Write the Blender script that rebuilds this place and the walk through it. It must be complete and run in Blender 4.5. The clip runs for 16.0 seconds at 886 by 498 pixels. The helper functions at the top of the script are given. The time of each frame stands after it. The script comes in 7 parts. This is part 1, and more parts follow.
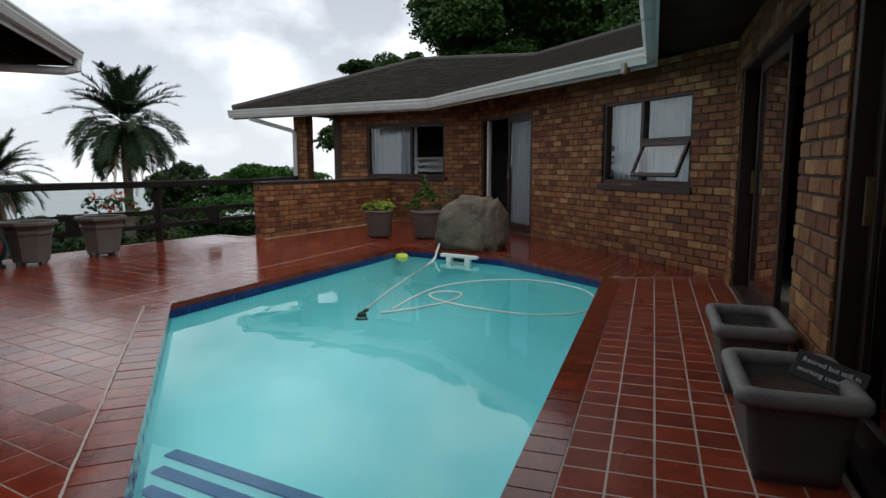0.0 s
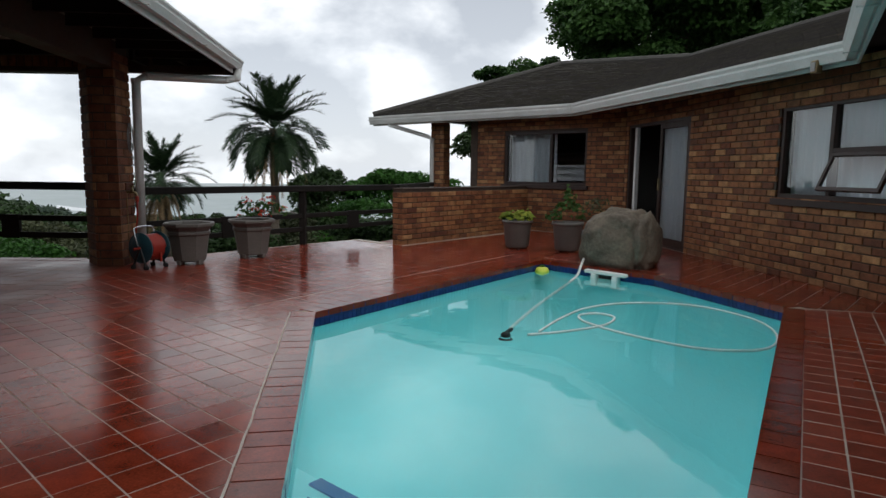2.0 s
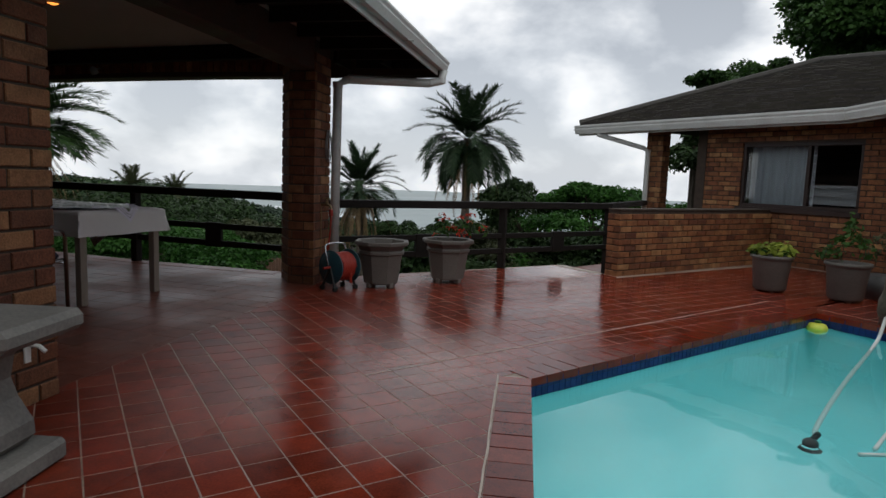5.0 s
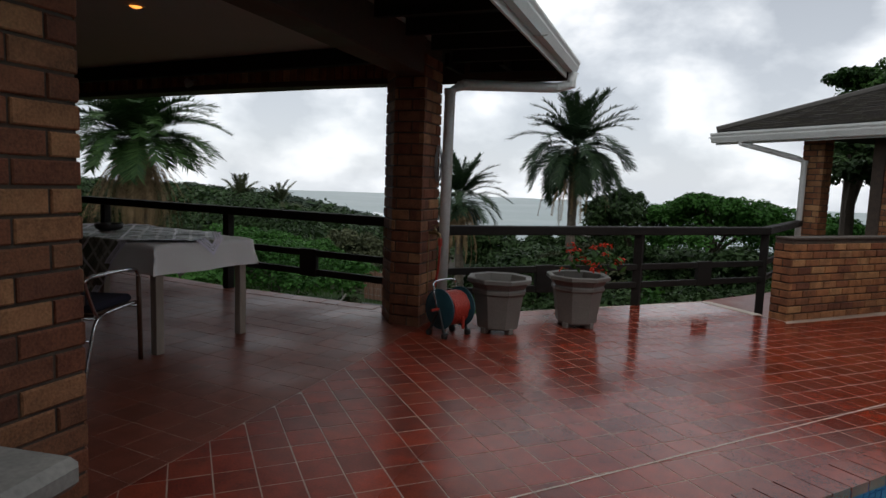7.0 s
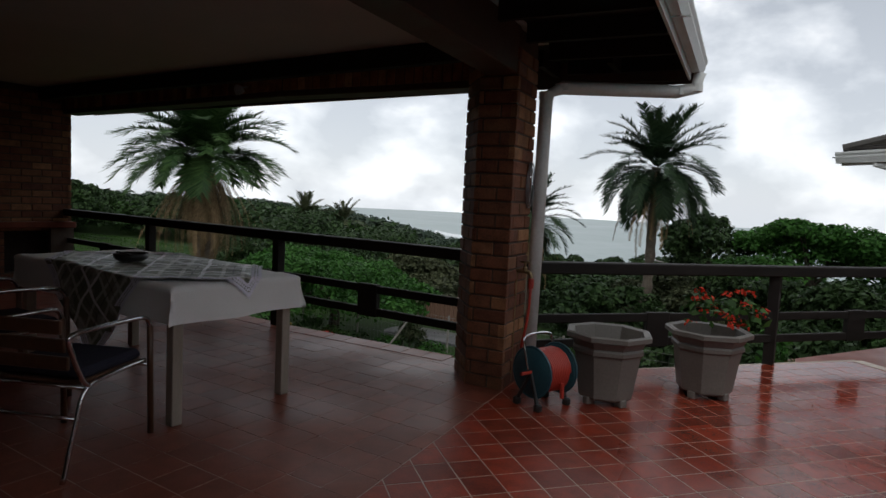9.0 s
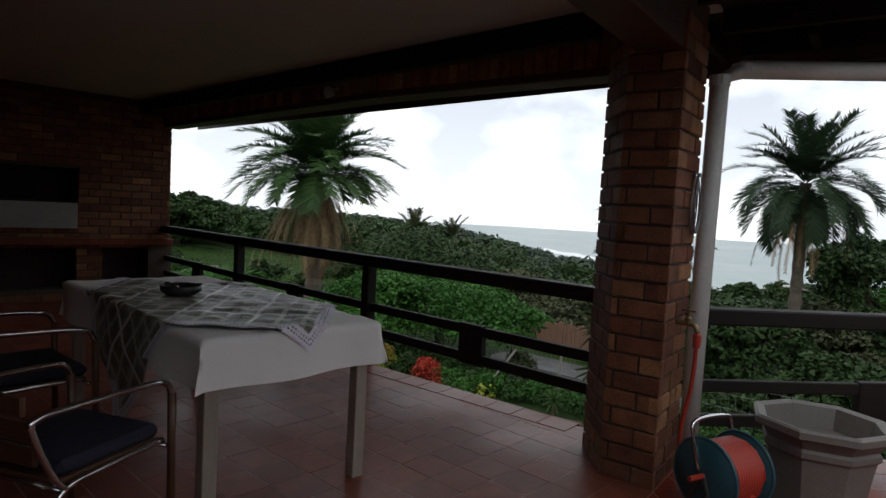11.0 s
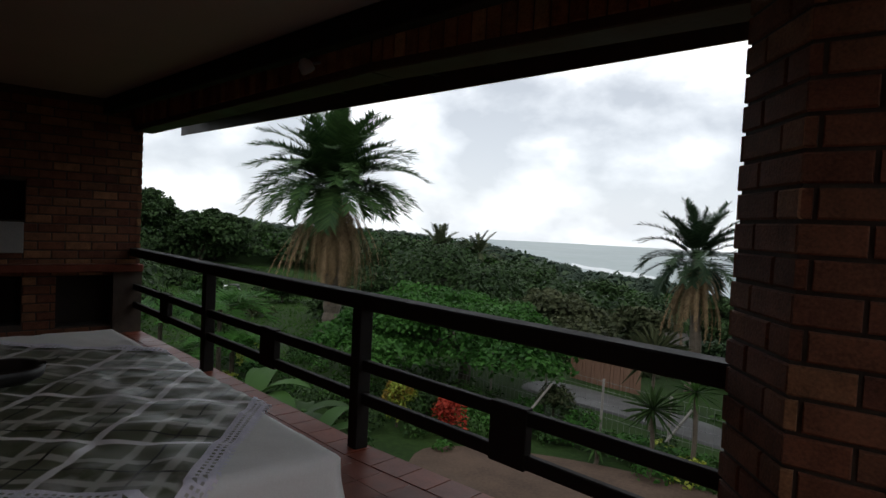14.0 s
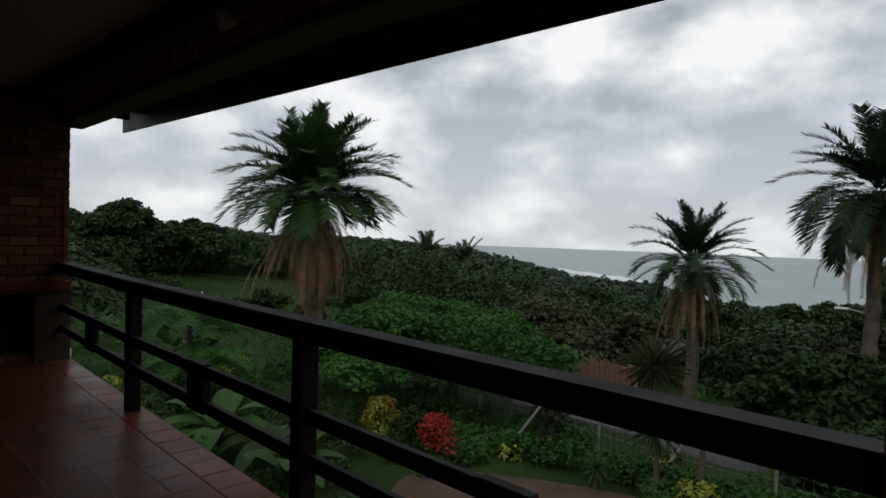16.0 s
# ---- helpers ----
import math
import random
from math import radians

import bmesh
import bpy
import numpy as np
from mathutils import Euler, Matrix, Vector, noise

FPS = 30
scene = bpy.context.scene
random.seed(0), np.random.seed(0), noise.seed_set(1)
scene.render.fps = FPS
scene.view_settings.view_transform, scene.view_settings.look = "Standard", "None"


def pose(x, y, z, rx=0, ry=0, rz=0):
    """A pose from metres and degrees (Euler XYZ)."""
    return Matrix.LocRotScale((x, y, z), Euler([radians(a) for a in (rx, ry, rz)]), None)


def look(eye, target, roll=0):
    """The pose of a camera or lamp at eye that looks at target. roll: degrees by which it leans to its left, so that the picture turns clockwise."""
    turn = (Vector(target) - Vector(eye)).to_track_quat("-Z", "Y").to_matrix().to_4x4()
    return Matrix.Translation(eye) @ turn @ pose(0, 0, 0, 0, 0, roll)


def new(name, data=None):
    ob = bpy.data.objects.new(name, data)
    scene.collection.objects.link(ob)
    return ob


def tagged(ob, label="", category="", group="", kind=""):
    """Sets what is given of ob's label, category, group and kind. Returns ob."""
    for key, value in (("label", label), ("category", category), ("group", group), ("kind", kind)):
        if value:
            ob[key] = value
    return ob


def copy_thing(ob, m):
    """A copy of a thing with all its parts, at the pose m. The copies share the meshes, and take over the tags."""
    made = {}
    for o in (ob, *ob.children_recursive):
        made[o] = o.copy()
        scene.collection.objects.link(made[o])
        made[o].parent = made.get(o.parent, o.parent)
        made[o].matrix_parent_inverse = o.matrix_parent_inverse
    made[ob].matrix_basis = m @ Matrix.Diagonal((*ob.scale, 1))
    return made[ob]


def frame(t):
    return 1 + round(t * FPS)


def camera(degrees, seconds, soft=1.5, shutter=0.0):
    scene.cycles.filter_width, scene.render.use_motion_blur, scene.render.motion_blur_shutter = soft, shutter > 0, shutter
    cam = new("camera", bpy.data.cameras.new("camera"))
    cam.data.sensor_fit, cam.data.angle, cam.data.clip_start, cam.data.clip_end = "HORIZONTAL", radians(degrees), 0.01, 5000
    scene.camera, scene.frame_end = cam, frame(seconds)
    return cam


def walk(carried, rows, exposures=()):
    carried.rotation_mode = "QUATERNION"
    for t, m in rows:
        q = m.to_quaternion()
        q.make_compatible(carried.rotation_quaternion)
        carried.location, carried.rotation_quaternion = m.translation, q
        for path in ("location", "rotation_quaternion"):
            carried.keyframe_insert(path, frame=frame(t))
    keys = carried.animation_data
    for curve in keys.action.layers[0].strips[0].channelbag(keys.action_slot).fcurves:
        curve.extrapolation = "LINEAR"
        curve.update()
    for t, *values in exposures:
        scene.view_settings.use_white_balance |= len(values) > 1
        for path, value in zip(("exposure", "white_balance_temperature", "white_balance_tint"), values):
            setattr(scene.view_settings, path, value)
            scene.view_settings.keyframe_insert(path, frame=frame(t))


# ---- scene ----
cam = camera(71.1, 16.0)
PATH = [
    (0, (1.008, -0.355, 1.198), (1.576, 1.509, 0.937), -0.1),
    (0.5, (0.977, -0.288, 1.209), (1.470, 1.598, 0.954), 0.1),
    (1, (0.950, -0.174, 1.226), (1.363, 1.733, 0.976), 0.2),
    (1.5, (0.915, -0.057, 1.222), (1.223, 1.870, 0.976), 0.5),
    (2, (0.875, 0.096, 1.227), (1.060, 2.038, 0.983), 0.7),
    (2.5, (0.798, 0.297, 1.230), (0.888, 2.246, 0.990), 0.9),
    (3, (0.744, 0.459, 1.230), (0.746, 2.411, 0.992), 1.1),
    (3.5, (0.675, 0.712, 1.242), (0.590, 2.662, 1.008), 1.4),
    (4, (0.625, 0.983, 1.245), (0.426, 2.926, 1.014), 1.7),
    (4.5, (0.560, 1.209, 1.247), (0.257, 3.138, 1.017), 2.0),
    (5, (0.453, 1.482, 1.281), (0.072, 3.398, 1.057), 2.1),
    (5.2, (0.388, 1.609, 1.271), (-0.018, 3.522, 1.054), 2.0),
    (7.3, (-0.233, 2.725, 1.440), (-0.924, 4.554, 1.231), 2.3),
    (7.5, (-0.307, 2.827, 1.440), (-1.006, 4.653, 1.241), 2.5),
    (8, (-0.462, 3.120, 1.427), (-1.195, 4.936, 1.248), 2.6),
    (8.5, (-0.607, 3.378, 1.450), (-1.387, 5.175, 1.283), 2.7),
    (9, (-0.789, 3.643, 1.467), (-1.638, 5.409, 1.306), 2.8),
    (9.5, (-0.975, 3.863, 1.456), (-1.886, 5.600, 1.311), 3.1),
    (10, (-1.128, 4.108, 1.473), (-2.123, 5.797, 1.330), 3.4),
    (10.2, (-1.159, 4.224, 1.479), (-2.199, 5.887, 1.341), 3.3),
    (12.3, (-1.895, 5.276, 1.512), (-3.090, 6.833, 1.395), 3.2),
    (12.5, (-1.927, 5.363, 1.519), (-3.131, 6.914, 1.406), 3.1),
    (13, (-2.064, 5.588, 1.506), (-3.281, 7.130, 1.406), 3.0),
    (13.5, (-2.230, 5.809, 1.515), (-3.449, 7.350, 1.423), 2.9),
    (14, (-2.368, 6.016, 1.510), (-3.585, 7.558, 1.429), 2.8),
    (14.5, (-2.505, 6.242, 1.510), (-3.717, 7.788, 1.434), 2.5),
    (15, (-2.615, 6.448, 1.511), (-3.825, 7.996, 1.441), 2.3),
    (15.5, (-2.745, 6.641, 1.494), (-3.947, 8.197, 1.432), 2.1),
    (16, (-2.911, 6.859, 1.488), (-4.097, 8.425, 1.430), 1.9),
]
walk(cam, [(t, look(eye, target, roll)) for t, eye, target, roll in PATH],
     exposures=[(0, 0.15), (1.5, 0.18), (2.5, -0.06), (4, -0.17), (5, -0.19), (7.5, -0.02), (9, 0.02), (10, 0.18), (11, 0.4), (12.6, 0.66), (13.4, 0.4), (14.5, -0.02), (15.5, -0.32), (16, -0.4)])

# ---- world, sun, large lights ----
world = bpy.data.worlds.new("world")
scene.world = world
world.use_nodes = True


def build_world():
    nt = world.node_tree
    n, l = nt.nodes, nt.links
    bg = n["Background"]
    sky = n.new("ShaderNodeTexSky")
    sky.sky_type = "NISHITA"
    sky.sun_disc = False
    sky.sun_elevation, sky.sun_rotation = radians(42), radians(150)
    dim = n.new("ShaderNodeMix")
    dim.data_type, dim.blend_type = "RGBA", "MULTIPLY"
    dim.inputs["Factor"].default_value = 1.0
    dim.inputs["B"].default_value = (0.1, 0.1, 0.1, 1)
    l.new(sky.outputs["Color"], dim.inputs["A"])
    co = n.new("ShaderNodeTexCoord")
    sep = n.new("ShaderNodeSeparateXYZ")
    l.new(co.outputs["Generated"], sep.inputs[0])
    dv = n.new("ShaderNodeMapping")
    dv.inputs["Scale"].default_value = (1.0, 1.0, 1.7)
    dv.inputs["Location"].default_value = (0.35, 0.1, 0.2)
    l.new(co.outputs["Generated"], dv.inputs["Vector"])
    no = n.new("ShaderNodeTexNoise")
    no.inputs["Scale"].default_value = 5.0
    no.inputs["Detail"].default_value = 6
    no.inputs["Roughness"].default_value = 0.5
    no.inputs["Distortion"].default_value = 0.1
    l.new(dv.outputs[0], no.inputs["Vector"])
    ramp = n.new("ShaderNodeValToRGB")
    e = ramp.color_ramp.elements
    e[0].position, e[0].color = 0.41, (0.40, 0.43, 0.475, 1)
    e[1].position, e[1].color = 0.63, (1.0, 1.0, 1.0, 1)
    mid = e.new(0.5)
    mid.color = (0.58, 0.61, 0.65, 1)
    l.new(no.outputs["Fac"], ramp.inputs["Fac"])
    # brighter band of cloud over the sea
    low = n.new("ShaderNodeMapRange")
    low.inputs["From Min"].default_value, low.inputs["From Max"].default_value = 0.28, 0.0
    low.inputs["To Min"].default_value, low.inputs["To Max"].default_value = 0.0, 0.4
    l.new(sep.outputs["Z"], low.inputs["Value"])
    mx = n.new("ShaderNodeMix")
    mx.data_type = "RGBA"
    mx.inputs["B"].default_value = (0.84, 0.88, 0.93, 1)
    l.new(low.outputs["Result"], mx.inputs["Factor"])
    l.new(ramp.outputs["Color"], mx.inputs["A"])
    fin = n.new("ShaderNodeMix")
    fin.data_type = "RGBA"
    fin.inputs["Factor"].default_value = 0.92
    l.new(dim.outputs["Result"], fin.inputs["A"])
    l.new(mx.outputs["Result"], fin.inputs["B"])
    l.new(fin.outputs["Result"], bg.inputs["Color"])
    bg.inputs["Strength"].default_value = 1.3


build_world()
sun = new("sun", bpy.data.lights.new("sun", "SUN"))
sun.data.energy, sun.data.angle, sun.data.color = 0.6, radians(25), (1.0, 0.97, 0.92)
sun.matrix_world = look((5, -8, 20), (0, 6, 0))


# ---- materials ----
def nodes_of(name):
    m = bpy.data.materials.new(name)
    m.use_nodes = True
    return m, m.node_tree.nodes, m.node_tree.links, m.node_tree.nodes["Principled BSDF"]


def rgba(c):
    return (c[0], c[1], c[2], 1)


def paint(name, c0, c1, scale=6.0, rough=(0.5, 0.7), bump=0.1, fine=60.0, metal=0.0, spec=0.5, dist=0.01, stretch=None):
    """Two colours mixed by broad and fine noise, with relief."""
    m, n, l, b = nodes_of(name)
    co = n.new("ShaderNodeTexCoord")
    src = co.outputs["Object"]
    if stretch:
        mp = n.new("ShaderNodeMapping")
        mp.inputs["Scale"].default_value = stretch
        l.new(src, mp.inputs["Vector"])
        src = mp.outputs["Vector"]
    n1, n2 = n.new("ShaderNodeTexNoise"), n.new("ShaderNodeTexNoise")
    n1.inputs["Scale"].default_value, n1.inputs["Detail"].default_value = scale, 4
    n2.inputs["Scale"].default_value, n2.inputs["Detail"].default_value = fine, 3
    l.new(src, n1.inputs["Vector"])
    l.new(src, n2.inputs["Vector"])
    av = n.new("ShaderNodeMath")
    av.operation = "MULTIPLY_ADD"
    av.inputs[1].default_value = 0.4
    l.new(n2.outputs["Fac"], av.inputs[0])
    sc = n.new("ShaderNodeMath")
    sc.operation = "MULTIPLY"
    sc.inputs[1].default_value = 0.6
    l.new(n1.outputs["Fac"], sc.inputs[0])
    l.new(sc.outputs[0], av.inputs[2])
    r = n.new("ShaderNodeValToRGB")
    e = r.color_ramp.elements
    e[0].position, e[0].color = 0.32, rgba(c0)
    e[1].position, e[1].color = 0.68, rgba(c1)
    l.new(av.outputs[0], r.inputs["Fac"])
    l.new(r.outputs["Color"], b.inputs["Base Color"])
    rr = n.new("ShaderNodeMapRange")
    rr.inputs["From Min"].default_value, rr.inputs["From Max"].default_value = 0.3, 0.7
    rr.inputs["To Min"].default_value, rr.inputs["To Max"].default_value = rough
    l.new(n1.outputs["Fac"], rr.inputs["Value"])
    l.new(rr.outputs["Result"], b.inputs["Roughness"])
    b.inputs["Metallic"].default_value = metal
    b.inputs["Specular IOR Level"].default_value = spec
    if bump:
        bp = n.new("ShaderNodeBump")
        bp.inputs["Strength"].default_value, bp.inputs["Distance"].default_value = bump, dist
        l.new(av.outputs[0], bp.inputs["Height"])
        l.new(bp.outputs["Normal"], b.inputs["Normal"])
    return m


def pieces(name, stops, rough, bump, wet=False, tone=0.35, shelter=None):
    """A colour for each piece by chance, mottled within the piece; wet: glossy patches across the floor."""
    m, n, l, b = nodes_of(name)
    oi, ge = n.new("ShaderNodeObjectInfo"), n.new("ShaderNodeNewGeometry")
    add = n.new("ShaderNodeMath")
    add.operation = "ADD"
    l.new(oi.outputs["Random"], add.inputs[0])
    l.new(ge.outputs["Random Per Island"], add.inputs[1])
    fr = n.new("ShaderNodeMath")
    fr.operation = "FRACT"
    l.new(add.outputs[0], fr.inputs[0])
    r = n.new("ShaderNodeValToRGB")
    e = r.color_ramp.elements
    e[0].position, e[0].color = 0.0, rgba(stops[0])
    e[1].position, e[1].color = 1.0, rgba(stops[-1])
    for i, c in enumerate(stops[1:-1]):
        e.new((i + 1) / (len(stops) - 1)).color = rgba(c)
    l.new(fr.outputs[0], r.inputs["Fac"])
    n1, n2 = n.new("ShaderNodeTexNoise"), n.new("ShaderNodeTexNoise")
    n1.inputs["Scale"].default_value, n1.inputs["Detail"].default_value = 9, 4
    n2.inputs["Scale"].default_value, n2.inputs["Detail"].default_value = 90, 3
    l.new(ge.outputs["Position"], n1.inputs["Vector"])
    l.new(ge.outputs["Position"], n2.inputs["Vector"])
    av = n.new("ShaderNodeMath")
    av.operation = "ADD"
    l.new(n1.outputs["Fac"], av.inputs[0])
    l.new(n2.outputs["Fac"], av.inputs[1])
    mr = n.new("ShaderNodeMapRange")
    mr.inputs["From Min"].default_value, mr.inputs["From Max"].default_value = 0.65, 1.35
    mr.inputs["To Min"].default_value, mr.inputs["To Max"].default_value = 1 - tone, 1 + tone
    l.new(av.outputs[0], mr.inputs["Value"])
    mu = n.new("ShaderNodeVectorMath")
    mu.operation = "SCALE"
    l.new(r.outputs["Color"], mu.inputs[0])
    l.new(mr.outputs["Result"], mu.inputs["Scale"])
    l.new(mu.outputs[0], b.inputs["Base Color"])
    if wet:
        n3 = n.new("ShaderNodeTexNoise")
        n3.inputs["Scale"].default_value, n3.inputs["Detail"].default_value = 1.1, 3
        l.new(ge.outputs["Position"], n3.inputs["Vector"])
        rr = n.new("ShaderNodeMapRange")
        rr.inputs["From Min"].default_value, rr.inputs["From Max"].default_value = 0.35, 0.62
        rr.inputs["To Min"].default_value, rr.inputs["To Max"].default_value = rough
        l.new(n3.outputs["Fac"], rr.inputs["Value"])
        b.inputs["Specular IOR Level"].default_value = 0.5 if shelter else 0.11
        if shelter:
            # rain does not reach the floor close to the veranda: dry and dull there
            sx, sa = n.new("ShaderNodeSeparateXYZ"), n.new("ShaderNodeMath")
            sa.operation = "MULTIPLY_ADD"
            sa.inputs[1].default_value = 1.6
            l.new(ge.outputs["Position"], sx.inputs[0])
            l.new(n3.outputs["Fac"], sa.inputs[0])
            l.new(sx.outputs["X"], sa.inputs[2])
            dry, sp, mxr = n.new("ShaderNodeMapRange"), n.new("ShaderNodeMapRange"), n.new("ShaderNodeMix")
            for nd in (dry, sp):
                nd.inputs["From Min"].default_value, nd.inputs["From Max"].default_value = shelter
                l.new(sa.outputs[0], nd.inputs["Value"])
            sp.inputs["To Min"].default_value, sp.inputs["To Max"].default_value = 0.12, 0.4
            l.new(sp.outputs["Result"], b.inputs["Specular IOR Level"])
            mxr.inputs["A"].default_value = 0.42
            l.new(dry.outputs["Result"], mxr.inputs["Factor"])
            l.new(rr.outputs["Result"], mxr.inputs["B"])
            l.new(mxr.outputs["Result"], b.inputs["Roughness"])
        else:
            l.new(rr.outputs["Result"], b.inputs["Roughness"])
    else:
        b.inputs["Roughness"].default_value = rough[0]
        b.inputs["Specular IOR Level"].default_value = 0.3
    bp = n.new("ShaderNodeBump")
    bp.inputs["Strength"].default_value, bp.inputs["Distance"].default_value = bump, 0.006
    l.new(av.outputs[0], bp.inputs["Height"])
    l.new(bp.outputs["Normal"], b.inputs["Normal"])
    return m


def leafy(name, c0, c1, rough=0.55, trans=0.25):
    """Leaves: colour by chance per leaf, some light passing through."""
    m, n, l, b = nodes_of(name)
    ge = n.new("ShaderNodeNewGeometry")
    no = n.new("ShaderNodeTexNoise")
    no.inputs["Scale"].default_value = 0.5
    l.new(ge.outputs["Position"], no.inputs["Vector"])
    add = n.new("ShaderNodeMath")
    add.operation = "MULTIPLY_ADD"
    add.inputs[1].default_value = 0.6
    l.new(ge.outputs["Random Per Island"], add.inputs[0])
    sc = n.new("ShaderNodeMath")
    sc.operation = "MULTIPLY_ADD"
    sc.inputs[1].default_value, sc.inputs[2].default_value = 1.2, -0.4
    l.new(no.outputs["Fac"], sc.inputs[0])
    l.new(sc.outputs[0], add.inputs[2])
    r = n.new("ShaderNodeValToRGB")
    e = r.color_ramp.elements
    e[0].position, e[0].color = 0.1, rgba(c0)
    e[1].position, e[1].color = 0.9, rgba(c1)
    l.new(add.outputs[0], r.inputs["Fac"])
    l.new(r.outputs["Color"], b.inputs["Base Color"])
    b.inputs["Roughness"].default_value = rough
    b.inputs["Specular IOR Level"].default_value = 0.12
    tr = n.new("ShaderNodeBsdfTranslucent")
    l.new(r.outputs["Color"], tr.inputs["Color"])
    mx = n.new("ShaderNodeMixShader")
    mx.inputs["Fac"].default_value = trans
    l.new(b.outputs[0], mx.inputs[1])
    l.new(tr.outputs[0], mx.inputs[2])
    l.new(mx.outputs[0], n["Material Output"].inputs["Surface"])
    return m


def sheet(name, tint, ior, rough, bump, scale, gain=1.0):
    """Clear sheet: see-through with a tint, mirror gloss by Fresnel."""
    m, n, l, b = nodes_of(name)
    n.remove(b)
    tr, gl, fr, mx = n.new("ShaderNodeBsdfTransparent"), n.new("ShaderNodeBsdfGlossy"), n.new("ShaderNodeFresnel"), n.new("ShaderNodeMixShader")
    tr.inputs["Color"].default_value = rgba(tint)
    gl.inputs["Roughness"].default_value = rough
    fr.inputs["IOR"].default_value = ior
    k = n.new("ShaderNodeMath")
    k.operation = "MULTIPLY"
    k.use_clamp = True
    k.inputs[1].default_value = gain
    l.new(fr.outputs[0], k.inputs[0])
    l.new(k.outputs[0], mx.inputs["Fac"])
    l.new(tr.outputs[0], mx.inputs[1])
    l.new(gl.outputs[0], mx.inputs[2])
    l.new(mx.outputs[0], n["Material Output"].inputs["Surface"])
    if bump:
        ge, no, bp = n.new("ShaderNodeNewGeometry"), n.new("ShaderNodeTexNoise"), n.new("ShaderNodeBump")
        no.inputs["Scale"].default_value, no.inputs["Detail"].default_value = scale, 2
        bp.inputs["Strength"].default_value, bp.inputs["Distance"].default_value = bump, 0.02
        l.new(ge.outputs["Position"], no.inputs["Vector"])
        l.new(no.outputs["Fac"], bp.inputs["Height"])
        l.new(bp.outputs["Normal"], gl.inputs["Normal"])
        l.new(bp.outputs["Normal"], fr.inputs["Normal"])
    return m


BRICK = pieces("face_brick", [(0.18, 0.064, 0.030), (0.26, 0.112, 0.047), (0.11, 0.040, 0.023), (0.38, 0.200, 0.086), (0.16, 0.058, 0.028), (0.28, 0.125, 0.052), (0.13, 0.048, 0.025)], (0.75, 0.75), 0.5, tone=0.5)
# redder brick, also darkened so its colour carries the veranda's shade
BRICK_RED_SHADED = pieces("red_brown_brick_with_shade", [(0.130, 0.048, 0.026), (0.18, 0.074, 0.037), (0.085, 0.031, 0.019), (0.27, 0.132, 0.062), (0.11, 0.040, 0.022), (0.165, 0.060, 0.030)], (0.8, 0.8), 0.5, tone=0.45)
MORTAR = paint("dark_mortar", (0.034, 0.024, 0.018), (0.075, 0.053, 0.038), 12, (0.85, 0.95), 0.3)
TILE = pieces("quarry_tile", [(0.165, 0.021, 0.009), (0.215, 0.029, 0.012), (0.120, 0.018, 0.009), (0.19, 0.033, 0.015)], (0.03, 0.16), 0.10, wet=True, tone=0.4, shelter=(-1.3, 0.5))
TILE_SIDE = pieces("walkway_tile", [(0.20, 0.034, 0.016), (0.25, 0.044, 0.020), (0.16, 0.030, 0.016), (0.22, 0.046, 0.024)], (0.22, 0.42), 0.12, wet=True, tone=0.35)
TILE_DRY = pieces("veranda_tile", [(0.15, 0.042, 0.025), (0.18, 0.05, 0.03), (0.13, 0.038, 0.024), (0.165, 0.05, 0.032)], (0.3, 0.48), 0.1, wet=True, tone=0.25)
GROUT = paint("pale_grout", (0.36, 0.30, 0.245), (0.56, 0.49, 0.41), 5, (0.35, 0.6), 0.2)
GROUT_BROWN = paint("brown_stained_grout", (0.15, 0.10, 0.078), (0.43, 0.34, 0.27), 3, (0.4, 0.6), 0.2)
WHITE = paint("white_gutter_paint", (0.52, 0.53, 0.50), (0.67, 0.68, 0.66), 3, (0.35, 0.5), 0.05, 40)
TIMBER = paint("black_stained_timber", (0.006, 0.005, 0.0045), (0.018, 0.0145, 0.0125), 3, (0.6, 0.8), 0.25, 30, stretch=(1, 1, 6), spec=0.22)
BEAMWOOD = paint("dark_brown_timber", (0.03, 0.016, 0.010), (0.07, 0.036, 0.022), 3, (0.5, 0.7), 0.25, 30)
FRAME = paint("brown_window_timber", (0.018, 0.009, 0.007), (0.038, 0.018, 0.013), 4, (0.4, 0.55), 0.1, 30)
CEIL = paint("off_white_ceiling_board", (0.38, 0.345, 0.315), (0.45, 0.415, 0.38), 1.5, (0.7, 0.85), 0.05)
PLASTER = paint("painted_inner_wall", (0.42, 0.40, 0.37), (0.5, 0.48, 0.44), 1.5, (0.8, 0.9), 0.05)
SHINGLE = pieces("weathered_roof_tile", [(0.03, 0.026, 0.023), (0.042, 0.036, 0.031), (0.034, 0.031, 0.021), (0.05, 0.042, 0.035)], (0.85, 0.85), 0.5)
RIDGECAP = paint("ridge_mortar_grey", (0.045, 0.042, 0.036), (0.075, 0.07, 0.062), 8, (0.8, 0.9), 0.3)
POOLPAINT = paint("turquoise_pool_plaster", (0.31, 0.83, 0.85), (0.38, 0.89, 0.90), 0.9, (0.5, 0.6), 0.0)
BLUETILE = pieces("blue_glazed_tile", [(0.008, 0.020, 0.09), (0.014, 0.036, 0.15), (0.008, 0.026, 0.115)], (0.15, 0.15), 0.05)
BLUEBED = paint("dark_blue_grout", (0.008, 0.014, 0.04), (0.014, 0.024, 0.06), 8, (0.5, 0.7), 0.05)
BLUESTRIPE = paint("blue_step_tile", (0.03, 0.12, 0.32), (0.05, 0.17, 0.40), 10, (0.3, 0.4), 0.05)
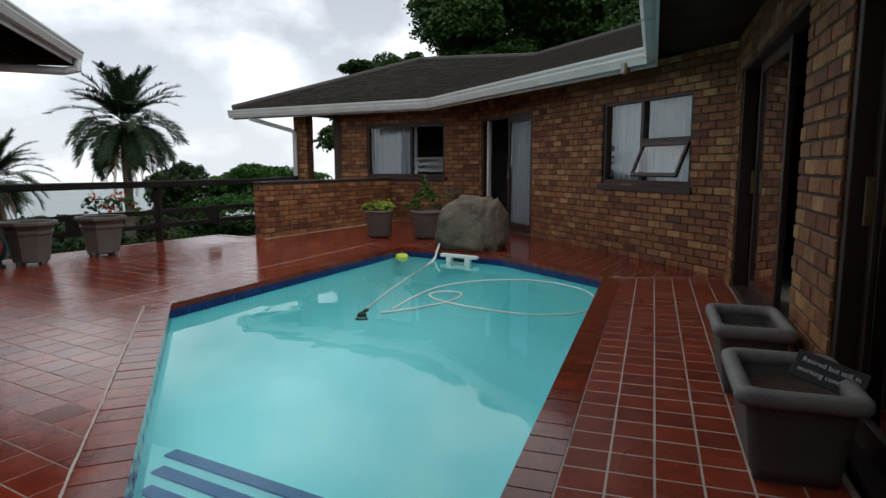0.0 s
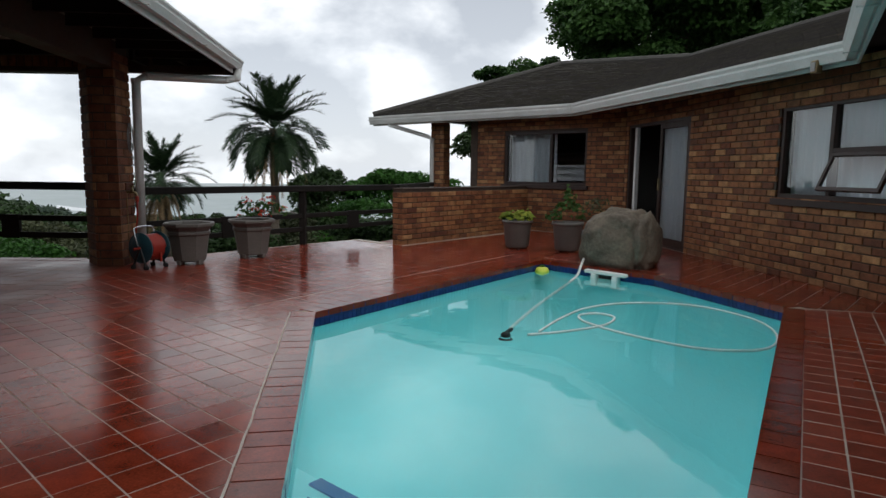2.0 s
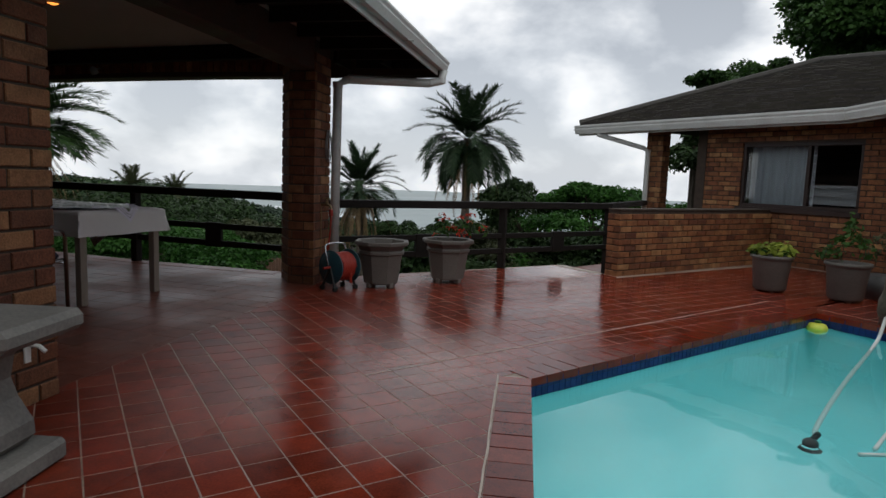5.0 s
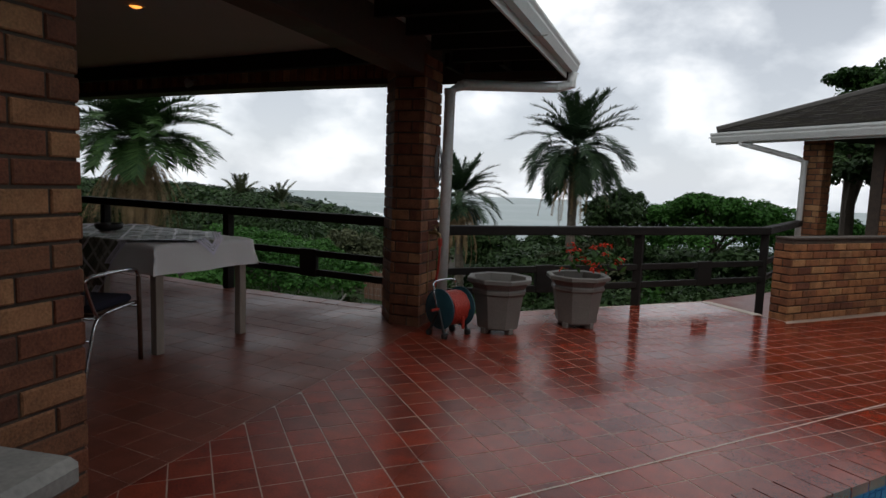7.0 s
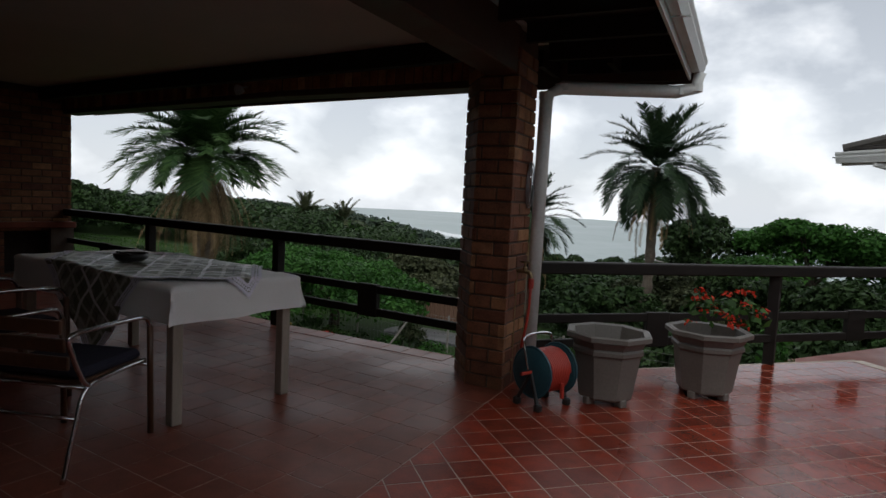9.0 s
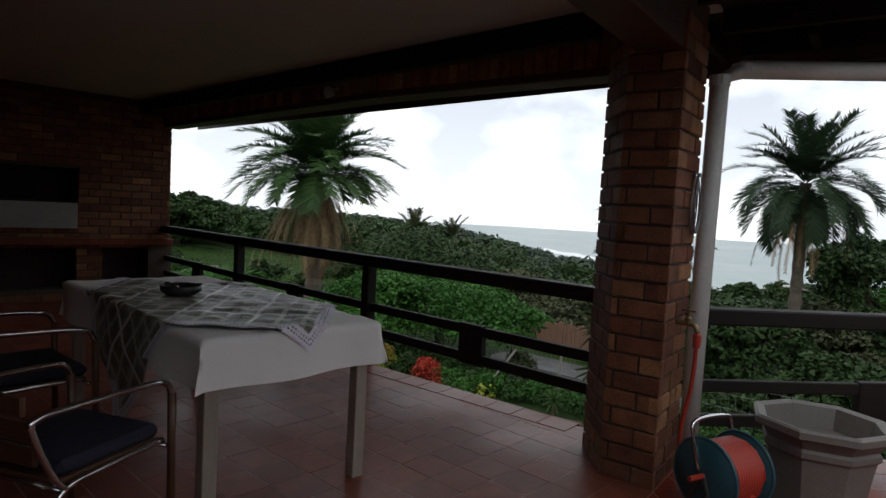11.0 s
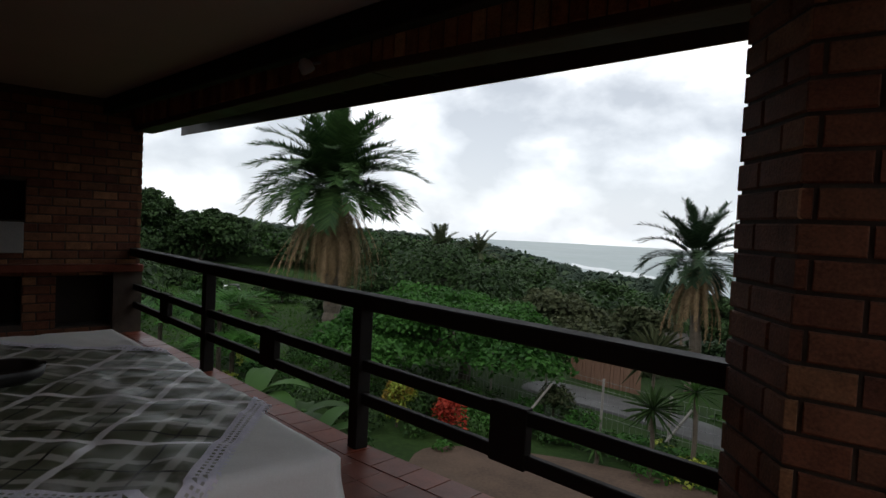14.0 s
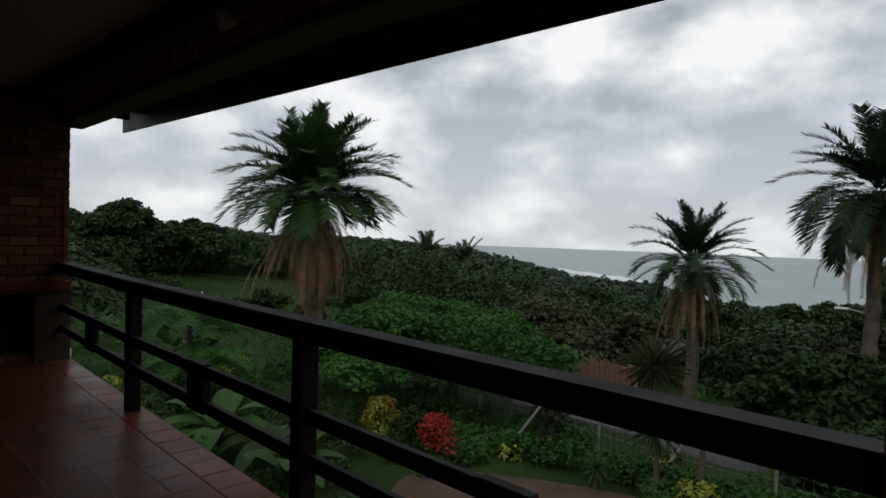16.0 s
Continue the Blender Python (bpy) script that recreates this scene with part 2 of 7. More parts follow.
WATER = sheet("pool_water", (0.86, 0.98, 0.98), 1.33, 0.02, 0.10, 2.6, gain=1.25)
GLASS = sheet("window_glass", (0.78, 0.82, 0.82), 1.5, 0.0, 0.0, 1, gain=2.2)
CLEAR = sheet("clear_glass_edge", (0.97, 0.98, 0.98), 1.0, 0.0, 0.0, 1, gain=0.0)
CURTAIN = paint("white_lace_curtain", (0.74, 0.77, 0.82), (0.84, 0.87, 0.92), 3, (0.8, 0.9), 0.05)
BOULDER = paint("weathered_boulder", (0.055, 0.042, 0.03), (0.16, 0.13, 0.095), 2.6, (0.75, 0.9), 0.9, 22, dist=0.03)
GREYPOT = paint("grey_plastic_pot", (0.098, 0.089, 0.080), (0.150, 0.137, 0.123), 3, (0.45, 0.6), 0.05)
DARKPOT = paint("dark_grey_planter_plastic", (0.055, 0.055, 0.055), (0.10, 0.098, 0.095), 4, (0.5, 0.65), 0.1)
RIMPOT = paint("worn_planter_rim", (0.13, 0.125, 0.12), (0.24, 0.23, 0.22), 6, (0.5, 0.7), 0.15)
CONCRETE = paint("grey_cast_concrete", (0.13, 0.125, 0.115), (0.24, 0.23, 0.21), 5, (0.7, 0.9), 0.3)
SOIL = paint("dark_potting_soil", (0.035, 0.022, 0.014), (0.08, 0.05, 0.03), 15, (0.9, 1.0), 0.8, 60, dist=0.02)
BLACK = paint("black_plastic", (0.01, 0.01, 0.01), (0.022, 0.022, 0.022), 6, (0.35, 0.5), 0.03)
REDHOSE = paint("red_rubber_hose", (0.30, 0.026, 0.016), (0.42, 0.045, 0.028), 6, (0.35, 0.5), 0.03)
TEAL = paint("teal_reel_plastic", (0.01, 0.05, 0.07), (0.02, 0.08, 0.10), 6, (0.35, 0.5), 0.03)
HOSEWHITE = paint("white_vacuum_hose", (0.68, 0.70, 0.66), (0.82, 0.83, 0.80), 6, (0.4, 0.5), 0.05)
YELLOW = paint("yellow_green_float_plastic", (0.55, 0.62, 0.05), (0.68, 0.72, 0.10), 6, (0.4, 0.5), 0.03)
CHROME = paint("chromed_tube", (0.55, 0.55, 0.56), (0.68, 0.68, 0.69), 6, (0.12, 0.2), 0.02, metal=1.0)
BRASS = paint("weathered_brass", (0.20, 0.15, 0.08), (0.32, 0.25, 0.14), 12, (0.4, 0.55), 0.1, metal=1.0)
NAVY = paint("dark_navy_cushion", (0.008, 0.008, 0.02), (0.018, 0.018, 0.035), 12, (0.85, 0.95), 0.2, 120)
CHAIRWOOD = paint("brown_varnished_slat", (0.06, 0.028, 0.016), (0.12, 0.055, 0.03), 3, (0.35, 0.5), 0.1, 40)
TABLELEG = paint("weathered_pale_timber", (0.24, 0.20, 0.16), (0.36, 0.30, 0.25), 4, (0.6, 0.75), 0.2, 50, stretch=(4, 4, 0.6))
CLOTH = paint("white_tablecloth", (0.72, 0.705, 0.68), (0.82, 0.81, 0.79), 2, (0.8, 0.9), 0.08, 160)
LACE = paint("pale_lilac_lace", (0.68, 0.66, 0.76), (0.84, 0.82, 0.90), 60, (0.8, 0.9), 0.4, 200)
BARK = paint("grey_palm_bark", (0.07, 0.055, 0.04), (0.16, 0.13, 0.10), 7, (0.85, 0.95), 0.7, 30, dist=0.03)
TRUNK = paint("dark_tree_bark", (0.04, 0.03, 0.022), (0.10, 0.08, 0.06), 5, (0.85, 0.95), 0.6, 30, dist=0.03)
DEADFROND = leafy("dry_palm_frond", (0.10, 0.062, 0.034), (0.34, 0.235, 0.13), 0.8, 0.1)
FROND = leafy("palm_leaflet", (0.016, 0.042, 0.014), (0.065, 0.12, 0.036), 0.4, 0.18)
FROND_BLUE = leafy("dark_palm_leaflet", (0.012, 0.026, 0.014), (0.042, 0.072, 0.032), 0.45, 0.12)
LEAF_DARK = leafy("dark_bush_leaf", (0.011, 0.026, 0.008), (0.046, 0.084, 0.027), 0.5, 0.15)
LEAF_MID = leafy("green_tree_leaf", (0.013, 0.038, 0.009), (0.062, 0.130, 0.031), 0.5, 0.22)
LEAF_BRIGHT = leafy("bright_green_leaf", (0.018, 0.065, 0.011), (0.06, 0.16, 0.03), 0.5, 0.3)
LEAF_OLIVE = leafy("olive_scrub_leaf", (0.02, 0.03, 0.012), (0.09, 0.10, 0.05), 0.6, 0.15)
# distance haze is mixed into this leaf colour, paler and greyer
LEAF_FAR = leafy("haze_toned_hill_leaf", (0.03, 0.05, 0.038), (0.075, 0.10, 0.07), 0.8, 0.1)
LEAF_YELLOW = leafy("yellow_green_leaf", (0.16, 0.22, 0.03), (0.42, 0.45, 0.08), 0.5, 0.3)
LEAF_RED = leafy("red_croton_leaf", (0.22, 0.02, 0.015), (0.50, 0.07, 0.04), 0.5, 0.25)
LEAF_GOLD = leafy("gold_croton_leaf", (0.12, 0.09, 0.015), (0.36, 0.24, 0.04), 0.5, 0.25)
PETAL = leafy("red_geranium_petal", (0.42, 0.025, 0.012), (0.62, 0.06, 0.03), 0.6, 0.25)
GRASSLEAF = leafy("lawn_blade", (0.025, 0.07, 0.01), (0.07, 0.15, 0.028), 0.7, 0.2)
GRASS = paint("lawn_and_undergrowth", (0.012, 0.024, 0.007), (0.032, 0.062, 0.015), 0.35, (0.85, 0.95), 0.6, 9, dist=0.05, spec=0.08)
EARTH = paint("bare_brown_earth", (0.055, 0.038, 0.028), (0.11, 0.075, 0.055), 1.4, (0.85, 0.95), 0.6, 20, dist=0.03, spec=0.1)
ASPHALT = paint("grey_road", (0.03, 0.03, 0.03), (0.05, 0.048, 0.046), 1.2, (0.5, 0.8), 0.3, 40)
SEA = paint("grey_green_sea", (0.20, 0.26, 0.26), (0.29, 0.345, 0.34), 0.004, (0.35, 0.5), 0.0, 0.03)
SURF = paint("white_surf", (0.62, 0.65, 0.66), (0.8, 0.82, 0.82), 0.05, (0.8, 0.9), 0.0)
WIRE = paint("galvanised_wire", (0.18, 0.18, 0.18), (0.26, 0.26, 0.26), 9, (0.4, 0.6), 0.0, metal=0.6)
POLE = paint("grey_fence_pole", (0.18, 0.165, 0.15), (0.28, 0.26, 0.24), 9, (0.7, 0.9), 0.2)
REEDFENCE = paint("reed_screen", (0.14, 0.075, 0.05), (0.24, 0.135, 0.09), 4, (0.85, 0.95), 0.6, 40, stretch=(8, 8, 0.5))
THATCH = paint("grey_thatch", (0.05, 0.045, 0.04), (0.09, 0.08, 0.07), 4, (0.9, 1.0), 0.5, 40)
SOOT = paint("soot_black", (0.018, 0.014, 0.012), (0.042, 0.032, 0.026), 6, (0.9, 1.0), 0.1)
PANEL = paint("grey_steel_panel", (0.22, 0.22, 0.21), (0.30, 0.30, 0.29), 3, (0.4, 0.55), 0.03)
SLATBOARD = paint("slate_sign", (0.012, 0.012, 0.013), (0.025, 0.025, 0.026), 8, (0.5, 0.65), 0.05)
CHALK = paint("white_chalk_lettering", (0.66, 0.66, 0.64), (0.78, 0.78, 0.76), 20, (0.9, 1.0), 0.0)
# the shade of the rooms is put into this dark wall colour
INNERSHADE = paint("room_wall_with_shade", (0.10, 0.09, 0.085), (0.13, 0.12, 0.11), 1.2, (0.85, 0.95), 0.0)


def glow(name, colour, strength):
    m, n, l, b = nodes_of(name)
    b.inputs["Emission Color"].default_value = rgba(colour)
    b.inputs["Emission Strength"].default_value = strength
    return m


LAMPGLOW = glow("warm_downlight_glow", (1.0, 0.30, 0.05), 2.2)


def chequer_cloth():
    """Sheer overlay: olive squares in a pale weave, wide white bands and fine dark threads."""
    m, n, l, b = nodes_of("sheer_green_overlay")
    co = n.new("ShaderNodeTexCoord")
    wp = n.new("ShaderNodeTexNoise")
    wp.inputs["Scale"].default_value, wp.inputs["Detail"].default_value = 4, 3
    l.new(co.outputs["Object"], wp.inputs["Vector"])
    warp = n.new("ShaderNodeMix")
    warp.data_type = "RGBA"
    warp.inputs["Factor"].default_value = 0.045
    l.new(co.outputs["UV"], warp.inputs["A"])
    l.new(wp.outputs["Color"], warp.inputs["B"])

    def weave(pitch, gap, soft, offset):
        br, sh = n.new("ShaderNodeTexBrick"), n.new("ShaderNodeVectorMath")
        sh.inputs[1].default_value = (offset, offset, 0)
        l.new(warp.outputs["Result"], sh.inputs[0])
        l.new(sh.outputs[0], br.inputs["Vector"])
        br.offset = 0.0
        for key, v in (("Scale", 1.0), ("Mortar Size", gap), ("Mortar Smooth", soft), ("Brick Width", pitch), ("Row Height", pitch)):
            br.inputs[key].default_value = v
        br.inputs["Color1"].default_value, br.inputs["Color2"].default_value = (0.085, 0.095, 0.052, 1), (0.16, 0.17, 0.115, 1)
        return br

    squares, bands, threads = weave(0.125, 0.016, 0.5, 0.0), weave(0.375, 0.014, 0.35, 0.0), weave(0.25, 0.0035, 0.1, 0.0625)
    squares.inputs["Mortar"].default_value = (0.42, 0.42, 0.37, 1)
    last = squares.outputs["Color"]
    for src, colour in ((threads, (0.02, 0.02, 0.02, 1)), (bands, (0.78, 0.77, 0.78, 1))):
        mx = n.new("ShaderNodeMix")
        mx.data_type = "RGBA"
        mx.inputs["B"].default_value = colour
        l.new(src.outputs["Fac"], mx.inputs["Factor"])
        l.new(last, mx.inputs["A"])
        last = mx.outputs["Result"]
    # pale creases where the sheer cloth gathers
    cr, mr, mx = n.new("ShaderNodeTexNoise"), n.new("ShaderNodeMapRange"), n.new("ShaderNodeMix")
    cr.inputs["Scale"].default_value, cr.inputs["Detail"].default_value = 6, 4
    mx.data_type = "RGBA"
    mx.inputs["B"].default_value = (0.55, 0.54, 0.52, 1)
    mr.inputs["From Min"].default_value, mr.inputs["From Max"].default_value = 0.52, 0.74
    l.new(co.outputs["Object"], cr.inputs["Vector"])
    l.new(cr.outputs["Fac"], mr.inputs["Value"])
    l.new(mr.outputs["Result"], mx.inputs["Factor"])
    l.new(last, mx.inputs["A"])
    l.new(mx.outputs["Result"], b.inputs["Base Color"])
    b.inputs["Roughness"].default_value = 0.4
    return m


OVERLAY = chequer_cloth()


# ---- building helpers ----
def part(name, bm, material, parent=None, label="", smooth=False):
    me = bpy.data.meshes.new(name)
    bmesh.ops.recalc_face_normals(bm, faces=bm.faces)
    bm.to_mesh(me)
    bm.free()
    me.materials.append(material)
    if smooth:
        me.polygons.foreach_set("use_smooth", [True] * len(me.polygons))
    ob = new(name, me)
    if parent:
        ob.parent = parent
    if label:
        ob["label"] = label
    return ob


def thing(name, m, label, category, group="", kind=""):
    ob = new(name)
    ob.empty_display_size = 0.1
    ob.matrix_world = m
    return tagged(ob, label, category, group, kind)


def raw(name, verts, faces, material, parent=None, kind="", label="", smooth=False):
    me = bpy.data.meshes.new(name)
    me.from_pydata(verts, [], faces)
    me.materials.append(material)
    if smooth:
        me.polygons.foreach_set("use_smooth", [True] * len(me.polygons))
    ob = new(name, me)
    if parent:
        ob.parent = parent
    return tagged(ob, label, "", "", kind)


def box(bm, x0, x1, y0, y1, z0, z1, m=Matrix(), bevel=0.0):
    v = [bm.verts.new(m @ Vector((x, y, z))) for x in (x0, x1) for y in (y0, y1) for z in (z0, z1)]
    f = [bm.faces.new([v[i] for i in q]) for q in ((0, 1, 3, 2), (4, 6, 7, 5), (0, 4, 5, 1), (2, 3, 7, 6), (0, 2, 6, 4), (1, 5, 7, 3))]
    if bevel:
        es = {e for g in f for e in g.edges}
        bmesh.ops.bevel(bm, geom=list(es), offset=bevel, segments=1, affect="EDGES")
    return bm


def boxes(*rows, m=Matrix(), bevel=0.0):
    bm = bmesh.new()
    for r in rows:
        box(bm, *r, m=m, bevel=bevel)
    return bm


def prism(pts, z0, z1, bm=None):
    bm = bm or bmesh.new()
    lo = [bm.verts.new((x, y, z0)) for x, y in pts]
    hi = [bm.verts.new((x, y, z1)) for x, y in pts]
    k = len(pts)
    bm.faces.new(lo[::-1])
    bm.faces.new(hi)
    for i in range(k):
        bm.faces.new((lo[i], lo[(i + 1) % k], hi[(i + 1) % k], hi[i]))
    return bm


def tube(pts, r, n=8, bm=None, closed=False, r1=None, flat=1.0):
    """A round bar swept along points; r to r1 along its length."""
    bm = bm or bmesh.new()
    pts = [Vector(p) for p in pts]
    k = len(pts)
    rings, side = [], None
    for i, p in enumerate(pts):
        a = pts[(i - 1) % k] if (closed or i) else p
        b = pts[(i + 1) % k] if (closed or i < k - 1) else p
        d = (b - a).normalized()
        if side is None:
            side = d.orthogonal().normalized()
        side = (side - d * side.dot(d)).normalized()
        up = d.cross(side)
        rr = r if r1 is None else r + (r1 - r) * i / max(1, k - 1)
        rings.append([bm.verts.new(p + side * (rr * math.cos(6.2832 * j / n)) + up * (rr * flat * math.sin(6.2832 * j / n))) for j in range(n)])
    for i in range(k if closed else k - 1):
        a, b = rings[i], rings[(i + 1) % k]
        for j in range(n):
            bm.faces.new((a[j], a[(j + 1) % n], b[(j + 1) % n], b[j]))
    if not closed:
        bm.faces.new(rings[0][::-1])
        bm.faces.new(rings[-1])
    return bm


def ribbon(name, pts, width, material, parent, label):
    """A flat joint line laid along points on the floor."""
    verts, faces = [], []
    for i, p in enumerate(pts):
        d = (pts[min(i + 1, len(pts) - 1)] - pts[max(i - 1, 0)]).normalized()
        side = Vector((-d.y, d.x, 0)) * width * (0.7 + 0.5 * abs(noise.noise(p * 6)))
        verts += [p - side, p + side]
        faces += [(2 * i, 2 * i + 2, 2 * i + 3, 2 * i + 1)] if i < len(pts) - 1 else []
    return raw(name, verts, faces, material, parent, label=label)


def curve(pts, steps=8, closed=False):
    """Catmull-Rom points through the given ones."""
    p = [Vector(q) for q in pts]
    k, out = len(p), []
    for i in range(k if closed else k - 1):
        a = p[(i - 1) % k] if closed or i else p[0]
        b, c = p[i], p[(i + 1) % k]
        d = p[(i + 2) % k] if closed or i < k - 2 else p[-1]
        for s in range(steps):
            t = s / steps
            out.append(0.5 * (2 * b + (c - a) * t + (2 * a - 5 * b + 4 * c - d) * t * t + (3 * b - a - 3 * c + d) * t ** 3))
    return out if closed else out + [p[-1]]


def lathe(profile, n=24, bm=None, m=Matrix(), turn=0.0, cap=True):
    bm = bm or bmesh.new()
    rings = [[bm.verts.new(m @ Vector((r * math.cos(6.28318 * j / n + turn), r * math.sin(6.28318 * j / n + turn), z))) for j in range(n)] for r, z in profile]
    for a, b in zip(rings, rings[1:]):
        for j in range(n):
            bm.faces.new((a[j], a[(j + 1) % n], b[(j + 1) % n], b[j]))
    if cap:
        bm.faces.new(rings[0][::-1])
        bm.faces.new(rings[-1])
    return bm


def along(p, q):
    """A frame with x from p towards q on the plan, origin at p; y points to the left of the way."""
    d = Vector((q[0] - p[0], q[1] - p[1], 0))
    return pose(p[0], p[1], 0, 0, 0, math.degrees(math.atan2(d.y, d.x))), d.length


def clip(poly, a, b):
    """The part of a polygon to the left of the line a to b."""
    out = []
    side = lambda p: (b[0] - a[0]) * (p[1] - a[1]) - (b[1] - a[1]) * (p[0] - a[0])
    for i, p in enumerate(poly):
        q = poly[(i + 1) % len(poly)]
        sp, sq = side(p), side(q)
        if sp >= 0:
            out.append(p)
        if (sp > 0 > sq) or (sp < 0 < sq):
            t = sp / (sp - sq)
            out.append((p[0] + (q[0] - p[0]) * t, p[1] + (q[1] - p[1]) * t))
    return out


def area(poly):
    return 0.5 * sum(p[0] * q[1] - q[0] * p[1] for p, q in zip(poly, poly[1:] + poly[:1]))


# ---- the plan ----
U = (0.582, 0.813)                       # the way of the pool's house side
POOL = [(0.51, 1.85), (1.70, 1.42), (4.60, 5.45), (4.15, 7.26), (3.09, 8.60), (0.27, 5.44)]
WATER_Z = -0.125
COL = [(-2.375, 8.10), (-2.375, 8.56), (-2.66, 8.80), (-2.94, 8.45), (-2.685, 8.10)]
NEARCOL = [(-2.28, 3.95), (-2.28, 4.36), (-2.75, 4.66), (-2.80, 3.95)]
LOW0, LOW1 = (1.17, 10.35), (4.05, 13.30)
W1A, W1B = (2.98, 14.18), (5.45, 11.71)     # house wall with the curtained window
W2B = (5.80, 5.03)                          # its corner towards the walkway
W3B = (W2B[0] - 9.2 * U[0], W2B[1] - 9.2 * U[1])
FRONT = [(-2.9, 8.80), (-5.2, 8.92), (-10.05, 9.70)]
LEFTWALL = [(-10.0, 9.68), (-11.4, 2.0)]

# ---- slab, pool ----
slab = [(W2B[0] + 0.1, W2B[1]), (5.60, 11.75), (3.05, 14.3), (2.2, 15.35), (1.8, 14.95), (3.6, 12.9), (1.17, 10.36), (0.58, 11.06), (0.35, 11.24), (-2.35, 8.72),
        (-3.12, 8.78), (-5.2, 8.90), (-6.6, 9.12), (-10.02, 9.68), (-11.8, 2.0), (-11.8, -3.2), (W3B[0], -3.2), W3B]


def floor_slab():
    """The paved floor's bed, with the pool's hole through it."""
    bm = bmesh.new()
    out = [bm.verts.new((x, y, 0.0)) for x, y in slab]
    hole = [bm.verts.new((x, y, 0.0)) for x, y in POOL]
    es = [bm.edges.new((r[i], r[(i + 1) % len(r)])) for r in (out, hole) for i in range(len(r))]
    bmesh.ops.triangle_fill(bm, use_beauty=True, edges=es)
    low = [bm.verts.new((x, y, -2.9)) for x, y in slab]
    for i in range(len(out)):
        j = (i + 1) % len(out)
        bm.faces.new((out[i], out[j], low[j], low[i]))
    return part("floor", bm, GROUT_BROWN)


floor = tagged(floor_slab(), "red quarry tile terrace floor, wet from rain", "floor", kind="structure")


def pool_basin():
    root = thing("swimming_pool", pose(0, 0, 0), "angular turquoise swimming pool with blue waterline tiles", "swimming pool", kind="structure")
    bm = bmesh.new()
    top = [bm.verts.new((x, y, -0.003)) for x, y in POOL]
    k = len(POOL)
    cx, cy = sum(p[0] for p in POOL) / k, sum(p[1] for p in POOL) / k
    rings = [top]
    for s, z in ((1.0, -0.55), (0.985, -0.75), (0.94, -0.92), (0.86, -1.02), (0.72, -1.08), (0.5, -1.12)):
        rings.append([bm.verts.new((cx + (x - cx) * s, cy + (y - cy) * s, z)) for x, y in POOL])
    for a, b in zip(rings, rings[1:]):
        for i in range(k):
            bm.faces.new((a[i], a[(i + 1) % k], b[(i + 1) % k], b[i]))
    bot = rings[-1]
    bmesh.ops.triangle_fill(bm, use_beauty=True, edges=[bm.edges.get((bot[i], bot[(i + 1) % k])) for i in range(k)])
    part("basin", bm, POOLPAINT, root, "turquoise plastered basin", smooth=True)
    # broad entry step at the shallow end, edged with blue tile stripes
    m, ln = along((0.45, 3.18), (1.95, 1.62))
    part("step", boxes((-0.05, ln + 0.1, -1.3, 0, -1.05, -0.312), m=m), POOLPAINT, root)
    for a, b in (((0.56, 3.07), (1.50, 2.09)), ((0.52, 2.89), (1.42, 1.95)), ((0.49, 2.70), (1.34, 1.82))):
        m, ln = along(a, b)
        part("step_stripe", boxes((0, ln, -0.075, 0.0, -0.311, -0.300), m=m), BLUESTRIPE, root, "blue tile stripe")
    bm = bmesh.new()
    bm.faces.new([bm.verts.new((x, y, WATER_Z)) for x, y in POOL])
    w = tagged(part("water", bm, WATER), "still clear turquoise pool water", "water", kind="structure")
    w.visible_shadow = False
    # two rows of small waterline tiles, from the coping to the water
    me = None
    for i in range(k):
        m, ln = along(POOL[i], POOL[(i + 1) % k])
        cnt = max(1, int(ln / (0.056 if i in (2, 3, 4) else 0.22)))
        pitch = ln / cnt
        for j in range(cnt):
            for z in (-0.012, -0.070):
                if me is None:
                    b = bmesh.new()
                    box(b, 0.05, 0.95, 0, 0.006, -0.054, 0.0)
                    t = part("waterline_tile", b, BLUETILE, root)
                    me = t.data
                else:
                    t = new("waterline_tile", me)
                    t.parent = root
                t.matrix_basis = m @ pose(j * pitch, 0.004, z) @ Matrix.Diagonal((pitch, 1, 1, 1))
        part("tile_bed", boxes((0.0, ln, 0.0, 0.004, -0.13, -0.004), m=m), BLUEBED, root, "dark joint bed behind the waterline tiles")
    return root


pool = pool_basin()


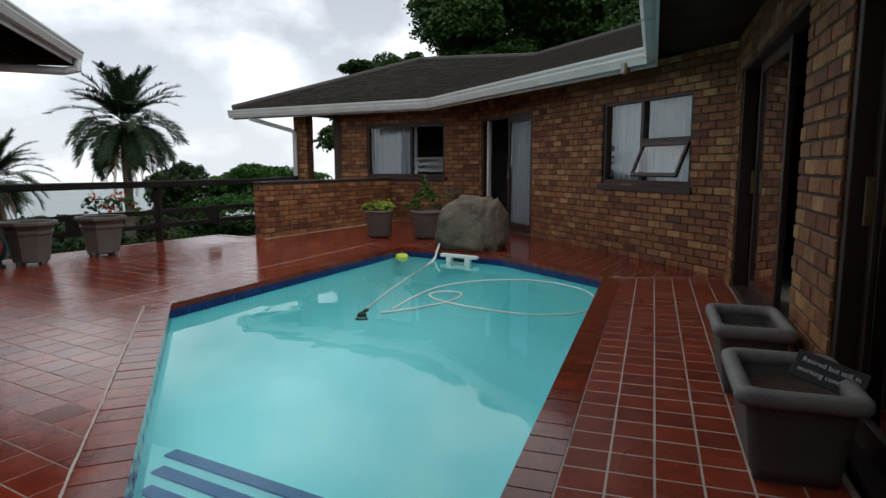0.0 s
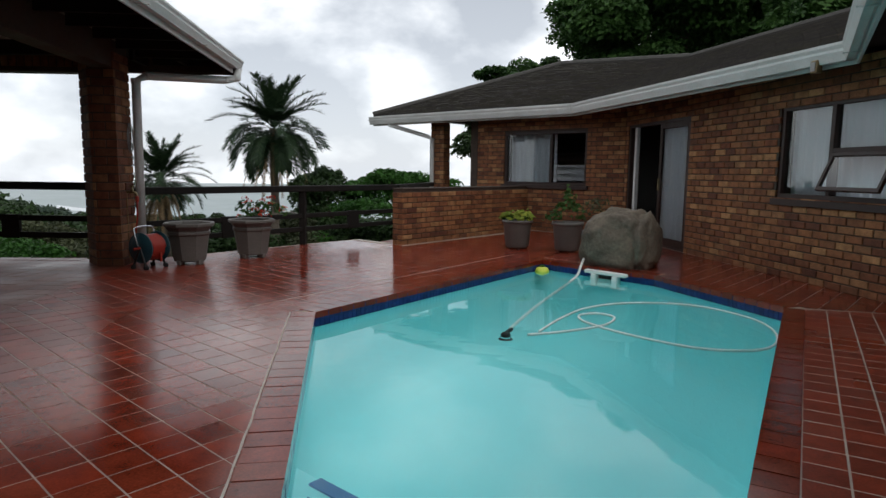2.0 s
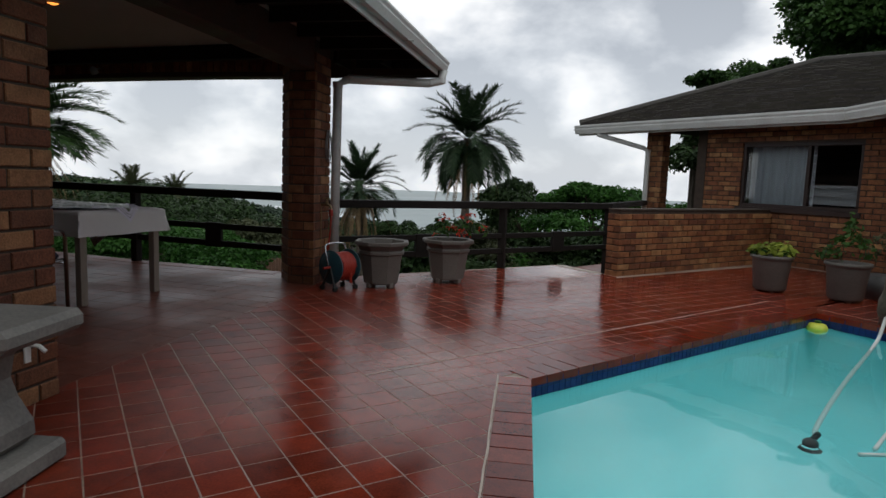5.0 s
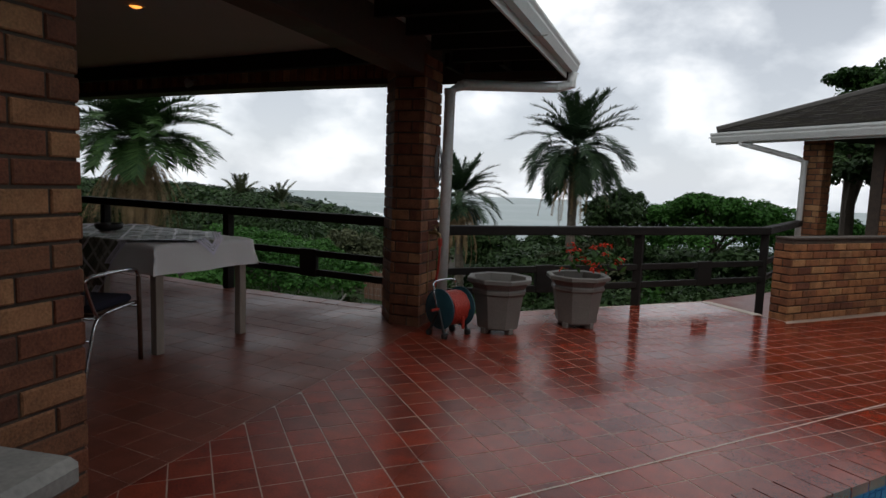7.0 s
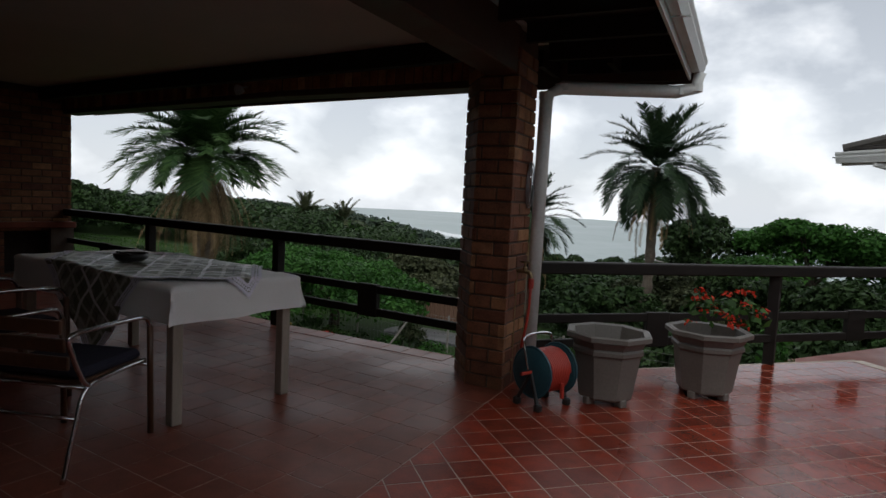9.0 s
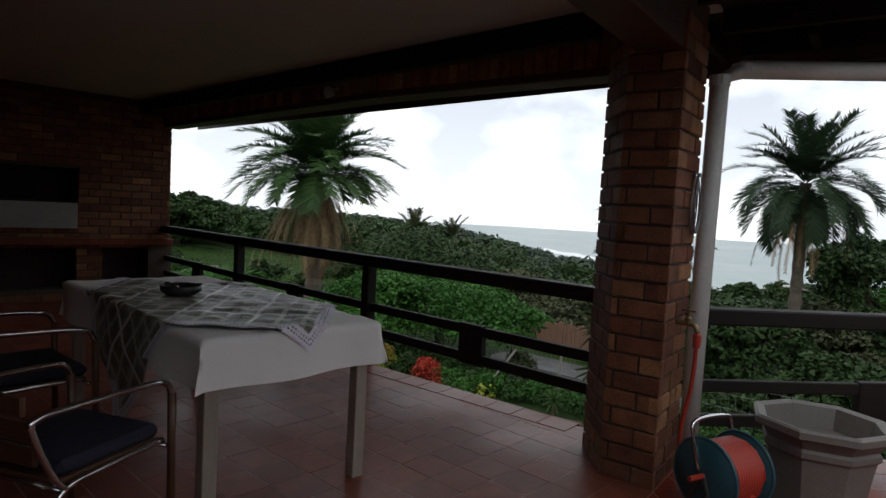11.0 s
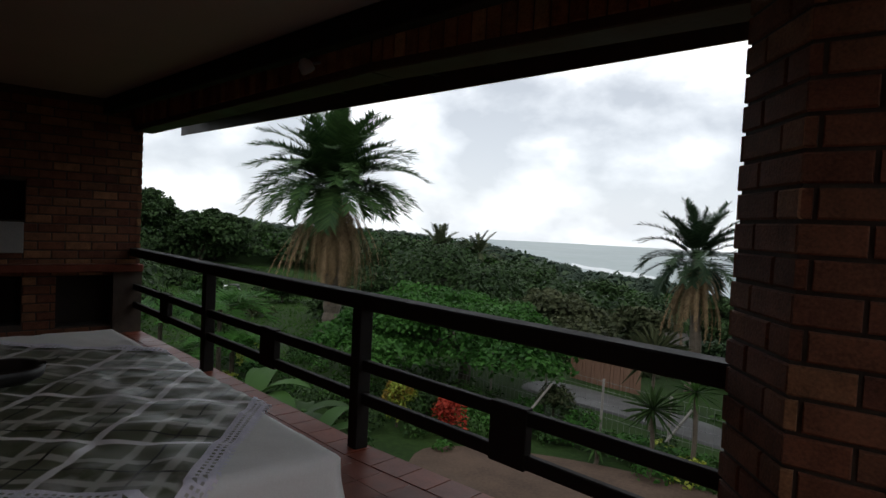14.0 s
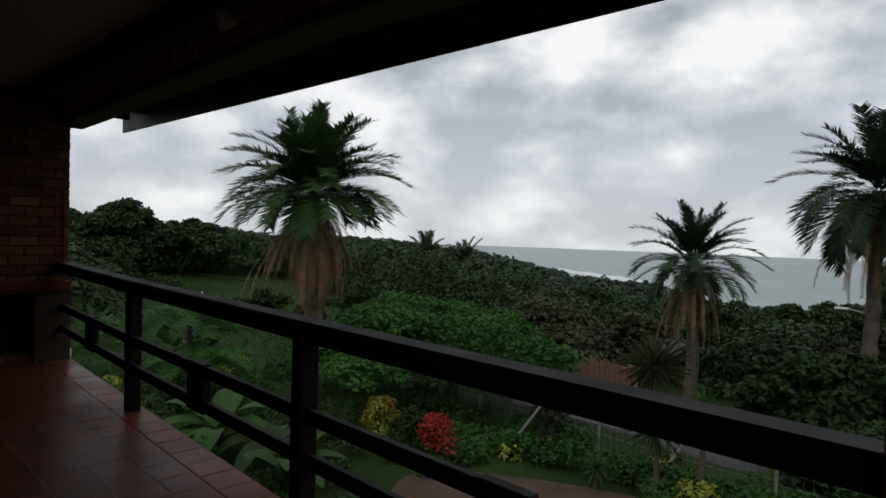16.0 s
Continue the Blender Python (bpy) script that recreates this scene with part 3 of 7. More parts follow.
# ---- house walls ----
def wall(name, p, q, z0, z1, thick, holes, material, label="", kind="structure"):
    """A wall from p to q, its face on the left of the way, with openings (s0, s1, z0, z1) cut through it."""
    m, ln = along(p, q)
    bm = bmesh.new()
    xs = sorted({0.0, ln, *[h[i] for h in holes for i in (0, 1)]})
    zs = sorted({z0, z1, *[h[i] for h in holes for i in (2, 3)]})
    xs = [x for x in xs if -1e-6 <= x <= ln + 1e-6]
    solid = lambda a, b: not any(h[0] - 1e-6 <= a and b[0] <= h[1] + 1e-6 and h[2] - 1e-6 <= b[1] and b[2] <= h[3] + 1e-6 for h in holes)
    cells = {(i, j) for i in range(len(xs) - 1) for j in range(len(zs) - 1) if solid(xs[i], (xs[i + 1], zs[j], zs[j + 1]))}
    vs = {}
    get = lambda i, j, k: vs.setdefault((i, j, k), bm.verts.new(m @ Vector((xs[i], -thick * k - 0.012, zs[j]))))
    for i, j in cells:
        for k in (0, 1):
            bm.faces.new([get(*c, k) for c in ((i, j), (i + 1, j), (i + 1, j + 1), (i, j + 1))])
        for (di, dj), (a, b) in (((-1, 0), ((i, j), (i, j + 1))), ((1, 0), ((i + 1, j), (i + 1, j + 1))), ((0, -1), ((i, j), (i + 1, j))), ((0, 1), ((i, j + 1), (i + 1, j + 1)))):
            if (i + di, j + dj) not in cells:
                bm.faces.new([get(*a, 0), get(*b, 0), get(*b, 1), get(*a, 1)])
    return tagged(part(name, bm, material), label, "wall", kind=kind)


def on(p, q, x, y):
    """Distance along the way p to q of the point nearest to (x, y)."""
    m, ln = along(p, q)
    return (m.inverted() @ Vector((x, y, 0))).x


S1 = (on(W1B, W1A, 4.89, 12.27), on(W1B, W1A, 3.49, 13.67))
HOLE1 = [(S1[0], S1[1], 0.97, 2.09)]
# along wall 2 from its near corner
HOLE2 = [(0.60, 2.34, 0.95, 2.06), (4.38, 6.55, 0.0, 2.13)]
HOLE3 = [(0.50, 3.25, 0.0, 2.15), (4.08, 6.7, 0.0, 2.15)]
wall_1 = wall("wall_1", W1B, W1A, -2.6, 2.75, 0.24, HOLE1, MORTAR, "brown face brick house wall with a curtained window")
wall_2 = wall("wall_2", W2B, W1B, -0.3, 2.75, 0.24, HOLE2, MORTAR, "brown face brick house wall with window and sliding door")
wall_3 = wall("wall_3", W3B, W2B, -0.3, 2.75, 0.24, [(9.2 - b, 9.2 - a, c, d) for a, b, c, d in HOLE3], MORTAR, "brown face brick house wall along the walkway")
# outer shell that closes the house behind its fronts
for nm, p, q in (("wall_4", W1A, (9.5, 19.5)), ("wall_5", (9.5, 19.5), (12.0, 6.0)), ("wall_6", (12.0, 6.0), (2.0, -5.0)), ("wall_7", (2.0, -5.0), W3B)):
    wall(nm, q, p, -2.6, 2.75, 0.2, [], MORTAR, "plain brick outer wall")
bm = bmesh.new()
bm.faces.new([bm.verts.new((x, y, 0.0)) for x, y in ((5.95, 5.2), (5.95, 11.8), (2.7, 15.2), (9.3, 19.3), (11.9, 6.0), (2.2, -4.8), (0.45, -2.4))])
tagged(part("floor_indoors", bm, PLASTER), "dim indoor floor", "floor", kind="structure")
# walls added behind the openings, coloured dark for the shaded rooms
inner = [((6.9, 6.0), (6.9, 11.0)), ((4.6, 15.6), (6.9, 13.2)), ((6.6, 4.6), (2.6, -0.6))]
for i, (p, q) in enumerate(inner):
    wall("wall_%d" % (8 + i), p, q, 0, 2.75, 0.1, [], INNERSHADE, "added indoor wall with the room's shade in its colour")

HOLE11 = [(1.18, 2.60, 1.31, 1.76), (1.20, 2.60, 0.15, 0.74), (0.30, 0.88, 0.10, 0.73)]
# left end wall of the veranda, back walls
wall_11 = wall("wall_11", LEFTWALL[0], LEFTWALL[1], -0.1, 2.8, 0.3, HOLE11, MORTAR, "dark face brick end wall with a built-in fireplace")
wall("wall_12", (-11.6, 2.1), (-11.6, -3.0), -0.1, 2.8, 0.25, [], MORTAR, "plain brick wall")
wall("wall_13", (-11.6, -3.0), (W3B[0], -3.0), -0.1, 2.8, 0.25, [], MORTAR, "plain brick back wall")
wall("wall_14", (W3B[0], -3.0), W3B, -0.1, 2.8, 0.25, [], MORTAR, "plain brick wall")


def column(name, pts, z1, label):
    c = [sum(p[i] for p in pts) / len(pts) for i in (0, 1)]
    ins = [(p[0] + (c[0] - p[0]) * 0.05, p[1] + (c[1] - p[1]) * 0.05) for p in pts]
    return tagged(part(name, prism(ins, -0.02, z1), MORTAR), label, "column", kind="structure")


PORCH = [(1.99, 15.17), (2.27, 14.89), (2.44, 15.06), (2.16, 15.34)]
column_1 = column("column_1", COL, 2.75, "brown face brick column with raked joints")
column_2 = column("column_2", NEARCOL, 2.75, "brown face brick column beside the paving")
column_3 = column("column_3", PORCH, 2.75, "brick column under the house eave")
LANDING = [(1.19, 10.38), (3.58, 12.88), (1.78, 14.9), (-0.2, 12.2), (0.36, 11.26), (0.60, 11.08)]
tagged(part("landing", prism(LANDING, -2.9, -0.30), TILE_DRY), "sunken tiled landing beside the low wall", "landing", kind="structure")
tagged(part("step_edge", boxes((0.0, 0.80, -0.10, 0.03, -0.30, 0.006), m=along((0.40, 11.2), (1.17, 10.36))[0]), GROUT), "pale edging at the step down", "step", kind="structure")
lowwall = tagged(part("low_wall", boxes((0.012, 3.9, 0.012, 0.22, -0.02, 0.93), m=along(LOW0, LOW1)[0]), MORTAR), "low brown face brick wall at the terrace edge", "wall", kind="structure")
# ---- ceiling, beams, veranda roof ----
EAVE = [(-1.28, 9.56), (-3.2, 9.64), (-10.80, 10.62), (-12.4, 1.5), (-13.0, -3.6), (-1.38, -3.6)]
bm = prism([(-2.36, 8.75), (-5.2, 9.0), (-10.1, 9.8), (-11.7, 2.0), (-11.9, -3.2), (-2.36, -3.2)], 2.78, 2.80)
tagged(part("ceiling", bm, CEIL), "dim off-white ceiling board", "ceiling", kind="structure")


def beam(name, p, q, z0, z1, w0, w1, material, label):
    m, ln = along(p, q)
    return tagged(part(name, boxes((0, ln, w0, w1, z0, z1), m=m, bevel=0.008), material), label, "beam", kind="structure")


lintel_1 = beam("beam_1", FRONT[0], FRONT[1], 2.44, 2.775, -0.12, 0.12, BEAMWOOD, "dark brown timber beam over the balustrade")
lintel_2 = beam("beam_2", FRONT[1], FRONT[2], 2.44, 2.775, -0.12, 0.12, BEAMWOOD, "dark brown timber beam over the balustrade")
beam("beam_3", (-2.52, 8.15), (-2.50, -3.0), 2.42, 2.775, -0.13, 0.13, BEAMWOOD, "dark brown timber beam on brick columns")
beam("beam_4", (-3.0, 8.40), (-10.1, 9.30), 2.60, 2.775, -0.05, 0.05, TIMBER, "black timber ceiling joist")


def veranda_roof():
    root = thing("veranda_roof", pose(0, 0, 0), "dark tiled veranda roof with black soffit", "roof", kind="structure")
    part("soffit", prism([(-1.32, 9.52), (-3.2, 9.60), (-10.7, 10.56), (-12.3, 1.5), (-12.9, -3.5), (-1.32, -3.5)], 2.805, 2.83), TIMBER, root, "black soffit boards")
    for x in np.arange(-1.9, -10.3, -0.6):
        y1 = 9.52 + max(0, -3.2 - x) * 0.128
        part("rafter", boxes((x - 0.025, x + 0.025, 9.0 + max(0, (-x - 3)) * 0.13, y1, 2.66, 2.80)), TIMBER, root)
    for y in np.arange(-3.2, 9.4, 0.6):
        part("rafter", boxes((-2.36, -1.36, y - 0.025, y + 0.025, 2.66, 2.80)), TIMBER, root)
    bm = bmesh.new()
    e = [bm.verts.new((x, y, 2.84)) for x, y in EAVE]
    r = [bm.verts.new((-6.6, 5.5, 4.7)), bm.verts.new((-6.6, -3.6, 4.7))]
    for f in ((e[0], e[1], r[0]), (e[1], e[2], r[0]), (e[2], e[3], r[0]), (e[3], e[4], r[1], r[0]), (e[5], e[0], r[0], r[1]), (e[4], e[5], r[1])):
        bm.faces.new(f)
    part("roof_covering", bm, SHINGLE, root, "dark roof tiles")
    for a, b in ((EAVE[1], EAVE[0]), (EAVE[2], EAVE[1])):
        part("fascia", boxes((0, math.dist(a, b), -0.02, 0.0, 2.57, 2.82), m=along(a, b)[0]), BEAMWOOD, root, "dark brown fascia board")
    part("fascia", boxes((-1.32, -1.30, -3.5, 9.54, 2.60, 2.80)), WHITE, root, "white fascia board")
    part("fascia", boxes((-2.25, -1.4, 9.44, 9.465, 2.58, 2.74)), BEAMWOOD, root, "dark end board")
    return root


veranda_roof()


def gutter(name, pts, z, w, label, deep=1.0):
    """A white half-square gutter with a rolled lip along the eave."""
    root = thing(name, pose(0, 0, 0), label, "gutter", "white eave gutters")
    for p, q in zip(pts, pts[1:]):
        m, ln = along(p, q)
        prof = [(0, 0), (0, -0.11), (0.03, -0.13), (0.09, -0.13), (w, -0.06), (w, 0.0), (w + 0.015, 0.005), (w + 0.015, -0.015), (w - 0.008, -0.055), (0.085, -0.118), (0.033, -0.118), (0.01, -0.10), (0.01, 0)]
        bm = bmesh.new()
        a = [bm.verts.new(m @ Vector((-0.03, -d, z + h * deep))) for d, h in prof]
        b = [bm.verts.new(m @ Vector((ln + 0.03, -d, z + h * deep))) for d, h in prof]
        for i in range(len(prof)):
            j = (i + 1) % len(prof)
            bm.faces.new((a[i], b[i], b[j], a[j]))
        bm.faces.new(a)
        bm.faces.new(b[::-1])
        part("trough", bm, WHITE, root)
        for s in np.arange(0.5, ln, 1.8):
            part("bracket", boxes((s - 0.012, s + 0.012, -w - 0.02, 0.0, z - 0.13 * deep - 0.008, z - 0.13 * deep), m=m), WHITE, root)
    return root


GUT = [(0.60, 15.86), (4.52, 11.96), (5.46, 5.92), (5.46 - 9.6 * U[0], 5.92 - 9.6 * U[1])]
gutter("gutter", GUT, 2.53, 0.12, "long white metal gutter along the house eave", 1.35)
gutter("gutter", [(-1.32, -3.5), (-1.32, 9.68)], 2.79, 0.12, "white metal gutter on the veranda eave")


def downpipe(pts, r, label):
    root = thing("downpipe", pose(*pts[-1]), label, "downpipe", "white downpipes")
    m = root.matrix_world.inverted()
    part("pipe", tube([m @ Vector(p) for p in pts], r, 12), WHITE, root, smooth=True)
    for p in pts[1:-1]:
        part("collar", lathe([(r + 0.006, -0.03), (r + 0.006, 0.03)], 12, m=Matrix.Translation(m @ Vector(p))), WHITE, root)
    return root


downpipe([(-1.24, 9.58, 2.66), (-1.26, 9.56, 2.53), (-1.40, 9.48, 2.49), (-2.22, 8.74, 2.42), (-2.32, 8.64, 2.34), (-2.33, 8.62, 0.0)], 0.056, "white round downpipe beside the brick column")
downpipe([(0.98, 15.42, 2.44), (1.02, 15.40, 2.32), (1.90, 15.05, 2.05), (2.0, 15.0, 1.98), (2.0, 15.0, -0.3)], 0.05, "white round downpipe under the house gutter")


# ---- house roof ----
def house_roof():
    root = thing("house_roof", pose(0, 0, 0), "dark weathered tiled hip roof of the house", "roof", kind="structure")
    E = GUT
    z = 2.57
    R1, R2, R3, R4 = RIDGE
    za1, zr, zr2 = R1[2], R2[2], R3[2]
    R1, R2, R3, R4 = R1[:2], R2[:2], R3[:2], R4[:2]
    planes = [(E[0], E[1], R2, R1, z, z, zr, za1), (E[1], E[2], R3, R2, z, z, zr2, zr), (E[2], E[3], R4, R3, z, z, zr2, zr2)]
    for a, b, c, d, za, zb, zc, zd in planes:
        A, B, C, D = Vector((*a, za)), Vector((*b, zb)), Vector((*c, zc)), Vector((*d, zd))
        rows = 30
        verts, faces = [], []
        for i in range(rows):
            t0, t1 = i / rows, (i + 1.15) / rows
            l0, l1 = A.lerp(D, t0), A.lerp(D, min(1, t1))
            r0, r1 = B.lerp(C, t0), B.lerp(C, min(1, t1))
            cols = max(3, int((r0 - l0).length / 0.22))
            for j in range(cols):
                o = 0.5 / cols if i % 2 else 0.0
                u0, u1 = min(1, j / cols + o * 0.9), min(1, (j + 0.96) / cols + o * 0.9)
                lift = 0.028 + 0.012 * random.random()
                k = len(verts)
                verts += [l0.lerp(r0, u0) + Vector((0, 0, lift)), l0.lerp(r0, u1) + Vector((0, 0, lift)), l1.lerp(r1, u1) + Vector((0, 0, 0.004)), l1.lerp(r1, u0) + Vector((0, 0, 0.004)),
                          l0.lerp(r0, u0) + Vector((0, 0, lift - 0.03)), l0.lerp(r0, u1) + Vector((0, 0, lift - 0.03))]
                faces += [(k, k + 1, k + 2, k + 3), (k + 4, k + 5, k + 1, k), (k + 4, k, k + 3), (k + 1, k + 5, k + 2)]
        raw("roof_tiles", verts, faces, SHINGLE, root, "stuff", "dark lichened roof tiles")
        bm = bmesh.new()
        bm.faces.new([bm.verts.new(v - Vector((0, 0, 0.02))) for v in (A, B, C, D)])
        part("underlay", bm, TIMBER, root)
    # far slopes that close the roof
    bm = bmesh.new()
    e0, r1, r2, r3, r4 = Vector((*E[0], z)), Vector((*R1, za1)), Vector((*R2, zr)), Vector((*R3, zr2)), Vector((*R4, zr2))
    for poly in ((e0, r1, Vector((7.0, 21.5, z))), (r1, r2, Vector((13, 17, z)), Vector((7.0, 21.5, z))), (r2, r3, Vector((13.5, 5.5, z)), Vector((13, 17, z))), (r3, r4, Vector((2.5, -6, z)), Vector((13.5, 5.5, z))), (r4, Vector((*E[3], z)), Vector((2.5, -6, z)))):
        bm.faces.new([bm.verts.new(p) for p in poly])
    part("far_slope", bm, SHINGLE, root)
    for a, b in ((e0, r1), (r1, r2), (r2, r3), (r3, r4)):
        part("ridge_cap", tube([a + Vector((0, 0, 0.03)), b + Vector((0, 0, 0.03))], 0.075, 8), RIDGECAP, root, "grey mortared ridge cap")
    for a, b in zip(E, E[1:]):
        m, ln = along(a, b)
        part("fascia", boxes((0, ln, 0.0, 0.025, 2.32, 2.56), m=m), WHITE, root, "white fascia board")
        part("soffit", boxes((-0.2, ln + 0.2, 0.02, 1.3, 2.46, 2.475), m=m), TIMBER, root, "dark soffit boards")
    return root


RIDGE = [(5.2, 15.35, 3.84), (6.9, 12.2, 3.5), (9.2, 6.8, 3.95), (4.0, -2.2, 3.95)]
house_roof()


# ---- windows and doors ----
def curtain(root, m, s0, s1, z0, z1, depth=-0.30):
    verts, faces = [], []
    k = int((s1 - s0) / 0.02)
    for i in range(k + 1):
        x = s0 + (s1 - s0) * i / k
        y = depth + 0.022 * math.sin(i * 0.9) + 0.012 * math.sin(i * 0.37)
        verts += [m @ Vector((x, y, z0)), m @ Vector((x, y + 0.01 * math.sin(i), z1))]
    faces = [(2 * i, 2 * i + 2, 2 * i + 3, 2 * i + 1) for i in range(k)]
    raw("curtain", verts, faces, CURTAIN, root, smooth=True, label="white gathered curtain")


def glazing(name, m, row, glass, root, label=""):
    """A thin sheet of glass whose outer face carries the gloss."""
    ob = part(name, boxes(row, m=m), glass, root, label)
    ob.data.materials.append(CLEAR)
    out = (m.to_3x3() @ Vector((0, 1, 0))).normalized()
    for f in ob.data.polygons:
        f.material_index = 0 if f.normal.dot(out) > 0.9 else 1
    ob.visible_shadow = False
    return ob


def pane(root, m, s0, s1, z0, z1, y=-0.08):
    glazing("pane", m, (s0, s1, y - 0.003, y + 0.003, z0, z1), GLASS, root, "reflecting glass pane")


def bars(root, name, m, rows, material=FRAME):
    for r in rows:
        part(name, boxes(r, m=m, bevel=0.004), material, root)


def window(name, p, q, hole, mullion, open_sash, label, louvre=False):
    m, ln = along(p, q)
    root = thing(name, pose(0, 0, 0), label, "window", kind="structure")
    s0, s1, z0, z1 = hole
    bars(root, "window_frame", m, [(s0, s1, -0.12, -0.03, z1 - 0.06, z1), (s0, s1, -0.12, -0.03, z0, z0 + 0.06), (s0, s0 + 0.055, -0.12, -0.03, z0 + 0.06, z1 - 0.06),
                                   (s1 - 0.055, s1, -0.12, -0.03, z0 + 0.06, z1 - 0.06), (mullion - 0.03, mullion + 0.03, -0.12, -0.03, z0 + 0.06, z1 - 0.06)])
    bars(root, "window_sill", m, [(s0 - 0.05, s1 + 0.05, -0.12, 0.03, z0 - 0.08, z0 - 0.002)], FRAME)
    lo, hi = open_sash          # the sash side of the mullion
    zm = z0 + 0.48 * (z1 - z0)
    fx0, fx1 = (s0 + 0.055, mullion - 0.03) if lo > mullion else (mullion + 0.03, s1 - 0.055)
    pane(root, m, fx0, fx1, z0 + 0.06, z1 - 0.06)
    if louvre:
        for z in np.arange(z0 + 0.1, z1 - 0.12, 0.135):
            mm = m @ pose((lo + hi) / 2, -0.075, z + 0.06, 28)
            glazing("louvre_blade", mm, (-(hi - lo) / 2, (hi - lo) / 2, -0.003, 0.003, -0.07, 0.07), GLASS, root, "tilted glass louvre blade")
    else:
        pane(root, m, lo, hi, zm + 0.05, z1 - 0.06)
        bars(root, "transom", m, [(lo, hi, -0.12, -0.03, zm - 0.01, zm + 0.05)])
        mm = m @ pose(0, -0.04, zm - 0.01, 24)
        hgt = zm - z0 - 0.09
        bars(root, "sash_frame", mm, [(lo, hi, -0.02, 0.02, -0.04, 0.0), (lo, hi, -0.02, 0.02, -hgt, -hgt + 0.045), (lo, lo + 0.04, -0.02, 0.02, -hgt + 0.045, -0.04), (hi - 0.04, hi, -0.02, 0.02, -hgt + 0.045, -0.04)])
        glazing("pane", mm, (lo + 0.04, hi - 0.04, -0.003, 0.003, -hgt + 0.045, -0.04), GLASS, root)
    if louvre:
        curtain(root, m, fx0 - 0.03, fx1 + 0.03, z0 + 0.02, z1 - 0.02)
    else:
        curtain(root, m, s0 + 0.02, s1 - 0.02, z0 + 0.02, z1 - 0.02, -0.20)
    return root


h1 = HOLE1[0]
window("window_1", W1B, W1A, h1, h1[0] + 0.42 * (h1[1] - h1[0]), (h1[0] + 0.055, h1[0] + 0.42 * (h1[1] - h1[0]) - 0.03), "brown timber window with white curtain and open louvres", louvre=True)
h2 = HOLE2[0]
window("window_2", W2B, W1B, h2, h2[0] + 0.53 * (h2[1] - h2[0]), (h2[0] + 0.055, h2[0] + 0.53 * (h2[1] - h2[0]) - 0.03), "brown timber window with its lower sash propped open")


def sliding_door(name, p, q, hole, glass, label):
    """A wide timber doorway with one glazed leaf drawn across part of it."""
    m, ln = along(p, q)
    root = thing(name, pose(0, 0, 0), label, "door", kind="structure")
    s0, s1, z0, z1 = hole
    bars(root, "door_frame", m, [(s0, s1, -0.14, -0.02, z1 - 0.06, z1), (s0, s0 + 0.06, -0.14, -0.02, 0, z1 - 0.06), (s1 - 0.06, s1, -0.14, -0.02, 0, z1 - 0.06), (s0 + 0.06, s1 - 0.06, -0.14, -0.02, 0.0, 0.03)])
    for g0, g1, y in glass:
        leaf = thing("door_leaf", pose(0, 0, 0), "", "")
        leaf.parent = root
        bars(leaf, "stile", m, [(g0, g0 + 0.07, y - 0.02, y + 0.02, 0.03, z1 - 0.06), (g1 - 0.07, g1, y - 0.02, y + 0.02, 0.03, z1 - 0.06), (g0 + 0.07, g1 - 0.07, y - 0.02, y + 0.02, 0.03, 0.16), (g0 + 0.07, g1 - 0.07, y - 0.02, y + 0.02, z1 - 0.15, z1 - 0.06)])
        glazing("pane", m, (g0 + 0.07, g1 - 0.07, y - 0.004, y + 0.004, 0.16, z1 - 0.15), GLASS, leaf)
        part("handle", boxes((g1 - 0.05, g1 - 0.03, y + 0.02, y + 0.05, 0.95, 1.15), m=m), BRASS, leaf, "small brass pull handle")
    return root, m


d1, md1 = sliding_door("door_1", W2B, W1B, HOLE2[1], [(4.44, 5.38, -0.05)], "brown timber sliding door standing open with white curtain")
curtain(d1, md1, 4.46, 5.40, 0.04, 2.05, -0.09)
part("slide_jamb", boxes((6.30, 6.38, -0.11, -0.05, 0.03, 2.07), m=md1), WHITE, d1, "pale aluminium jamb")
d2, md2 = sliding_door("door_2", W3B, W2B, (5.95, 8.70, 0.0, 2.15), [(6.95, 8.25, -0.12)], "dark timber sliding door with one glazed leaf on the walkway")
d3, md3 = sliding_door("door_3", W3B, W2B, (2.5, 5.12, 0.0, 2.15), [(2.56, 3.85, -0.16), (3.77, 5.06, -0.12)], "dark timber glazed door beside the planters")


# ---- things on the terrace ----
def balustrade(name, pts, posts, z, label, mid=(0.30, 0.52)):
    root = thing(name, pose(0, 0, 0), label, "railing", "black timber balustrades")
    for p, q in zip(pts, pts[1:]):
        m, ln = along(p, q)
        part("top_rail", boxes((-0.02, ln + 0.02, -0.065, 0.065, z - 0.10, z), m=m, bevel=0.01), TIMBER, root)
        for h in mid:
            part("lower_rail", boxes((0, ln, -0.022, 0.022, h, h + 0.075), m=m, bevel=0.006), TIMBER, root)
        part("spacer_block", boxes((ln * 0.5 - 0.12, ln * 0.5 + 0.12, -0.03, 0.03, mid[0] - 0.01, mid[1] + 0.085), m=m, bevel=0.006), TIMBER, root)
    for x, y in posts:
        m, _ = along((x, y), (x - 1, y + 0.2))
        part("post", boxes((-0.05, 0.05, -0.05, 0.05, -0.4, z - 0.10), m=m, bevel=0.006), TIMBER, root)
    return root


balustrade("balustrade", [(-2.74, 8.56), (-5.28, 8.89), (-7.72, 9.24), (-9.98, 9.62)], [(-5.28, 8.89), (-7.72, 9.25)], 1.03, "black-stained timber balustrade along the veranda front")
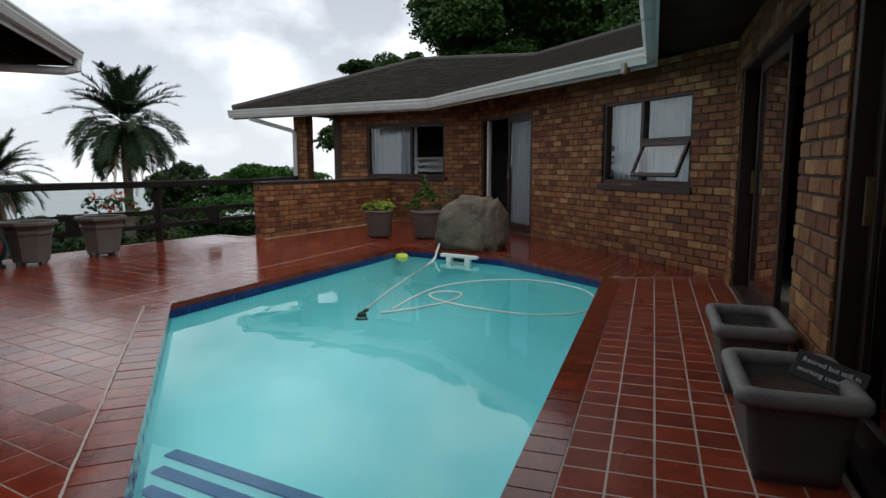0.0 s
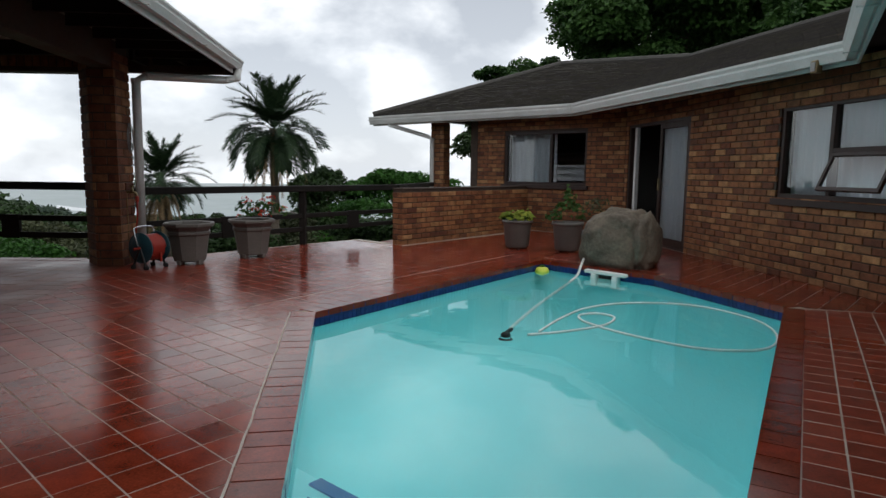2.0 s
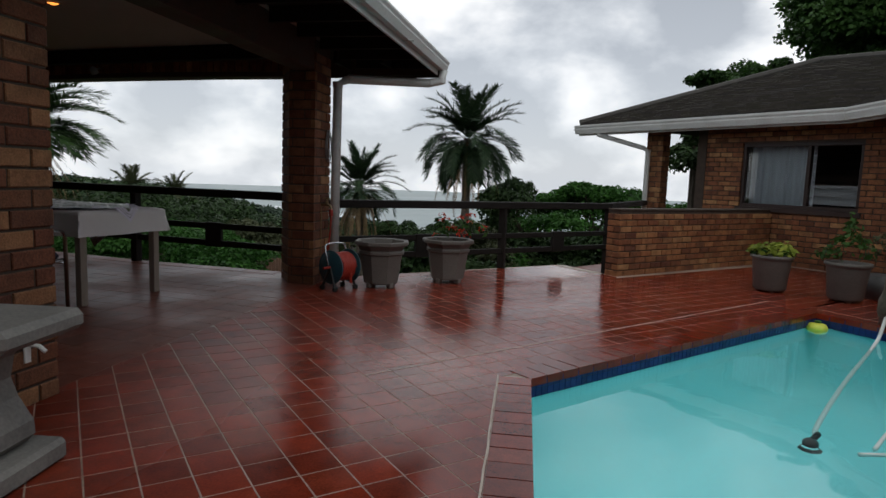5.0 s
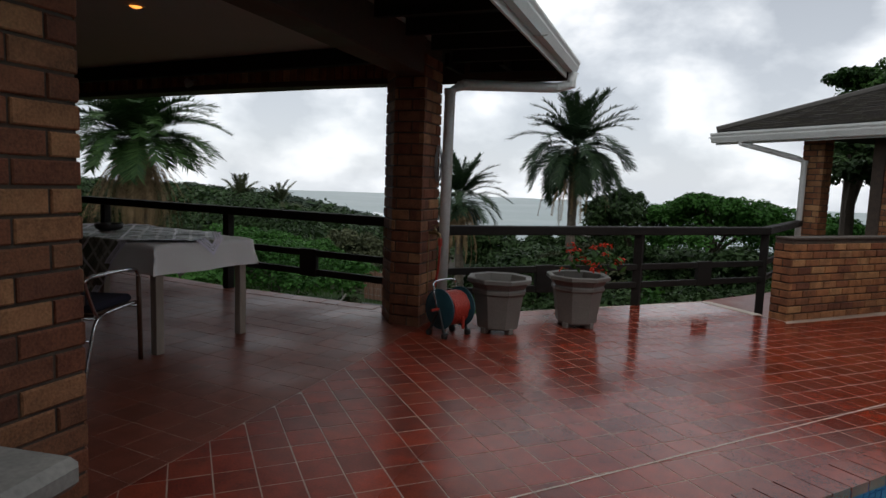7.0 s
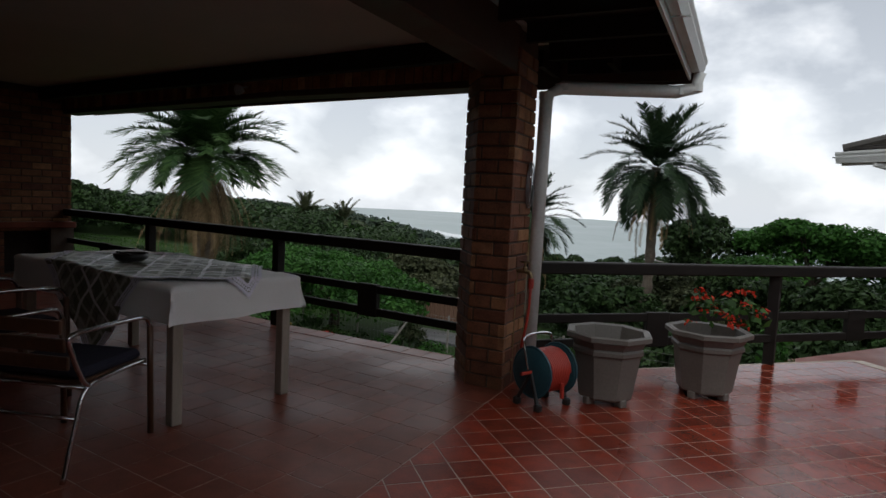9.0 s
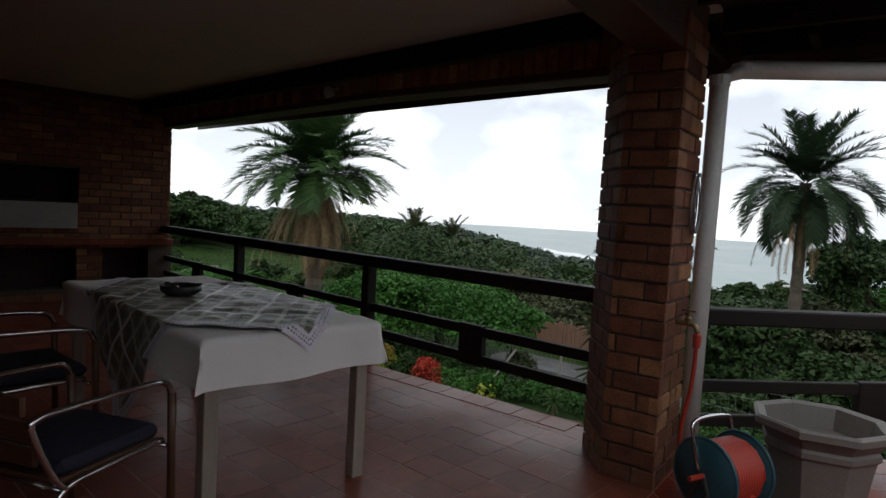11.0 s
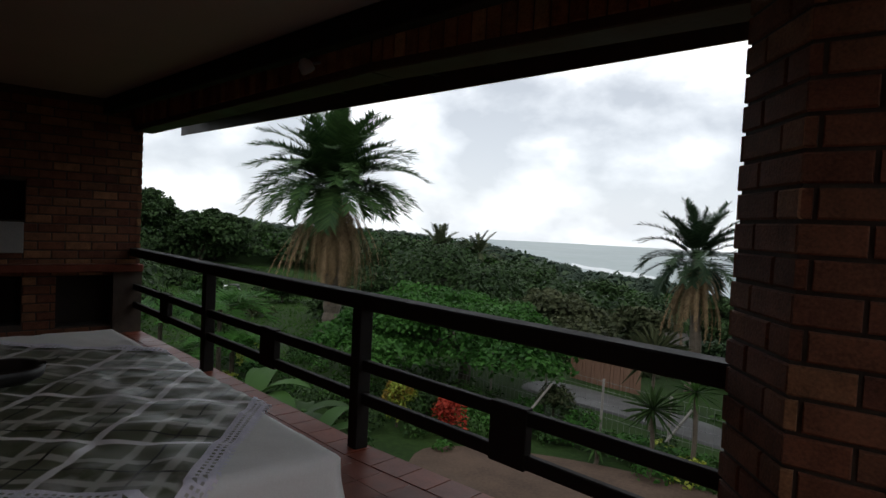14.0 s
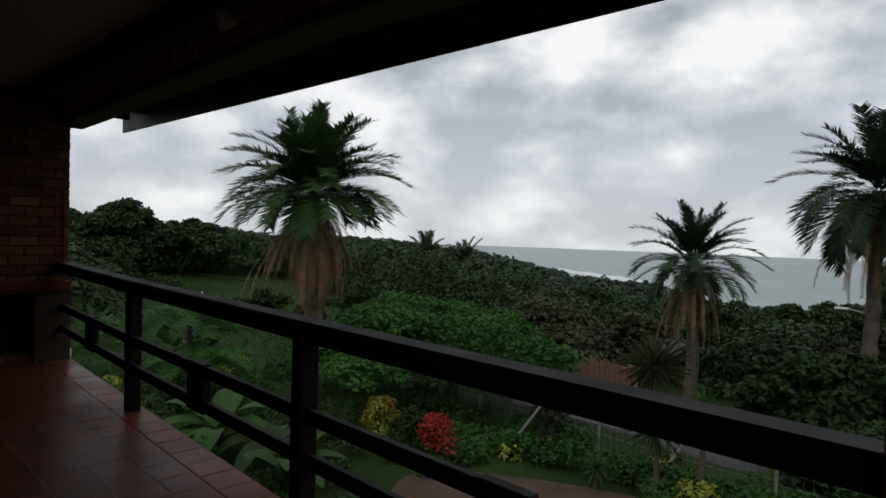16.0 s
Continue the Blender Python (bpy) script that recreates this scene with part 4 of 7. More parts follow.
balustrade("balustrade", [(-2.40, 8.66), (-0.46, 10.44), (1.10, 11.95), (2.0, 15.0)], [(-0.46, 10.46), (1.10, 11.97)], 0.97, "black-stained timber balustrade along the terrace edge", mid=(0.22, 0.44))


def boulder():
    bm = bmesh.new()
    bmesh.ops.create_icosphere(bm, subdivisions=5, radius=1.0)
    for v in bm.verts:
        p = v.co.copy()
        sq = Vector([math.copysign(abs(c) ** 0.72, c) for c in p])
        q = Vector((sq.x * 0.62, sq.y * 0.50, sq.z * 0.50 + 0.36))
        k = 1 - 0.20 * max(0, q.z) ** 1.5
        q.x, q.y = q.x * k + 0.05 * q.z, q.y * k
        nrm = p.normalized()
        d = 0.07 * noise.noise(p * 1.7) + 0.035 * noise.noise(p * 4.1) + 0.018 * noise.noise(p * 11)
        crease = abs(p.x * 0.9 - 0.42 + 0.15 * noise.noise(p * 3))
        d -= 0.07 * max(0, 1 - crease / 0.12) * (p.y < 0.3)
        v.co = q + nrm * d
    ob = part("boulder", bm, BOULDER, smooth=True)
    ob.matrix_world = pose(4.05, 8.14, -0.03, 0, 0, -40) @ Matrix.Diagonal((0.87, 0.88, 0.92, 1))
    return tagged(ob, "large rough brown boulder on the pool's corner", "boulder")


boulder()


def weir():
    root = thing("skimmer_weir", pose(3.68, 7.72, WATER_Z, 0, 0, -52), "white plastic skimmer mouth under the boulder", "pool skimmer")
    part("lintel", boxes((-0.30, 0.30, 0.0, 0.10, 0.055, 0.10), bevel=0.008), HOSEWHITE, root)
    for x in (-0.19, 0.12):
        part("cheek", boxes((x, x + 0.07, -0.02, 0.08, -0.10, 0.055), bevel=0.006), HOSEWHITE, root)
    part("flap", boxes((-0.115, 0.115, 0.03, 0.05, -0.09, 0.0), bevel=0.004), HOSEWHITE, root)
    # a black plate stands in for the shade inside the mouth
    part("mouth", boxes((-0.115, 0.115, 0.06, 0.075, -0.1, 0.05)), BLACK, root, "black plate in place of the shaded opening")


weir()


def cleaner():
    root = thing("pool_cleaner", pose(1.95, 5.40, WATER_Z - 0.08, 0, 0, 35) @ Matrix.Diagonal((0.62, 0.62, 0.62, 1)), "small black suction pool cleaner under the water", "pool cleaner")
    part("body", lathe([(0.02, -0.05), (0.07, -0.03), (0.075, 0.0), (0.05, 0.03), (0.02, 0.04)], 10), BLACK, root, smooth=True)
    part("skirt", lathe([(0.09, -0.06), (0.11, -0.07), (0.08, -0.045)], 8, cap=False), BLACK, root)
    part("swivel", tube([(0.02, 0.0, 0.02), (0.10, 0.02, 0.04), (0.17, 0.05, 0.035)], 0.03, 8), BLACK, root)
    h = thing("vacuum_hose", pose(3.50, 7.86, 0.1), "white floating vacuum hose coiled on the pool", "hose")
    inv = h.matrix_world.inverted()
    pts = curve([(3.60, 8.25, 0.12), (3.48, 8.05, 0.0), (3.34, 7.85, WATER_Z), (2.60, 6.60, WATER_Z - 0.035), (2.10, 5.70, WATER_Z - 0.06), (2.0, 5.48, WATER_Z - 0.07)], 8)
    part("lead", tube([inv @ p for p in pts], 0.016, 8), HOSEWHITE, h, smooth=True)
    pts = curve([(2.08, 5.10, -0.131), (2.45, 5.20, -0.131), (2.85, 5.40, -0.131), (3.05, 5.68, -0.131), (2.95, 5.85, -0.131), (2.74, 5.78, -0.131), (2.72, 5.50, -0.131), (2.95, 5.05, -0.131), (3.36, 4.62, -0.131), (3.85, 4.58, -0.131), (4.22, 4.98, -0.131), (4.36, 5.55, -0.131), (4.10, 6.15, -0.131), (3.50, 6.32, -0.131), (2.95, 6.12, -0.131), (2.55, 5.70, -0.131), (2.20, 5.20, -0.131)], 8)
    part("coil", tube([inv @ p for p in pts], 0.012, 8), HOSEWHITE, h, smooth=True)
    fl = thing("chlorine_float", pose(3.05, 8.42, WATER_Z), "round yellow-green floating chlorine dispenser", "pool float")
    part("dome", lathe([(0.03, -0.05), (0.095, -0.02), (0.10, 0.01), (0.08, 0.045), (0.03, 0.06)], 14), YELLOW, fl, smooth=True)
    part("cap", lathe([(0.03, 0.058), (0.035, 0.08), (0.01, 0.085)], 10), LEAF_BRIGHT, fl)


cleaner()


# leaves in bulk -------------------------------------------------------------
def leaf_mesh(name, centres, normals, sizes, material, parent=None, kind="", label="", aspect=0.55, rng=None):
    """One folded four-sided leaf at each centre."""
    n = len(centres)
    rng = rng or np.random.default_rng(3)
    nr = normals / np.maximum(1e-6, np.linalg.norm(normals, axis=1))[:, None]
    a = rng.normal(size=(n, 3))
    a -= nr * np.sum(a * nr, axis=1)[:, None]
    a /= np.linalg.norm(a, axis=1)[:, None]
    b = np.cross(nr, a)
    s = sizes[:, None]
    v = np.stack([centres - a * s, centres + b * s * aspect + nr * s * 0.15, centres + a * s, centres - b * s * aspect + nr * s * 0.15], axis=1).reshape(-1, 3)
    me = bpy.data.meshes.new(name)
    me.vertices.add(4 * n)
    me.vertices.foreach_set("co", v.ravel())
    me.loops.add(4 * n)
    me.loops.foreach_set("vertex_index", np.arange(4 * n))
    me.polygons.add(n)
    me.polygons.foreach_set("loop_start", np.arange(0, 4 * n, 4))
    me.update(calc_edges=True)
    me.materials.append(material)
    ob = new(name, me)
    if parent:
        ob.parent = parent
    return tagged(ob, label, "", "", kind)


def clumps(rng, blobs, per_area, size, flat=1.0, shell=0.35):
    """Leaf centres and normals over uneven clumps: blobs of (x, y, z, rx, ry, rz)."""
    cs, ns, ss = [], [], []
    for x, y, z, rx, ry, rz in blobs:
        n = max(12, int(per_area * (rx * ry + rx * rz + ry * rz) * 4.2))
        d = rng.normal(size=(n, 3))
        d /= np.linalg.norm(d, axis=1)[:, None]
        d[:, 2] = np.where(d[:, 2] < -0.35, -d[:, 2], d[:, 2])
        r = 1 - shell * rng.random(n) ** 2 + 0.10 * np.sin(d[:, 0] * 7 + x * 3) * np.cos(d[:, 1] * 6 + y * 3) + 0.06 * rng.normal(size=n)
        cs.append(np.array([x, y, z]) + d * r[:, None] * np.array([rx, ry, rz]))
        nn = d * np.array([1 / rx, 1 / ry, 1 / rz]) * min(rx, rz) + np.array([0, 0, 0.6 * flat]) + 0.7 * rng.normal(size=(n, 3))
        ns.append(nn)
        ss.append(size * (0.6 + 0.8 * rng.random(n)))
    return np.concatenate(cs), np.concatenate(ns), np.concatenate(ss)


def round_pot(x, y, label, group="grey plant pots by the low wall"):
    root = thing("plant_pot", pose(x, y, 0), label, "plant pot", group)
    part("shell", lathe([(0.165, 0.02), (0.19, 0.05), (0.225, 0.40), (0.235, 0.42), (0.25, 0.43), (0.25, 0.465), (0.225, 0.465), (0.215, 0.42), (0.20, 0.40)], 28), GREYPOT, root, smooth=True)
    part("soil", lathe([(0.205, 0.40), (0.10, 0.415), (0.01, 0.42)], 20), SOIL, root)
    for a in (0.5, 2.6, 4.7):
        part("foot", lathe([(0.03, 0.0), (0.03, 0.025)], 10, m=Matrix.Translation((0.12 * math.cos(a), 0.12 * math.sin(a), 0))), GREYPOT, root)
    return root


rng = np.random.default_rng(11)
p1 = round_pot(3.02, 9.95, "tapered grey plastic pot with yellow-green leafy plant")
p2 = round_pot(3.73, 9.54, "tapered grey plastic pot with a bushy green plant")


def potted(root, rng, blobs, density, size, material, name="foliage", label=""):
    c, n, s = clumps(rng, blobs, density, size)
    leaf_mesh(name, c, n, s, material, root, label=label, rng=rng)


potted(p1, rng, [(0.0, 0, 0.5, 0.26, 0.24, 0.10), (0.12, 0.05, 0.53, 0.14, 0.14, 0.10), (-0.16, 0.0, 0.52, 0.12, 0.12, 0.08)], 170, 0.055, LEAF_YELLOW, label="yellow-green leaves")
potted(p1, rng, [(0.0, 0, 0.47, 0.24, 0.22, 0.07)], 120, 0.055, LEAF_MID, label="green lower leaves")
potted(p2, rng, [(0.0, 0, 0.6, 0.26, 0.24, 0.20), (-0.22, 0, 0.52, 0.17, 0.17, 0.12), (0.05, 0.1, 0.78, 0.12, 0.12, 0.16), (-0.02, 0, 0.9, 0.04, 0.04, 0.2)], 150, 0.045, LEAF_MID, label="thin green leaves")
tuft = thing("grey_shrub", pose(4.25, 9.85, 0), "small grey-green shrub in a dark tub", "plant")
part("tub", lathe([(0.16, 0.0), (0.2, 0.3), (0.19, 0.3)], 20), DARKPOT, tuft, smooth=True)
potted(tuft, rng, [(0, 0, 0.55, 0.24, 0.24, 0.26), (0.1, 0, 0.72, 0.15, 0.15, 0.15)], 190, 0.03, LEAF_OLIVE, label="grey-green leaves")


def octagon_planter(x, y, rz, filled):
    label = "octagonal grey planter with red geraniums on small feet" if filled else "octagonal grey planter, empty but for dark soil"
    root = thing("planter", pose(x, y, 0, 0, 0, rz) @ Matrix.Diagonal((1.04, 1.04, 1.05, 1)), label, "planter", "octagonal grey planters by the balustrade")
    t = math.pi / 8
    part("shell", lathe([(0.185, 0.045), (0.20, 0.06), (0.235, 0.30), (0.245, 0.36), (0.262, 0.375), (0.262, 0.40), (0.25, 0.415), (0.275, 0.46), (0.315, 0.475), (0.315, 0.505), (0.30, 0.515), (0.262, 0.505), (0.25, 0.46), (0.235, 0.40)], 8, turn=t), GREYPOT, root)
    part("soil", lathe([(0.233, 0.385), (0.12, 0.39), (0.01, 0.395)], 8, turn=t), SOIL, root)
    for a in (0.785, 2.356, 3.927, 5.498):
        part("foot", boxes((-0.035, 0.035, -0.03, 0.03, 0.0, 0.06), m=pose(0.155 * math.cos(a), 0.155 * math.sin(a), 0, 0, 0, math.degrees(a)), bevel=0.008), GREYPOT, root)
    return root


octagon_planter(-1.63, 8.33, 12, False)
flower = octagon_planter(-0.97, 8.95, 20, True)
potted(flower, rng, [(0.05, 0, 0.60, 0.22, 0.22, 0.14), (0.2, 0.05, 0.62, 0.18, 0.16, 0.14), (-0.05, 0.1, 0.66, 0.16, 0.14, 0.10), (0.34, 0.1, 0.58, 0.12, 0.10, 0.12)], 130, 0.04, LEAF_MID, label="green geranium leaves")
heads = [(0.18 * math.cos(a) + 0.1, 0.16 * math.sin(a) + 0.04, 0.70 + 0.09 * math.sin(a * 2.3)) for a in np.arange(0, 6.28, 0.55)] + [(0.42, 0.12, 0.60), (0.46, 0.2, 0.64), (-0.16, -0.1, 0.56), (0.1, -0.2, 0.58), (0.2, -0.15, 0.56)]
for hx, hy, hz in heads:
    potted(flower, rng, [(hx, hy, hz, 0.045, 0.045, 0.03)], 900, 0.016, PETAL, "flower_head", "red flower head")


def hose_reel():
    root = thing("hose_reel", pose(-2.0, 7.97, 0, 0, 0, -26) @ Matrix.Diagonal((0.9, 0.9, 0.9, 1)), "teal garden hose reel wound with red hose", "hose reel")
    for y in (-0.15, 0.15):
        part("flange", lathe([(0.04, 0), (0.20, -0.008), (0.205, 0.0), (0.20, 0.008), (0.04, 0.012)], 28, m=pose(0, y, 0.29, 90)), TEAL, root, smooth=True)
        part("flange_ring", tube([(0.2 * math.cos(a), y, 0.29 + 0.2 * math.sin(a)) for a in np.arange(0, 6.28, 0.26)], 0.011, 6, closed=True), TEAL, root, smooth=True)
    part("drum", lathe([(0.09, -0.14), (0.09, 0.14)], 18, m=pose(0, 0, 0.29, 90)), BLACK, root)
    pts = []
    for i in range(11 * 14):
        a = 6.28318 * i / 14
        pts.append((0.150 * math.cos(a), -0.115 + 0.23 * i / (11 * 14), 0.29 + 0.150 * math.sin(a)))
    part("wound_hose", tube(pts, 0.0115, 6), REDHOSE, root, "wound red hose", smooth=True)
    part("wound_hose", tube([(p[0] * 1.14, -p[1] * 0.96, 0.29 + (p[2] - 0.29) * 1.14) for p in pts], 0.0115, 6), REDHOSE, root, "wound red hose", smooth=True)
    part("handle", tube(curve([(-0.03, -0.16, 0.30), (-0.08, -0.165, 0.48), (-0.10, -0.13, 0.56), (-0.10, 0.13, 0.56), (-0.08, 0.165, 0.48), (-0.03, 0.16, 0.30)], 6), 0.011, 8), CHROME, root, "grey tubular carrying handle", smooth=True)
    for y in (-0.16, 0.16):
        part("leg", tube([(0.0, y, 0.29), (0.10, y * 1.05, 0.02)], 0.016, 8), BLACK, root)
        part("leg", tube([(0.0, y, 0.29), (-0.13, y * 1.05, 0.04)], 0.016, 8), BLACK, root)
        part("foot", lathe([(0.02, 0.0), (0.034, 0.01), (0.034, 0.05), (0.02, 0.06)], 10, m=Matrix.Translation((0.10, y * 1.05, 0))), BLACK, root)
        part("foot", lathe([(0.02, 0.0), (0.034, 0.01), (0.034, 0.05), (0.02, 0.06)], 10, m=Matrix.Translation((-0.13, y * 1.05, 0))), BLACK, root)
    part("crank", tube([(0, -0.16, 0.29), (0, -0.22, 0.29), (0.0, -0.27, 0.29)], 0.015, 8), REDHOSE, root, "red crank knob")
    part("nozzle", tube([(0.17, 0.02, 0.22), (0.175, 0.02, 0.10)], 0.017, 8), REDHOSE, root, "red and black hose nozzle")


hose_reel()


def tap():
    root = thing("garden_tap", pose(-2.37, 8.32, 0.92), "weathered brass garden tap on the column", "tap")
    part("spout", tube(curve([(-0.02, 0, 0), (0.06, 0, 0.0), (0.10, 0, -0.01), (0.115, 0, -0.05)], 5), 0.016, 8), BRASS, root, smooth=True)
    part("valve", lathe([(0.018, 0.0), (0.02, 0.03), (0.010, 0.04), (0.008, 0.07)], 10, m=Matrix.Translation((0.06, 0, 0.0))), BRASS, root)
    part("tap_handle", boxes((0.02, 0.10, -0.008, 0.008, 0.068, 0.08), bevel=0.003), BRASS, root)
    part("riser", tube([(-0.01, 0, 0.0), (-0.012, 0.0, -0.9)], 0.011, 8), BRASS, root)
    part("hose_connector", lathe([(0.022, -0.13), (0.024, -0.06), (0.02, -0.05)], 10, m=Matrix.Translation((0.115, 0, 0))), REDHOSE, root, "orange-red hose connector")
    g = thing("supply_hose", pose(-2.255, 8.32, 0.82), "red hose hanging from the tap to the reel", "hose")
    part("tube", tube(curve([(0, 0, -0.02), (-0.01, 0.0, -0.25), (-0.05, 0.0, -0.55), (-0.02, -0.02, -0.76), (0.12, -0.05, -0.74), (0.17, -0.08, -0.56)], 6), 0.012, 8), REDHOSE, g, smooth=True)


tap()


def wire_coil():
    root = thing("wire_coil", pose(-2.37, 8.46, 1.62), "loop of thin grey wire hung on the column", "wire")
    for k in range(4):
        pts = [(0.02 * math.sin(k) + 0.01, (0.05 + 0.012 * k) * math.cos(a), 0.17 * math.sin(a) - 0.01 * k) for a in np.arange(0, 6.28, 0.35)]
        part("loop", tube(pts, 0.0045, 5, closed=True), WIRE, root, smooth=True)
    part("conduit", tube([(-0.03, -0.04, 1.0), (-0.03, -0.04, -1.5)], 0.009, 6), WIRE, root)


wire_coil()


def rounded(a, b, r, z):
    """A loop of points round a rectangle with rounded corners."""
    out = []
    for k, (sx, sy) in enumerate(((1, 1), (-1, 1), (-1, -1), (1, -1))):
        for j in range(5):
            t = radians(90 * k + 22.5 * j)
            out.append((sx * (a - r) + r * math.cos(t), sy * (b - r) + r * math.sin(t), z))
    return out


def shell(loops, caps=(True, True)):
    bm = bmesh.new()
    rings = [[bm.verts.new(p) for p in lp] for lp in loops]
    for a, b in zip(rings, rings[1:]):
        k = len(a)
        for j in range(k):
            bm.faces.new((a[j], a[(j + 1) % k], b[(j + 1) % k], b[j]))
    for on_end, ring in zip(caps, (rings[0][::-1], rings[-1])):
        if on_end:
            bm.faces.new(ring)
    return bm


def trough(s, label, broad=1.0, out=-0.24):
    m, _ = along(W2B, W3B)
    root = thing("trough_planter", m @ pose(s, out, 0) @ Matrix.Diagonal((0.80, broad, 0.92, 1)), label, "planter", "dark trough planters by the wall")
    part("trough", shell([rounded(0.27, 0.125, 0.03, 0.03), rounded(0.285, 0.135, 0.035, 0.06), rounded(0.335, 0.165, 0.045, 0.36), rounded(0.31, 0.145, 0.04, 0.36), rounded(0.29, 0.13, 0.035, 0.25)]), DARKPOT, root)
    rim = [(0.335, 0.165, 0.345), (0.358, 0.188, 0.350), (0.368, 0.197, 0.372), (0.366, 0.195, 0.405), (0.350, 0.180, 0.420), (0.325, 0.158, 0.420), (0.308, 0.142, 0.405), (0.304, 0.138, 0.36), (0.335, 0.165, 0.345)]
    part("rim", shell([rounded(p, q, 0.055, z) for p, q, z in rim], (False, False)), RIMPOT, root, "worn grey rolled rim", smooth=True)
    part("soil", boxes((-0.295, 0.295, -0.135, 0.135, 0.27, 0.31)), SOIL, root)
    for x in (-0.22, 0.22):
        part("foot", boxes((x - 0.03, x + 0.03, -0.12, 0.12, 0.0, 0.035)), DARKPOT, root)
    return root


trough(3.50, "dark grey plastic trough planter with soil")
trough(4.46, "dark grey plastic trough planter with a slate sign", 1.15, -0.215)


def sign():
    m, _ = along(W2B, W3B)
    root = thing("slate_sign", pose(3.12, 1.43, 0.39, 0, 0, -50) @ pose(0, 0, 0, 62, 0, 0) @ pose(0, 0, 0, 0, 0, -16) @ Matrix.Scale(0.74, 4), "black slate sign with white hand lettering", "sign")
    part("board", boxes((-0.17, 0.17, -0.075, 0.075, -0.006, 0.006), bevel=0.003), SLATBOARD, root)
    for i, t in enumerate(("Retired but still in", "working condition!")):
        cu = bpy.data.curves.new("lettering", "FONT")
        cu.body, cu.size, cu.align_x, cu.extrude = t, 0.038, "CENTER", 0.001
        ob = new("lettering", cu)
        dg = bpy.context.evaluated_depsgraph_get()
        me = bpy.data.meshes.new_from_object(ob.evaluated_get(dg))
        bpy.data.objects.remove(ob)
        me.materials.clear()
        me.materials.append(CHALK)
        tx = new("lettering", me)
        tx.parent = root
        tx.matrix_basis = pose(0, 0.02 - 0.055 * i, 0.0075)


sign()


# ---- the veranda's furniture ----
def table():
    m = pose(-4.76, 6.86, 0, 0, 0, 171)
    root = thing("dining_table", m, "long timber table with pale square legs", "table")
    L, W, H = 1.06, 0.48, 0.86
    part("tabletop", boxes((-L, L, -W, W, H - 0.035, H), bevel=0.006), TABLELEG, root)
    for x in (-L + 0.06, L - 0.06):
        part("apron", boxes((x - 0.012, x + 0.012, -W + 0.1, W - 0.1, H - 0.13, H - 0.035)), TABLELEG, root)
    for y in (-W + 0.06, W - 0.06):
        part("apron", boxes((-L + 0.1, L - 0.1, y - 0.012, y + 0.012, H - 0.13, H - 0.035)), TABLELEG, root)
    for x in (-L + 0.06, L - 0.06):
        for y in (-W + 0.06, W - 0.06):
            part("leg", boxes((x - 0.035, x + 0.035, y - 0.035, y + 0.035, 0, H - 0.035), bevel=0.004), TABLELEG, root)

    def drape(name, l, w, z, drop, material, label, seed, rot=0.0):
        """A cloth over the top whose edges hang in folds."""
        verts, faces = [], []
        nx, ny = 110, 60
        ex, ey = l + drop, w + drop
        for i in range(nx + 1):
            for j in range(ny + 1):
                x, y = -ex + 2 * ex * i / nx, -ey + 2 * ey * j / ny
                cx, cy = max(-L - 0.008, min(L + 0.008, x)), max(-W - 0.008, min(W + 0.008, y))
                ox, oy = x - cx, y - cy
                o = max(abs(ox), abs(oy))
                h = z - max(0.0, o) + 0.012 * noise.noise(Vector((x * 3, y * 3, seed))) * (1 if o < 0.01 else 0.3)
                fold = 0.022 * math.sin((x * 9 if oy else y * 9) + seed) * min(1, o / 0.2)
                px = cx + (math.copysign(0.012 + fold + 0.06 * o, ox) if ox else 0)
                py = cy + (math.copysign(0.012 + fold + 0.06 * o, oy) if oy else 0)
                if o < 0.01:
                    h = z + abs(0.010 * noise.noise(Vector((x * 5, y * 5, seed)))) + 0.004 * noise.noise(Vector((x * 14, y * 14, seed)))
                verts.append((px, py, h))
        for i in range(nx):
            for j in range(ny):
                a = i * (ny + 1) + j
                faces.append((a, a + 1, a + ny + 2, a + ny + 1))
        ob = raw(name, verts, faces, material, smooth=True)
        ob.matrix_world = m
        return tagged(ob, label, "tablecloth")

    drape("tablecloth", L, W, H + 0.004, 0.235, CLOTH, "white tablecloth hanging in soft folds over the table", 1.0)

    # square sheer overlay laid cornerwise, its corners hanging over the edges
    side = 1.5
    c0, du, dv = Vector((-1.2, -0.04)), Vector((0.63, 0.777)), Vector((0.777, -0.63))

    def lay(u, v, lift):
        q = c0 + du * u + dv * v
        cx, cy = max(-L - 0.02, min(L + 0.02, q.x)), max(-W - 0.02, min(W + 0.02, q.y))
        ox, oy = q.x - cx, q.y - cy
        o = math.hypot(ox, oy)
        puck = abs(0.020 * noise.noise(Vector((u * 5, v * 5, 7.0)))) + 0.007 * noise.noise(Vector((u * 13, v * 13, 3)))
        if o < 1e-6:
            return (cx, cy, H + 0.020 + lift + puck)
        wave = 0.012 + 0.08 * o + 0.02 * math.sin(9 * (u - v)) * min(1, o / 0.2)
        return (cx + (ox / o) * wave, cy + (oy / o) * wave, H + 0.020 + lift + puck * 0.3 - o)

    def cloth(name, cells, step, lift, material):
        ids, vs, fs, uv = {}, [], [], []
        for a, b in cells:
            f = []
            for p, q in ((a, b), (a + 1, b), (a + 1, b + 1), (a, b + 1)):
                if (p, q) not in ids:
                    ids[(p, q)] = len(vs)
                    vs.append(lay(p * step, q * step, lift))
                f.append(ids[(p, q)])
                uv += [p * step, q * step]
            fs.append(f)
        ob = raw(name, vs, fs, material, smooth=True)
        ob.data.uv_layers.new(name="weave").data.foreach_set("uv", uv)
        return ob

    k = int(side / 0.02)
